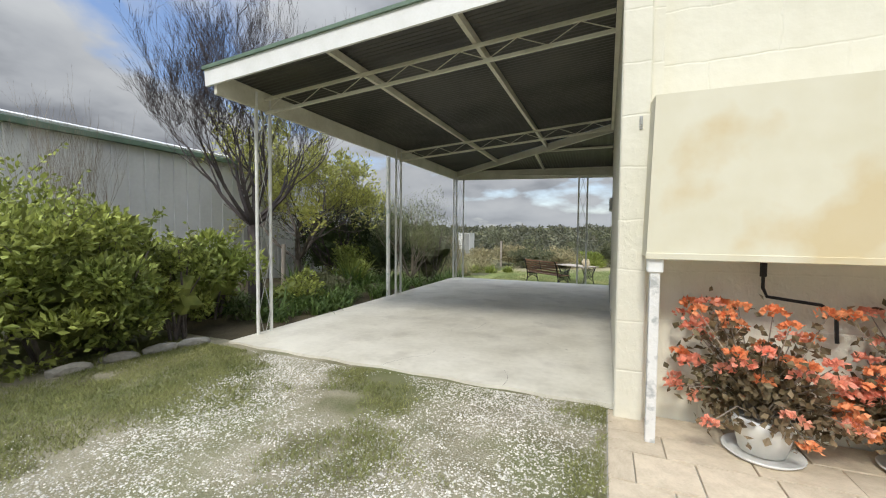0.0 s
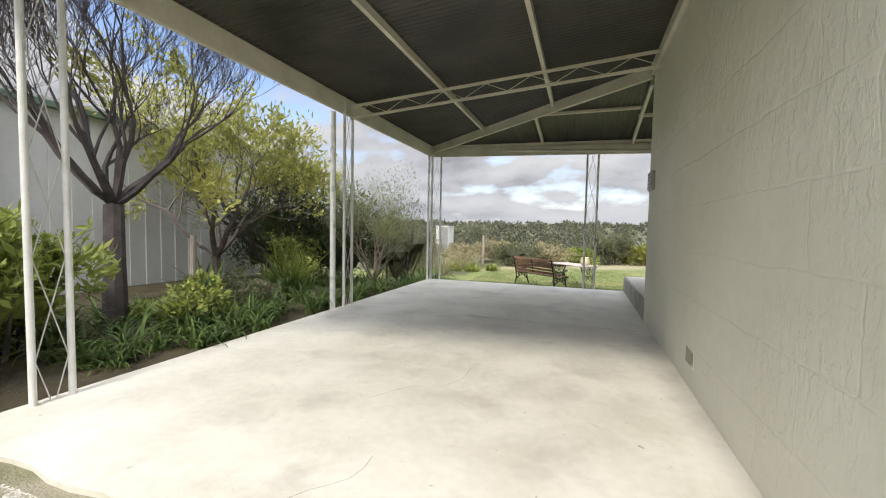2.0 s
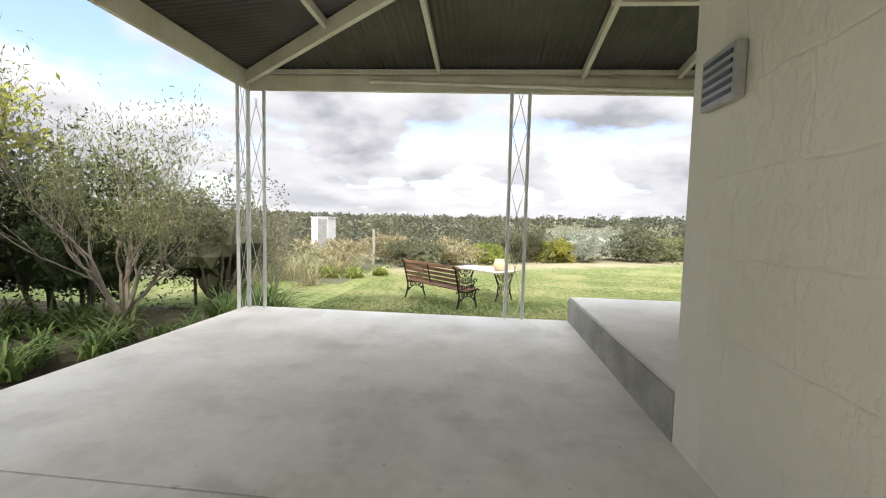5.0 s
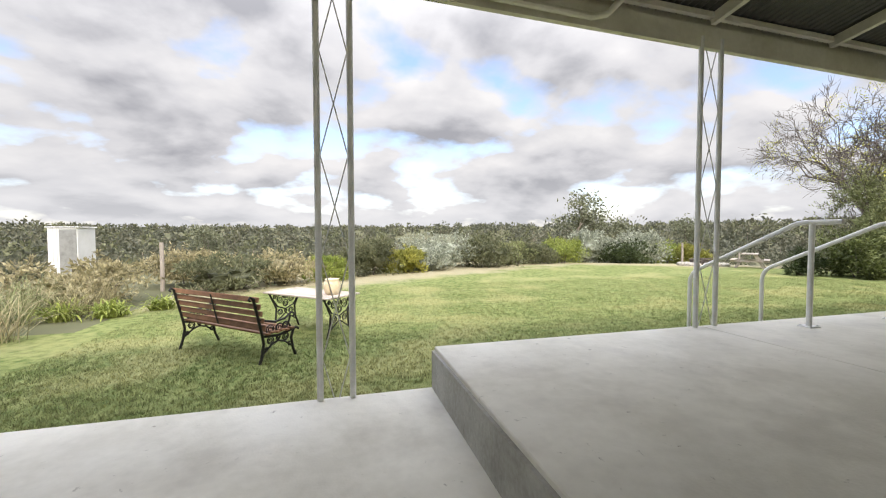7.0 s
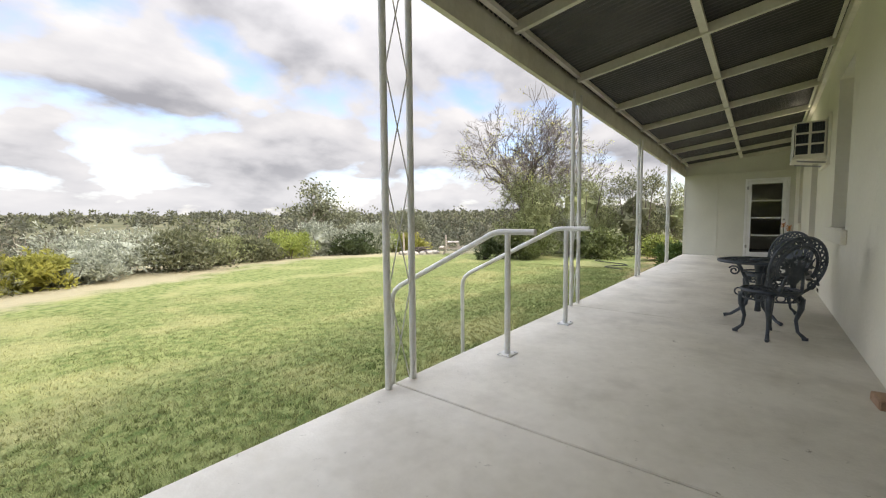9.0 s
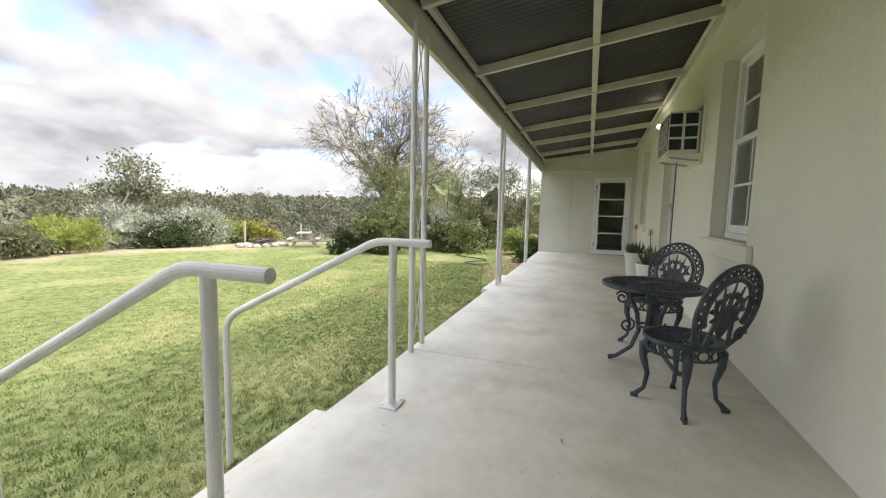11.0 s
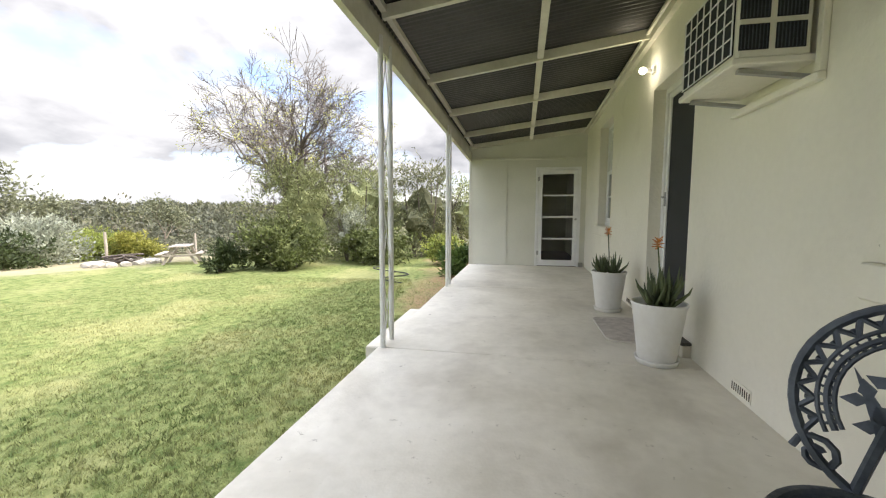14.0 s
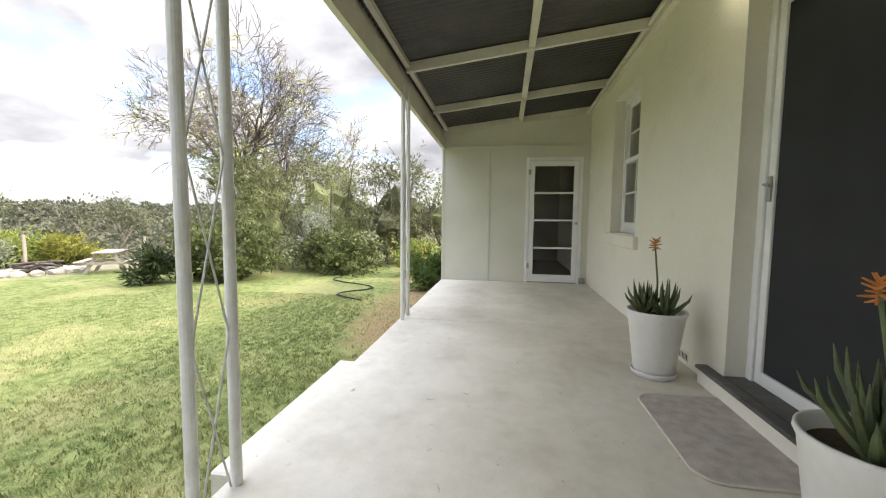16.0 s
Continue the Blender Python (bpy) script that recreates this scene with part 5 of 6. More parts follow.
# fire ring and picnic bench past the lawn
for k in range(15):
    a = 2 * math.pi * k / 15
    x, y = 19.4 + 1.15 * math.cos(a), 26.4 + 0.9 * math.sin(a)
    stone_block((x, y, G(x, y)), (0.5, 0.36, 0.26), 40 + k, "rounded pale stone of the fire ring", "fire_ring_stone", "stone", "fire ring", rz=a * 57)
t = thing("firewood", (19.4, 26.4, G(19.4, 26.4)), "heap of charred branches inside the fire ring", "firewood")
rngf = random.Random(9)
for k in range(12):
    bm = bmesh.new()
    a, z = rngf.uniform(0, 3.14), 0.08 + k * 0.028
    d = Vector((math.cos(a), math.sin(a), rngf.uniform(-0.1, 0.25))) * rngf.uniform(0.4, 0.7)
    tube(bm, (Vector((0, 0, z)) - d, Vector((0.03, 0, z + 0.03)), Vector((0, 0, z)) + d), 0.035, 6)
    part("log", bm, BARK, t)


def picnic_bench():
    x, y = 20.2, 24.4
    t = thing("picnic_table", (x, y, G(x, y)), "weathered timber picnic table with fixed benches", "picnic table", rz=35)
    for k in range(4):
        bm = bmesh.new(); box(bm, -0.8, 0.8, -0.33 + k * 0.17, -0.18 + k * 0.17, 0.72, 0.76, 0.004); part("top_board", bm, GREYWOOD, t)
    for s in (-1, 1):
        bm = bmesh.new(); box(bm, -0.8, 0.8, s * 0.68 - 0.12, s * 0.68 + 0.12, 0.42, 0.46, 0.004); part("seat_board", bm, GREYWOOD, t)
        for e in (-0.6, 0.6):
            bm = bmesh.new(); prism(bm, (e, s * 0.62, -0.05), (e, s * 0.2, 0.72), 0.06, 0.10); part("leg", bm, GREYWOOD, t)
    for e in (-0.65, 0.65):
        bm = bmesh.new(); box(bm, e - 0.03, e + 0.03, -0.78, 0.78, 0.34, 0.42, 0.004); part("crossbar", bm, GREYWOOD, t)


picnic_bench()
# pale booth far beyond the lawn
t = thing("booth", (-7.4, 22.2, G(-7.4, 22.2)), "pale metal cabinet with glazed grey side panel", "cabinet", rz=-6)
bm = bmesh.new(); box(bm, -0.36, 0.36, -0.36, 0.36, 0, 1.92, 0.02); part("body", bm, WHITE, t)
bm = bmesh.new(); box(bm, -0.06, 0.345, -0.385, -0.362, 0.3, 1.88, 0.004); part("side_panel", bm, GALV, t)
for k in range(3):
    bm = bmesh.new(); box(bm, -0.33 + k * 0.09, -0.30 + k * 0.09, -0.375, -0.361, 0.1, 1.89); part("rib", bm, WHITE, t)
bm = bmesh.new(); box(bm, -0.39, 0.39, -0.39, 0.39, 1.921, 1.95, 0.008); part("lid", bm, WHITE, t)
for k, (x, y, h) in enumerate(((-5.4, 22.6, 1.5), (21.2, 29.5, 1.4), (28.5, 31.5, 1.4), (-9.0, 16.8, 2.0))):
    t = thing("fence_post", (x, y, G(x, y)), "grey timber fence post past the lawn", "fence post", "paddock fence posts")
    bm = bmesh.new(); tube(bm, ((0, 0, -0.2), (0.01, 0, h * 0.5), (0, 0.01, h)), 0.06, 8); part("post", bm, GREYWOOD, t)


# ---- lawn furniture ----
def scroll(c, r, turns, start, plane, n=14):
    """Points of a flat spiral in the plane of two vectors."""
    u, v = plane
    return [c + (u * math.cos(start + turns * 2 * math.pi * k / n) + v * math.sin(start + turns * 2 * math.pi * k / n)) * r * (1 - 0.75 * k / n) for k in range(n + 1)]


def iron_end(bm, x, prof, fill):
    """A pierced cast end: outline bars and scrolls in the plane x = const."""
    for pts, r in prof:
        tube(bm, [Vector((x, a, b)) for a, b in pts], r, 6)
    for (a, b), r, st in fill:
        tube(bm, scroll(Vector((x, a, b)), r, 1.6, st, (Vector((0, 1, 0)), Vector((0, 0, 1)))), 0.008, 5)
        tube(bm, [Vector((x, a + r * math.cos(q * 0.7), b + r * math.sin(q * 0.7))) for q in range(10)], 0.007, 5)


def park_bench():
    t = thing("park_bench", (-1.76, 15.10, -0.49), "brown slatted garden bench with black cast iron ends", "bench", rz=-44)
    L = 1.92
    for s in (-1, 1):
        bm = bmesh.new()
        x = s * (L / 2 - 0.06)
        prof = [([(-0.30, 0), (-0.25, 0.14), (-0.22, 0.30), (-0.25, 0.45), (-0.36, 0.90)], 0.019), ([(-0.36, 0.90), (-0.40, 0.93), (-0.42, 0.90), (-0.40, 0.88)], 0.016),
                ([(0.30, 0), (0.24, 0.14), (0.21, 0.30), (0.26, 0.42)], 0.019),
                ([(-0.24, 0.40), (0.0, 0.37), (0.20, 0.40), (0.30, 0.42), (0.34, 0.39)], 0.018),
                ([(-0.25, 0.16), (-0.1, 0.27), (0.0, 0.30), (0.1, 0.27), (0.25, 0.16)], 0.014),
                ([(-0.28, 0.62), (-0.05, 0.56), (0.12, 0.58), (0.22, 0.64), (0.27, 0.62), (0.25, 0.58)], 0.016), ([(0.22, 0.42), (0.17, 0.5), (0.2, 0.6)], 0.014)]
        fill = [((-0.12, 0.33), 0.05, 0), ((0.0, 0.345), 0.035, 1), ((0.12, 0.33), 0.05, 3), ((-0.12, 0.47), 0.06, 2), ((0.02, 0.47), 0.06, 0), ((0.12, 0.49), 0.045, 4), ((-0.19, 0.22), 0.03, 1), ((0.19, 0.22), 0.03, 2)]
        iron_end(bm, x, prof, fill)
        part("iron_end", bm, BLACK_IRON, t, "black cast iron scrollwork end")
    for k in range(6):
        y0 = -0.21 + k * 0.075
        bm = bmesh.new(); box(bm, -L / 2, L / 2, y0, y0 + 0.058, 0.415 + 0.01 * (k % 2), 0.44 + 0.01 * (k % 2), 0.005); part("seat_slat", bm, SLAT, t)
    for k in range(5):
        f = k / 4
        m = pose(0, -0.235 - 0.095 * f, 0.52 + 0.37 * f, -14, 0, 0)
        bm = bmesh.new(); box(bm, -L / 2, L / 2, -0.011, 0.011, -0.033, 0.033, 0.005, m); part("back_slat", bm, SLAT, t)
    bm = bmesh.new(); prism(bm, (0, -0.26, 0.48), (0, -0.36, 0.90), 0.03, 0.008); part("back_strap", bm, BLACK_IRON, t)


def garden_table():
    t = thing("garden_table", (-0.78, 16.12, -0.51), "slatted grey garden table with black cast iron ends", "table", rz=-44)
    L, W = 1.55, 0.78
    for k in range(8):
        y0 = -W / 2 + k * W / 8
        bm = bmesh.new(); box(bm, -L / 2, L / 2, y0 + 0.004, y0 + W / 8 - 0.004, 0.69, 0.715, 0.003); part("top_slat", bm, GREYWOOD, t)
    for s in (-1, 1):
        x = s * (L / 2 - 0.12)
        bm = bmesh.new()
        prof = [([(-0.30, 0), (-0.22, 0.2), (-0.20, 0.4), (-0.34, 0.68)], 0.017), ([(0.30, 0), (0.22, 0.2), (0.20, 0.4), (0.34, 0.68)], 0.017),
                ([(-0.36, 0.68), (0.36, 0.68)], 0.016), ([(-0.33, 0.66), (-0.18, 0.44), (0, 0.37), (0.18, 0.44), (0.33, 0.66)], 0.013), ([(-0.23, 0.15), (0, 0.3), (0.23, 0.15)], 0.013)]
        fill = [((-0.12, 0.57), 0.07, 0), ((0.0, 0.48), 0.06, 1), ((0.12, 0.57), 0.07, 3), ((0.0, 0.61), 0.05, 2), ((-0.12, 0.33), 0.055, 4), ((0.12, 0.33), 0.055, 5), ((0.0, 0.34), 0.03, 5), ((-0.23, 0.62), 0.035, 5), ((0.23, 0.62), 0.035, 5)]
        iron_end(bm, x, prof, fill)
        part("iron_end", bm, BLACK_IRON, t, "black cast iron scrollwork end")
    u = thing("ceramic_pot", (-0.42, 15.79, 0.207), "glazed cream ceramic jar on the garden table", "pot")
    bm = bmesh.new()
    lathe(bm, [(0, 0), (0.10, 0.0), (0.13, 0.05), (0.145, 0.13), (0.13, 0.21), (0.11, 0.235), (0.125, 0.26), (0.115, 0.262), (0.10, 0.235), (0, 0.20)], 24)
    part("jar", bm, CERAMIC, u, smooth=True)


park_bench(); garden_table()


# ---- verandah furniture ----
def flat_leaf(bm, a, b, w, nrm):
    """A thin pointed cast leaf from a to b."""
    d = (b - a); s = d.cross(nrm).normalized() * w
    rows = []
    for off in (nrm * 0.005, nrm * -0.005):
        rows.append([bm.verts.new(p + off) for p in (a, a + d * 0.45 + s, b, a + d * 0.45 - s)])
    bm.faces.new(rows[0]); bm.faces.new(rows[1][::-1])
    for k in range(4):
        bm.faces.new((rows[0][k], rows[1][k], rows[1][(k + 1) % 4], rows[0][(k + 1) % 4]))


def ring(bm, c, u, v, ru, rv, r, segs=36, a0=0.0, a1=2 * math.pi, sides=6):
    n = max(4, int(segs * (a1 - a0) / (2 * math.pi)))
    tube(bm, [c + u * ru * math.cos(a0 + (a1 - a0) * k / n) + v * rv * math.sin(a0 + (a1 - a0) * k / n) for k in range(n + 1)], r, sides, caps=False)


def cast_chair(at, rz, label):
    t = thing("cast_chair", at, label, "chair", "cast chairs at the round table", rz=rz)
    Z = Vector((0, 0, 1))
    # seat, faces +x
    bm = bmesh.new()
    c = Vector((0, 0, 0.43))
    for rr, th in ((0.215, 0.017), (0.165, 0.007), (0.075, 0.006)):
        ring(bm, c, Vector((1, 0, 0)), Vector((0, 1, 0)), rr, rr, th, 32)
    lathe(bm, [(0, 0.427), (0.075, 0.427), (0.075, 0.435), (0, 0.435)], 20)
    lathe(bm, [(0.165, 0.428), (0.213, 0.428), (0.213, 0.437), (0.165, 0.437), (0.165, 0.428)], 32)
    for k in range(26):
        a = 2 * math.pi * k / 26
        d = Vector((math.cos(a), math.sin(a), 0))
        flat_leaf(bm, c + d * 0.072, c + d * 0.168, 0.011, Z)
    part("seat", bm, IRON, t)
    bm = bmesh.new()
    for k in range(16):
        a = 2 * math.pi * k / 16
        ring(bm, Vector((0.205 * math.cos(a), 0.205 * math.sin(a), 0.385)), Vector((-math.sin(a), math.cos(a), 0)), Z, 0.034, 0.03, 0.007, 12)
    lathe(bm, [(0.203, 0.345), (0.21, 0.345), (0.212, 0.36), (0.203, 0.36), (0.203, 0.345)], 32)
    part("apron", bm, IRON, t)
    # back: rounded, pierced, leans away
    tilt = pose(-0.20, 0, 0.45, 0, -13, 0)
    bm = bmesh.new()
    u, v = Vector((0, 1, 0)), Vector((0, 0, 1))
    c = Vector((0, 0, 0.22))
    ring(bm, c, u, v, 0.235, 0.255, 0.013, 40)
    for f, th in ((0.80, 0.006), (0.72, 0.008), (0.66, 0.006)):
        ring(bm, c, u, v, 0.235 * f, 0.255 * f, th, 40, -0.55, math.pi + 0.55)
    at = lambda a, f: c + u * 0.235 * f * math.cos(a) + v * 0.255 * f * math.sin(a)
    step = (math.pi + 1.0) / 17
    for k in range(17):
        a = -0.5 + step * (k + 0.5)
        for q in (-1, 1):       # zigzag between the rim and the first ring, small loops inside it
            tube(bm, (at(a, 0.82), at(a + q * step / 2, 0.97)), 0.0075, 5)
            tube(bm, (at(a + q * step / 4, 0.66), at(a + q * step / 4, 0.72)), 0.006, 5)
        tube(bm, (at(a, 0.80), at(a, 0.90)), 0.006, 5)
        ring(bm, at(a, 0.765), u * -math.sin(a) + v * math.cos(a), u * math.cos(a) + v * math.sin(a), 0.014, 0.011, 0.004, 8)
    n = Vector((1, 0, 0))
    # broad acanthus leaf rising from the seat
    for k in range(5):
        a = math.pi / 2 + (k - 2) * 0.52
        d = u * math.cos(a) + v * math.sin(a)
        side = u * -math.sin(a) + v * math.cos(a)
        base, tip = c + v * -0.19, c + d * (0.160 - 0.006 * abs(k - 2))
        flat_leaf(bm, base, tip, 0.021, n)
        for q in (-1, 1):
            for g in (0.50, 0.72):
                e = base.lerp(tip, g)
                flat_leaf(bm, e, e + (d * 0.9 + side * q * 0.75).normalized() * 0.055, 0.017, n)
    for s in (-1, 1):
        tube(bm, scroll(c + u * s * 0.17 + v * -0.17, 0.05, 1.4, 0, (u * s, v)), 0.009, 6)
        tube(bm, (c + u * s * 0.10 + v * -0.24, c + u * s * 0.06 + v * -0.05), 0.012, 6)
    for vv in bm.verts:
        vv.co = tilt @ Vector((vv.co.x, vv.co.y * 1.08, vv.co.z * 1.03))
    part("backrest", bm, IRON, t)
    for k in range(4):
        a = math.pi / 4 + math.pi / 2 * k
        d = Vector((math.cos(a), math.sin(a), 0))
        bm = bmesh.new()
        pts = [d * 0.17 + Z * 0.42, d * 0.215 + Z * 0.36, d * 0.215 + Z * 0.28, d * 0.185 + Z * 0.17, d * 0.20 + Z * 0.07, d * 0.25 + Z * 0.018]
        tube(bm, pts, (0.018, 0.031, 0.024, 0.015, 0.013, 0.017), 8)
        tube(bm, (d * 0.23 + Z * 0.012, d * 0.275 + Z * 0.012), (0.02, 0.014), 8)
        part("leg", bm, IRON, t)
    return t


def cast_table():
    t = thing("round_table", (6.65, 9.97, ZV), "dark cast metal round table with pierced top", "table")
    Z = Vector((0, 0, 1))
    R, H = 0.375, 0.65
    bm = bmesh.new()
    lathe(bm, [(R - 0.055, H - 0.004), (R - 0.02, H), (R, H - 0.006), (R + 0.004, H - 0.022), (R - 0.008, H - 0.034), (R - 0.05, H - 0.02), (R - 0.055, H - 0.004)], 48)
    part("rim", bm, IRON, t, smooth=True)
    bm = bmesh.new()
    rng = random.Random(2)
    c = Vector((0, 0, H - 0.012))
    for rr in (0.05, 0.13, 0.215, 0.30):
        ring(bm, c, Vector((1, 0, 0)), Vector((0, 1, 0)), rr, rr, 0.006, 40)
    for r0, r1, n in ((0.05, 0.13, 12), (0.13, 0.215, 20), (0.215, 0.325, 28)):
        for k in range(n):
            a = 2 * math.pi * (k + rng.uniform(-0.2, 0.2)) / n
            d, s = Vector((math.cos(a), math.sin(a), 0)), Vector((-math.sin(a), math.cos(a), 0))
            flat_leaf(bm, c + d * r0, c + d * r1 + s * rng.uniform(-0.02, 0.02), 0.017, Z)
            m_ = (r0 + r1) / 2
            for q in (-1, 1):
                flat_leaf(bm, c + d * (m_ - 0.02), c + d * (m_ + 0.025) + s * q * 0.034, 0.010, Z)
                ring(bm, c + d * (m_ + 0.01) + s * q * 0.018, d, s, 0.014, 0.010, 0.0035, 9, sides=4)
    tagged(part("pierced_top", bm, IRON, t), "pierced leaf pattern of the table top", kind="stuff")
    for k in range(3):
        a = radians(100 + 120 * k)
        d = Vector((math.cos(a), math.sin(a), 0))
        bm = bmesh.new()
        pts = [d * 0.20 + Z * (H - 0.03), d * 0.16 + Z * 0.55, d * 0.10 + Z * 0.40, d * 0.08 + Z * 0.26, d * 0.13 + Z * 0.12, d * 0.24 + Z * 0.035, d * 0.30 + Z * 0.02]
        tube(bm, pts, (0.018, 0.017, 0.018, 0.018, 0.017, 0.015, 0.02), 8)
        tube(bm, scroll(d * 0.17 + Z * 0.30, 0.06, 1.5, 2.0, (d, Z)), 0.009, 6)
        tube(bm, scroll(d * 0.22 + Z * 0.52, 0.055, 1.5, 0.5, (d, Z)), 0.009, 6)
        part("leg", bm, IRON, t)
    bm = bmesh.new()
    ring(bm, Vector((0, 0, 0.30)), Vector((1, 0, 0)), Vector((0, 1, 0)), 0.085, 0.085, 0.01, 20)
    part("brace", bm, IRON, t)
    bm = bmesh.new()
    ring(bm, Vector((0, 0, 0.52)), Vector((1, 0, 0)), Vector((0, 1, 0)), 0.145, 0.145, 0.009, 24)
    part("brace", bm, IRON, t)
    bm = bmesh.new()
    lathe(bm, [(0, 0.08), (0.03, 0.09), (0.022, 0.2), (0.035, 0.3), (0.024, 0.45), (0.05, 0.6), (0.09, 0.655), (0, 0.66)], 14)
    part("pedestal", bm, IRON, t, smooth=True)


cast_table()
cast_chair((7.15, 9.88, ZV), 135, "dark cast metal chair with fern pattern back behind the table")
cast_chair((5.93, 9.88, ZV), 42, "dark cast metal chair with pierced back turned to the table")


def aloe_pot(at, seed, label, stalk, tall):
    rng = random.Random(seed)
    t = thing("planter", at, label, "planter", "aloe planters")
    bm = bmesh.new()
    lathe(bm, [(0, 0.03), (0.130, 0.03), (0.138, 0.04), (0.190, 0.44), (0.202, 0.465), (0.200, 0.48), (0.188, 0.48), (0.182, 0.46), (0.17, 0.40), (0, 0.40)], 36)
    part("pot", bm, POT, t, smooth=True)
    bm = bmesh.new()
    lathe(bm, [(0, 0.0), (0.143, 0.0), (0.156, 0.03), (0.160, 0.045), (0.153, 0.045), (0.145, 0.03), (0, 0.026)], 36)
    part("saucer", bm, POT, t, smooth=True)
    bm = bmesh.new()
    lathe(bm, [(0, 0.432), (0.174, 0.425)], 30)
    part("potting_soil", bm, SOIL, t)
    u = thing("aloe", (at[0], at[1], at[2] + 0.425), "spiky grey-green aloe with orange flower stalk", "plant", "potted aloes")
    for c in range(3):
        cx, cy = rng.uniform(-0.07, 0.07), rng.uniform(-0.07, 0.07)
        for k in range(13):
            a, el = 2.4 * k + c, 0.55 + 0.075 * k
            L = rng.uniform(0.15, 0.24) * tall
            d = Vector((math.cos(a), math.sin(a), 0))
            p0 = Vector((cx, cy, 0.0))
            pts = [p0, p0 + d * L * 0.4 * math.cos(el) + Vector((0, 0, L * 0.35 * math.sin(el) + 0.02)), p0 + d * L * 0.72 * math.cos(el) + Vector((0, 0, L * 0.75 * math.sin(el) + 0.03)), p0 + d * L * 0.82 * math.cos(el) + Vector((0, 0, L * 1.1 * math.sin(el) + 0.03))]
            bm = bmesh.new()
            tube(bm, pts, (0.018, 0.017, 0.010, 0.0015), 6)
            part("leaf", bm, ALOE, u)
    bm = bmesh.new()
    top = Vector((0.03, 0.02, stalk))
    tube(bm, (Vector((0, 0, 0.05)), Vector((-0.02, 0.01, stalk * 0.5)), top), (0.008, 0.007, 0.006), 6)
    part("stalk", bm, ALOE, u)
    bm = bmesh.new()
    for k in range(16):
        a = 2.4 * k
        d = Vector((math.cos(a), math.sin(a), -0.35 + 0.08 * k))
        tube(bm, (top + Vector((0, 0, 0.004 * k - 0.03)), top + Vector((0, 0, 0.004 * k - 0.03)) + d.normalized() * 0.045), (0.006, 0.003), 5)
    part("flower_head", bm, material("aloe_flower_%d" % seed, (0.62, 0.24, 0.05), 0.6, dark=(0.45, 0.16, 0.05), scale=20, bump=0), u, "faded orange flower head")


aloe_pot((9.52, 9.61, ZV), 1, "white tapered planter with aloe beside the screen door", 0.50, 1.3)
aloe_pot((11.25, 9.63, ZV), 2, "white tapered planter with aloe against the wall", 0.52, 1.0)

# door mat
t = thing("door_mat", (10.42, 9.60, ZV + 0.002), "speckled grey carpet door mat with rounded corners", "mat")
def rounded(x0, x1, y0, y1, r):
    pts = []
    for cx, cy, a0 in ((x1 - r, y1 - r, 0), (x0 + r, y1 - r, 90), (x0 + 0.01, y0 + 0.01, 180), (x1 - 0.01, y0 + 0.01, 270)):
        rr = r if a0 < 180 else 0.01
        pts += [(cx + rr * math.cos(radians(a0 + 15 * k)), cy + rr * math.sin(radians(a0 + 15 * k))) for k in range(7)]
    return pts
bm = bmesh.new(); polygon_slab(bm, rounded(-0.44, 0.44, -0.26, 0.27, 0.12), 0.0, 0.012); part("carpet", bm, CARPET, t)
bm = bmesh.new()
edge = [Vector((x, y, 0.007)) for x, y in rounded(-0.445, 0.445, -0.262, 0.275, 0.12)]
tube(bm, edge + edge[:1], 0.008, 6, caps=False); part("binding", bm, material("mat_binding", (0.62, 0.58, 0.50), 0.8), t, "pale bound edge")


# ---- openings of the house ----
def sash_window(name, at, w, h, label):
    """A double-hung window in its reveal; local x along the wall, y outwards, z from the sill."""
    t = thing(name, at, label, "window", kind="structure")
    f = 0.055
    bm = bmesh.new()
    for b in ((0, f, 0, h), (w - f, w, 0, h)):
        box(bm, b[0], b[1], -0.09, 0.0, b[2], b[3], 0.004)
    box(bm, f, w - f, -0.09, 0.0, h - f, h, 0.004); box(bm, f - 0.001, w - f + 0.001, -0.09, 0.02, 0, f, 0.004)
    part("window_frame", bm, WHITE, t)
    mid = h * 0.535
    for nm, z0, z1, y in (("upper_sash", mid - 0.03, h - f, -0.075), ("lower_sash", f, mid + 0.03, -0.04)):
        bm = bmesh.new()
        s = 0.045
        box(bm, f + 0.001, f + s, y, y + 0.034, z0, z1, 0.003); box(bm, w - f - s, w - f - 0.001, y, y + 0.034, z0, z1, 0.003)
        box(bm, f + s, w - f - s, y, y + 0.034, z0, z0 + (0.075 if nm == "lower_sash" else 0.05), 0.003); box(bm, f + s, w - f - s, y, y + 0.034, z1 - 0.055, z1, 0.003)
        sash = part(nm, bm, WHITE, t)
        bm = bmesh.new()
        cx, cz = w / 2, (z0 + z1) / 2
        box(bm, cx - 0.011, cx + 0.011, y + 0.006, y + 0.028, z0 + 0.05, z1 - 0.05); box(bm, f + s, w - f - s, y + 0.008, y + 0.026, cz - 0.011, cz + 0.011)
        part("glazing_bar", bm, WHITE, sash)
        bm = bmesh.new()
        box(bm, f + s - 0.005, w - f - s + 0.005, y + 0.015, y + 0.019, z0 + 0.045, z1 - 0.05)
        g = part("pane", bm, GLASS, sash)
        g.visible_shadow = False
    return t


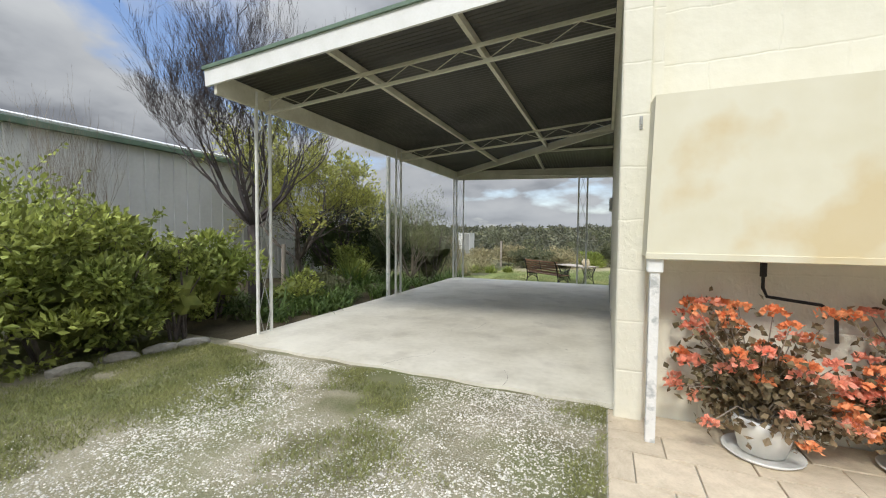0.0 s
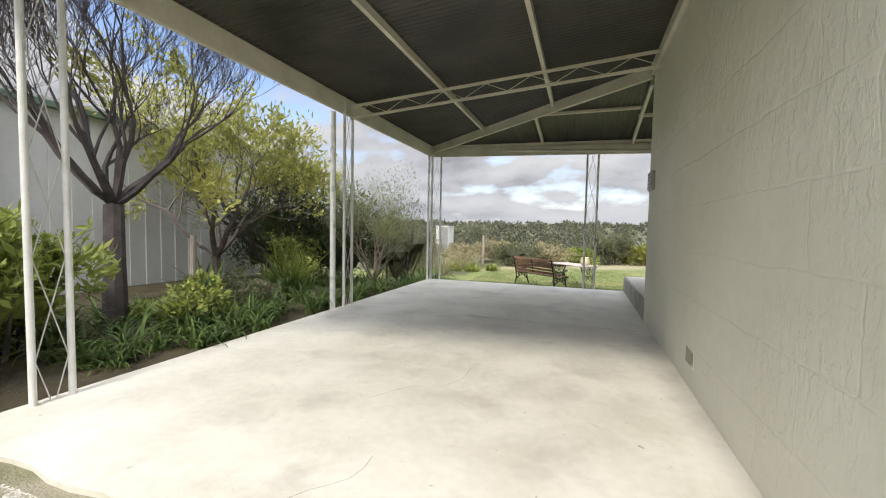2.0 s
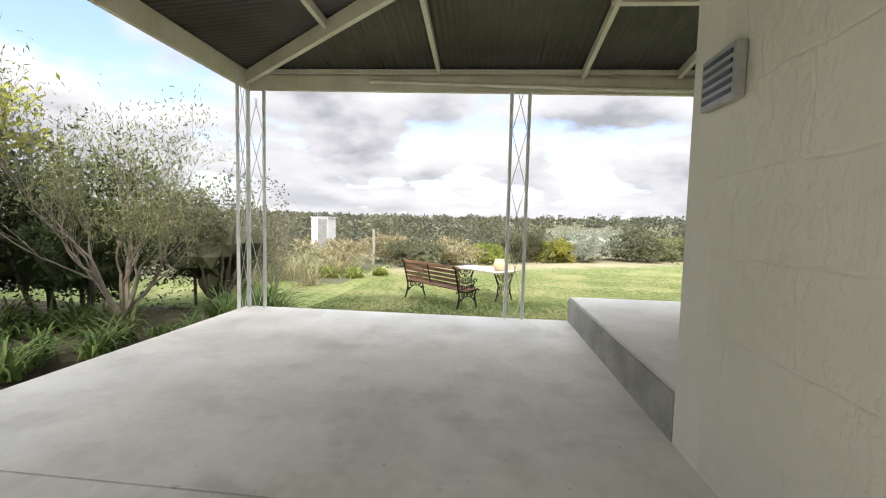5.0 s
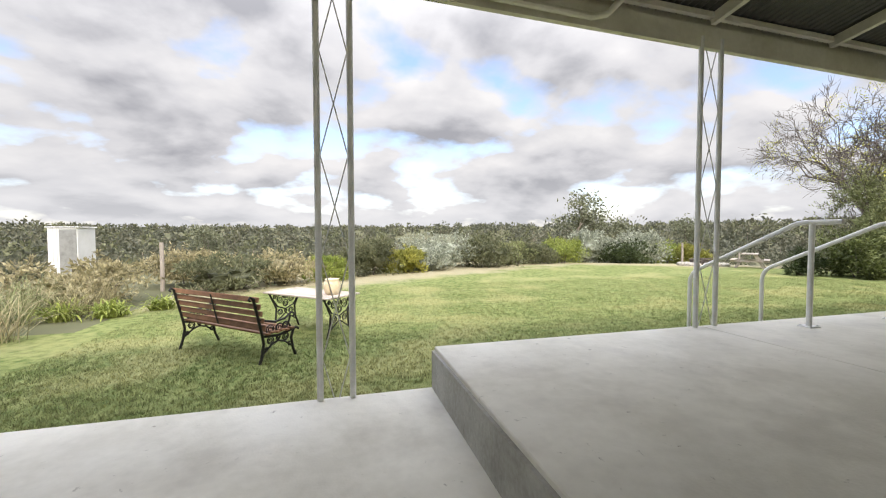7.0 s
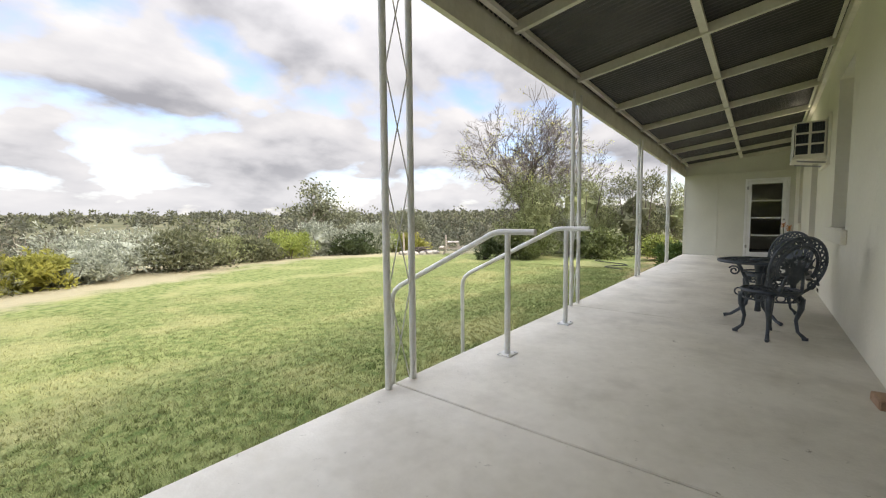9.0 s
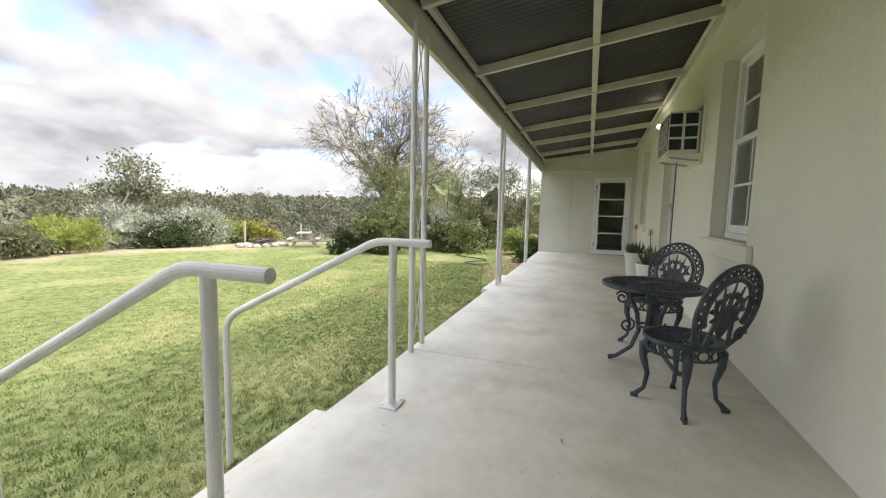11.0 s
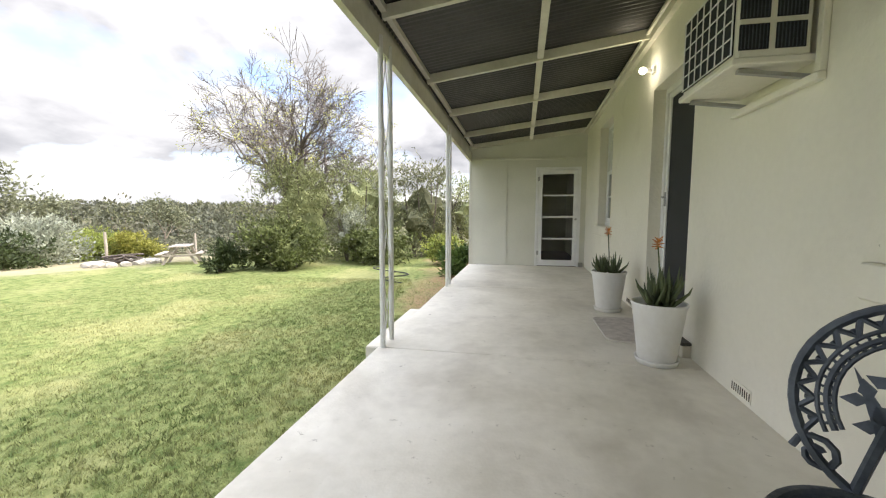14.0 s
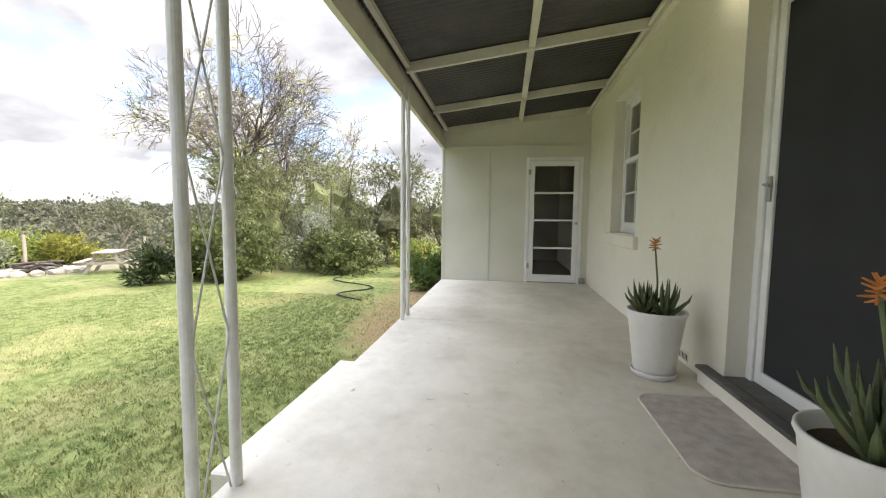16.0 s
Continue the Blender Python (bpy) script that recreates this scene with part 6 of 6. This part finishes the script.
sash_window("window_1", (WIN1[0] + 0.02, WY - 0.13, WIN1[2] + 0.01), WIN1[1] - WIN1[0] - 0.04, WIN1[3] - WIN1[2] - 0.02, "white timber sash window in a deep cream reveal")
sash_window("window_2", (WIN2[0] + 0.02, WY - 0.13, WIN2[2] + 0.01), WIN2[1] - WIN2[0] - 0.04, WIN2[3] - WIN2[2] - 0.02, "white timber sash window in a deep cream reveal")
for (a, b, z0, _z), e in ((WIN1, 0.16), (WIN2, 0.12)):
    bm = bmesh.new()
    box(bm, a - e, b + e, WY + 0.001, WY + 0.05, z0 - 0.15, z0 - 0.002, 0.008)
    box(bm, a + 0.001, b - 0.001, WY - 0.13, WY + 0.03, z0 - 0.02, z0 + 0.012, 0.004)
    ob = part("trim_window_sill", bm, RENDER_FLAT)
    tagged(ob, "thick cream masonry window sill", "sill", kind="structure")

# lace half curtain behind the lower sash
t = thing("half_curtain", (WIN1[0] + 0.1, WY - 0.24, WIN1[2] + 0.06), "sheer white half curtain behind the window", "curtain")
bm = bmesh.new()
prev = None
for k in range(41):
    x = 0.85 * k / 40
    y = 0.012 * math.sin(k * 1.3)
    row = [bm.verts.new((x, y, z)) for z in (0.0, 0.12)]
    if prev:
        bm.faces.new((prev[0], row[0], row[1], prev[1]))
    prev = row
part("cloth", bm, WHITE, t)


def screen_door():
    a, b, z0, z1 = DOOR1
    w = b - a
    t = thing("door_1", (a, WY - 0.15, z0), "white framed security screen door with dark mesh", "door", kind="structure")
    bm = bmesh.new()
    box(bm, 0.001, 0.06, -0.10, 0.03, 0, z1 - z0 - 0.002, 0.004); box(bm, w - 0.06, w - 0.001, -0.10, 0.03, 0, z1 - z0 - 0.002, 0.004); box(bm, 0.06, w - 0.06, -0.10, 0.03, z1 - z0 - 0.06, z1 - z0 - 0.002, 0.004)
    part("door_frame", bm, WHITE, t)
    H = z1 - z0 - 0.065
    bm = bmesh.new()
    box(bm, 0.065, 0.115, -0.02, 0.015, 0.01, H, 0.003); box(bm, w - 0.125, w - 0.065, -0.02, 0.015, 0.01, H, 0.003)
    box(bm, 0.115, w - 0.125, -0.02, 0.015, 0.01, 0.09, 0.003); box(bm, 0.115, w - 0.125, -0.02, 0.015, H - 0.05, H, 0.003)
    leaf = part("door_leaf", bm, WHITE, t)
    bm = bmesh.new(); box(bm, 0.114, w - 0.124, -0.006, 0.0, 0.089, H - 0.049); part("mesh_panel", bm, SCREEN, leaf, "dark woven fly screen")
    bm = bmesh.new()
    box(bm, w - 0.112, w - 0.078, 0.015, 0.03, 1.12, 1.27, 0.004); tube(bm, ((w - 0.095, 0.03, 1.22), (w - 0.095, 0.055, 1.22), (w - 0.16, 0.06, 1.21)), 0.009, 7)
    part("lock", bm, GALV, leaf, "metal lever lock")
    # dark inner door closes the room
    bm = bmesh.new(); box(bm, 0.06, w - 0.06, -0.10, -0.06, 0.0, H + 0.06); part("inner_door", bm, DARKWOOD, t)
    s = thing("trim_threshold", ((a + b) / 2, WY + 0.05, ZV), "raised threshold with dark slate tread", "threshold", kind="structure")
    bm = bmesh.new(); box(bm, -w / 2 - 0.20, w / 2 + 0.20, -0.049, 0.02, 0.0, 0.10, 0.006); part("riser", bm, RENDER_FLAT, s)
    bm = bmesh.new(); box(bm, -w / 2 - 0.21, w / 2 + 0.21, -0.049, 0.035, 0.101, 0.128, 0.008); box(bm, -w / 2 + 0.002, w / 2 - 0.002, -0.30, -0.049, 0.121, 0.128); part("tread", bm, SLATE, s)


screen_door()


def end_door():
    a, b, z0, z1 = DOORE
    t = thing("door_2", (ROOM, a, z0), "white glazed door with four panes", "door", kind="structure")
    w, h = b - a, z1 - z0
    bm = bmesh.new()
    box(bm, -0.02, 0.06, 0.001, 0.06, 0, h, 0.003); box(bm, -0.02, 0.06, w - 0.06, w - 0.001, 0, h, 0.003); box(bm, -0.02, 0.06, 0.06, w - 0.06, h - 0.055, h - 0.001, 0.003)
    part("door_frame", bm, WHITE, t)
    bm = bmesh.new()
    s, z_lo, z_hi = 0.15, 0.14, h - 0.15
    box(bm, -0.008, 0.03, 0.064, s, 0.01, h - 0.06, 0.003); box(bm, -0.008, 0.03, w - s, w - 0.064, 0.01, h - 0.06, 0.003)
    box(bm, -0.008, 0.03, s, w - s, 0.01, z_lo, 0.003); box(bm, -0.008, 0.03, s, w - s, z_hi, h - 0.06, 0.003)
    leaf = part("door_leaf", bm, WHITE, t)
    for f in (0.25, 0.505, 0.755):
        bm = bmesh.new(); z = z_lo + (z_hi - z_lo) * f
        box(bm, -0.004, 0.026, s - 0.001, w - s + 0.001, z - 0.016, z + 0.016, 0.002); part("rail", bm, WHITE, leaf)
    for k in range(4):
        bm = bmesh.new()
        za, zb = z_lo + (z_hi - z_lo) * (0, 0.25, 0.505, 0.755)[k] + 0.014, z_lo + (z_hi - z_lo) * (0.25, 0.505, 0.755, 1)[k] - 0.014
        if k == 0: za -= 0.014
        if k == 3: zb += 0.014
        box(bm, 0.01, 0.014, s - 0.003, w - s + 0.003, za, zb)
        g = part("pane", bm, GLASS, leaf); g.visible_shadow = False
    for z in (0.25, h - 0.3):
        bm = bmesh.new(); box(bm, -0.03, -0.008, w - 0.085, w - 0.04, z, z + 0.09, 0.003); part("hinge", bm, GALV, leaf)
    bm = bmesh.new(); tube(bm, ((-0.008, 0.10, 1.05), (-0.05, 0.10, 1.05), (-0.055, 0.10, 1.05)), (0.01, 0.011, 0.025), 10); part("knob", bm, GALV, leaf)
    u = thing("door_stop_block", (ROOM - 0.05, a - 0.03, ZV), "small grey block at the foot of the door frame", "block")
    bm = bmesh.new(); box(bm, -0.03, 0.04, -0.04, 0.05, 0, 0.10, 0.008); part("block", bm, CONCRETE_EDGE, u)


end_door()


def air_conditioner():
    x0, x1, y0, y1, z0, z1 = 8.46, 9.12, WY + 0.012, WY + 0.37, 2.20, 2.70
    t = thing("air_conditioner", (x0, y0, z0), "old cream window air conditioner with black grilles", "air conditioner")
    w, d, h = x1 - x0, y1 - y0, z1 - z0
    bm = bmesh.new()
    box(bm, 0.0, w, 0.02, d - 0.02, 0.03, h, 0.012)
    part("body", bm, RENDER_FLAT, t)
    bm = bmesh.new(); box(bm, -0.015, w + 0.015, 0.0, d, 0.0, 0.035, 0.006); part("base_tray", bm, RENDER_FLAT, t)
    # outer face grille of fine wire
    bm = bmesh.new(); box(bm, 0.03, w - 0.03, d - 0.0195, d - 0.012, 0.06, h - 0.03); g = part("coil", bm, SCREEN, t)
    for k in range(8):
        bm = bmesh.new(); x = 0.03 + (w - 0.06) * k / 7; tube(bm, ((x, d - 0.008, 0.06), (x, d - 0.008, h - 0.03)), 0.004, 5); part("wire", bm, WHITE, t)
    for k in range(6):
        bm = bmesh.new(); z = 0.06 + (h - 0.09) * k / 5; tube(bm, ((0.03, d - 0.004, z), (w - 0.03, d - 0.004, z)), 0.004, 5); part("wire", bm, WHITE, t)
    for i in range(2):
        for j in range(3):
            bm = bmesh.new()
            y0_, z0_ = 0.05 + i * 0.155, 0.07 + j * 0.145
            box(bm, -0.006, 0.004, y0_, y0_ + 0.125, z0_, z0_ + 0.118); v = part("vent", bm, SCREEN, t, "black louvred side vent")
            for q in range(8):
                bm = bmesh.new(); y = y0_ + 0.008 + q * 0.0155
                box(bm, -0.010, -0.0062, y, y + 0.004, z0_ + 0.004, z0_ + 0.114); part("louvre", bm, IRON, v)
    # frame of timber battens on the wall
    bm = bmesh.new(); box(bm, -0.06, -0.02, -0.011, 0.02, -0.06, h + 0.04, 0.004); part("batten", bm, RENDER_FLAT, t)
    bm = bmesh.new(); box(bm, -0.06, w + 0.06, -0.011, 0.03, -0.10, -0.062, 0.004); part("batten", bm, RENDER_FLAT, t)
    bm = bmesh.new(); box(bm, -0.06, w + 0.06, -0.011, 0.02, h + 0.04, h + 0.08, 0.004); part("batten", bm, RENDER_FLAT, t)
    for x in (0.05, w - 0.05):
        bm = bmesh.new(); prism(bm, (x, 0.0, -0.055), (x, d - 0.05, -0.012), 0.03, 0.02); part("bracket", bm, GALV, t)


air_conditioner()

t = thing("wall_lamp", (10.95, WY + 0.002, 3.01), "bare lit bulb on a white wall batten", "lamp")
bm = bmesh.new(); box(bm, -0.04, 0.04, 0, 0.03, -0.04, 0.04, 0.006); tube(bm, ((0, 0.03, 0), (0, 0.09, 0.0)), 0.022, 10); part("holder", bm, WHITE, t)
bm = bmesh.new(); bmesh.ops.create_uvsphere(bm, u_segments=14, v_segments=9, radius=0.036); bmesh.ops.translate(bm, verts=bm.verts, vec=(0, 0.12, 0)); part("bulb", bm, BULB, t, "glowing bulb")


def wall_vent(name, m, w, h, n, label):
    t = new(name); t.matrix_basis = m
    tagged(t, label, "vent", "wall vents")
    bm = bmesh.new(); box(bm, 0, w, 0.0, 0.006, 0, h, 0.002); part("plate", bm, RENDER_FLAT, t)
    for k in range(n):
        bm = bmesh.new(); x = 0.012 + (w - 0.024) * k / (n - 1)
        box(bm, x - 0.004, x + 0.004, 0.0055, 0.008, 0.02, h - 0.02); part("slot", bm, SOIL, t)


wall_vent("wall_vent", pose(WX - 0.001, 5.98, 0.18, 0, 0, 90), 0.24, 0.17, 8, "cream slotted air vent low on the wall")
for vx in (8.80, 11.45):
    wall_vent("wall_vent", pose(vx, WY + 0.001, ZV + 0.02), 0.22, 0.09, 9, "small cream air brick at floor level")
t = thing("meter_box", (WX - 0.002, 8.47, 1.90), "small grey electrical box on the wall", "electrical box", rz=90)
bm = bmesh.new(); box(bm, -0.15, 0.15, 0, 0.05, 0, 0.26, 0.008); part("case", bm, GALV, t)
for k in range(5):
    bm = bmesh.new(); box(bm, -0.12, 0.12, 0.05, 0.056, 0.03 + k * 0.045, 0.05 + k * 0.045); part("louvre", bm, IRON, t)


# ---- hood, pots and paving at the near corner ----
t = thing("fireplace_hood", (0.53, 2.82, 1.29), "large stained cream sheet hood on timber posts", "hood")
bm = bmesh.new()
pr = ((0.0, 0.0), (0.02, 1.10), (0.52, 1.18), (0.52, 0.0))
vs = [[bm.verts.new((x + (0.03 * z if s == 0 else 0), y, z)) for y, z in pr] for s, x in ((0, 0.0), (1, 2.6))]
bm.faces.new(vs[0]); bm.faces.new(vs[1][::-1])
for k in range(4):
    bm.faces.new((vs[0][k], vs[1][k], vs[1][(k + 1) % 4], vs[0][(k + 1) % 4]))
bmesh.ops.recalc_face_normals(bm, faces=bm.faces)
part("sheet", bm, HOOD, t)
bm = bmesh.new(); box(bm, -0.005, 2.6, -0.012, 0.002, -0.014, 0.03, 0.003); part("lip", bm, HOOD, t)
for x in (0.59, 1.95):
    u = thing("hood_post", (x, 2.88, -0.02), "white timber post with flaking paint under the hood", "post", "hood posts")
    bm = bmesh.new(); box(bm, -0.032, 0.032, -0.032, 0.032, 0, 1.22, 0.004); part("shaft", bm, PEELING, u)
    bm = bmesh.new(); box(bm, -0.05, 0.05, -0.045, 0.045, 1.20, 1.305, 0.008); part("cap", bm, WHITE, u)
t = thing("water_pipe", (1.32, 3.26, 0.85), "rusty bent tap pipe below the hood", "pipe")
bm = bmesh.new(); tube(bm, ((0, 0, 0.42), (0, 0, 0.22), (0.02, -0.02, 0.16), (0.12, -0.06, 0.15), (0.30, -0.08, 0.13), (0.38, -0.08, 0.05), (0.39, -0.08, -0.12)), 0.012, 8); part("pipe", bm, BLACK_IRON, t)
bm = bmesh.new(); tube(bm, ((0, 0, 0.40), (0, 0, 0.30)), 0.022, 8); part("collar", bm, BLACK_IRON, t)
t = thing("wall_hook", (WX + 0.13, 3.198, 2.30), "small galvanised hook on the pilaster", "hook")
bm = bmesh.new(); box(bm, -0.012, 0.012, -0.006, 0, -0.05, 0.05, 0.002); tube(bm, ((0, -0.005, 0.03), (0, -0.035, 0.03), (0, -0.04, -0.02), (0, -0.02, -0.03)), 0.005, 6); part("hook", bm, GALV, t)


def geranium_pot(x, y, seed, spread_, n, label):
    rng = np.random.default_rng(seed)
    t = thing("flower_pot", (x, y, -0.02), "grey-white glazed pot on a saucer", "pot", "geranium pots")
    bm = bmesh.new()
    lathe(bm, [(0, 0.03), (0.13, 0.03), (0.17, 0.20), (0.185, 0.27), (0.175, 0.27), (0.16, 0.24), (0, 0.24)], 30); part("pot", bm, POT, t, smooth=True)
    bm = bmesh.new()
    lathe(bm, [(0, 0), (0.19, 0), (0.23, 0.03), (0.22, 0.035), (0.19, 0.014), (0, 0.014)], 30); part("saucer", bm, POT, t, smooth=True)
    u = thing("geranium", (x, y, 0.22), label, "plant", "geraniums")
    s, heads, tips = Soup(), [], []
    for k in range(30):
        a = rng.uniform(0, 2 * math.pi)
        L = rng.uniform(0.3, 0.75)
        p0 = Vector((rng.normal(0, 0.04), rng.normal(0, 0.04), -0.02))
        p2 = Vector((math.cos(a) * spread_ * rng.uniform(0.25, 1.0), math.sin(a) * spread_ * 0.55 * rng.uniform(0.3, 1), L))
        p1 = p0 * 0.5 + p2 * 0.5 + Vector((0, 0, 0.06))
        s.tube([p0, p1, p2], [0.007, 0.005, 0.003], 4); heads.append(p2); tips.append(p1)
    for k in range(26):
        a = rng.uniform(0, 2 * math.pi)
        p2 = Vector((math.cos(a) * spread_ * rng.uniform(0.6, 1.05), math.sin(a) * spread_ * 0.6, rng.uniform(-0.02, 0.35)))
        s.tube([Vector((0, 0, 0)), p2 * 0.5 + Vector((0, 0, 0.1)), p2], [0.006, 0.005, 0.003], 4); heads.append(p2); tips.append(p2 * 0.6)
    s.make("stem", TWIG, u)
    c = Soup()
    P = np.array([tuple(p) for p in tips + heads])
    idx = rng.integers(0, len(P), n)
    q = P[idx] * rng.uniform(0.55, 1.0, (n, 1)) + rng.normal(0, 0.05, (n, 3))
    c.leaves(q, rng.normal(0, 1, (n, 3)), 0.055, 0.05, rng, spread=0.6)
    c.make("foliage", LEAF_RUST, u, "rusty brown-green rounded leaves")
    for k, h in enumerate(heads):
        f = Soup()
        m = 34
        d = rng.normal(0, 1, (m, 3)); d[:, 2] = np.abs(d[:, 2]); d /= np.linalg.norm(d, axis=1)[:, None]
        f.leaves(np.array(tuple(h)) + d * np.array((0.048, 0.048, 0.020)) * rng.uniform(0.6, 1.25), d, 0.040, 0.042, rng, spread=0.6)
        f.make("flower_head", FLOWER_O if rng.uniform() < 0.6 else FLOWER_P, u)


geranium_pot(1.27, 2.99, 5, 0.62, 1900, "leggy geranium with orange flower heads and rusty leaves")
geranium_pot(2.12, 3.05, 6, 0.45, 1700, "geranium with coral flower heads against the wall")


def paving():
    base = thing("pavement", (0, 0, 0), "worn sandstone paving beside the house", "pavement", kind="structure")
    bm = bmesh.new(); box(bm, 0.31, 5.4, -2.5, 3.34, -0.10, -0.034); part("bedding", bm, CONCRETE_EDGE, base)
    rng = random.Random(6)
    meshes = []
    for k in range(5):
        bm = bmesh.new()
        vs = box(bm, -0.5, 0.5, -0.5, 0.5, -0.05, -0.018, 0.008)
        for v in bm.verts:
            v.co.z += 0.006 * noise.noise(Vector((v.co.x * 3, v.co.y * 3, k)))
        meshes.append(mesh_from("paver", bm, PAVER))
    row, y = 0, 3.33
    while y > 0.2:
        h = 0.30 if row % 2 else 0.36
        x = 0.31 - (0.0 if row % 2 else 0.2)
        while x < 3.2:
            w = rng.choice((0.42, 0.36, 0.5))
            xa, xb = max(0.315, x), x + w
            if xb - xa > 0.06:
                ob = new("paver", meshes[rng.randrange(5)])
                ob.parent = base
                ob.matrix_basis = pose((xa + xb) / 2, y - h / 2, rng.uniform(-0.004, 0.004), rng.uniform(-0.5, 0.5), rng.uniform(-0.5, 0.5), 0) @ Matrix.Diagonal((xb - xa - 0.006, h - 0.006, 1, 1))
            x += w
        y -= h
        row += 1


paving()


def drive_gravel():
    """Pale stones and tufts of grass on the drive."""
    rng = np.random.default_rng(12)
    n = 120000
    x, y = rng.uniform(-5.2, 0.3, n), 3.36 - rng.uniform(0, 1, n) ** 1.2 * 4.2
    f = np.array([noise.noise(Vector((a * 0.9, b * 0.9, 5))) + 0.5 * noise.noise(Vector((a * 3, b * 3, 2))) for a, b in zip(x, y)])
    # two bare wheel tracks, grass between and beside them
    track = np.exp(-((x + 0.65) / 0.85) ** 2) + np.exp(-((x + 2.6 + 0.25 * (y - 2)) / 0.6) ** 2)
    keep = (f * 0.7 + track * 0.95 - 0.30 > rng.uniform(-0.3, 0.6, n))
    # stones
    gx, gy = x[keep], y[keep]
    m = len(gx)
    z = np.array([ground_height(a, b) for a, b in zip(gx, gy)])
    r = 0.003 + 0.008 * rng.uniform(0, 1, m) ** 2.0
    unit = np.array([(1, 0, 0), (0, 1, 0), (-1, 0, 0), (0, -1, 0), (0.1, 0.1, 0.9), (0, 0, -0.5)], float)
    faces = np.array([(0, 1, 4), (1, 2, 4), (2, 3, 4), (3, 0, 4)])
    a = rng.uniform(0, 6.28, m)
    jit = unit[None, :5] * rng.uniform(0.6, 1.35, (m, 5, 1))
    ca, sa = np.cos(a)[:, None], np.sin(a)[:, None]
    vx = (jit[:, :, 0] * ca - jit[:, :, 1] * sa) * r[:, None] + gx[:, None]
    vy = (jit[:, :, 0] * sa + jit[:, :, 1] * ca) * r[:, None] + gy[:, None]
    vz = jit[:, :, 2] * r[:, None] * 0.8 + z[:, None] + 0.001
    me = bpy.data.meshes.new("gravel")
    me.from_pydata(np.stack((vx, vy, vz), 2).reshape(-1, 3).tolist(), [], (faces[None] + 5 * np.arange(m)[:, None, None]).reshape(-1, 3).tolist())
    me.materials.append(PEBBLE)
    tagged(new("gravel", me), "loose white gravel on the drive", "gravel", kind="stuff")
    # grass
    k = 230000
    x, y = rng.uniform(-5.3, 0.3, k), 3.34 - rng.uniform(0, 1, k) ** 1.2 * 4.4
    track = np.exp(-((x + 0.65) / 0.85) ** 2) + np.exp(-((x + 2.6 + 0.25 * (y - 2)) / 0.6) ** 2)
    f = np.array([noise.noise(Vector((a * 1.3, b * 1.3, 9))) + 0.6 * noise.noise(Vector((a * 4, b * 4, 7))) for a, b in zip(x, y)])
    keep = f - track * 0.75 + 0.25 + 0.35 * np.clip(-2.2 - x, 0, 1) > rng.uniform(-0.1, 0.5, k)
    x, y = x[keep], y[keep]
    k = len(x)
    z = np.array([ground_height(a, b) for a, b in zip(x, y)])
    h, w, a = rng.uniform(0.014, 0.045, k), rng.uniform(0.002, 0.004, k), rng.uniform(0, 6.28, k)
    tl = rng.normal(0, 0.7, (k, 2)) * h[:, None]
    p = np.stack((np.stack((x - np.cos(a) * w, y - np.sin(a) * w, z), 1), np.stack((x + np.cos(a) * w, y + np.sin(a) * w, z), 1), np.stack((x + tl[:, 0], y + tl[:, 1], z + h), 1)), 1)
    me = bpy.data.meshes.new("drive_grass")
    me.from_pydata(p.reshape(-1, 3).tolist(), [], np.arange(3 * k).reshape(-1, 3).tolist())
    me.materials.append(DRIVE_GRASS)
    tagged(new("drive_grass", me), "sparse worn grass through the gravel", "grass", kind="stuff")


DRIVE_GRASS = material("drive_grass", (0.30, 0.30, 0.12), 0.8, dark=(0.18, 0.20, 0.07), scale=2, fine=9, bump=0, spec=0.2, island=0.35, transl=0.2)
drive_gravel()

t = thing("door_brick", (4.52, WY + 0.06, ZV), "worn tan brick lying against the wall", "brick", rz=4)
bm = bmesh.new(); box(bm, -0.085, 0.085, -0.045, 0.045, 0, 0.06, 0.008); part("brick_body", bm, material("tan_brick", (0.42, 0.28, 0.18), 0.85, dark=(0.3, 0.19, 0.12), scale=12, fine=60, bump=0.4), t)
t = thing("roof_pipe", (1.2, 11.72, 3.02), "cream pipe clipped under the front beam", "pipe")
bm = bmesh.new(); tube(bm, ((-3.6, 0, 0.16), (-0.4, 0, 0.02), (0.5, 0, -0.01), (0.62, -0.02, 0.02), (0.72, -0.06, 0.12), (0.78, -0.1, 0.26)), 0.028, 10); part("pipe", bm, BEAM, t)
t = thing("garden_hose", (17.6, 13.9, G(17.6, 13.9) + 0.03), "dark garden hose lying on bare ground by the shrubs", "hose")
bm = bmesh.new()
tube(bm, [(-0.9 + 0.26 * k, 0.55 * math.sin(k * 0.75) + 0.13 * k, 0.004 * math.sin(k * 1.9)) for k in range(13)], 0.018, 6)
part("hose", bm, SCREEN, t)
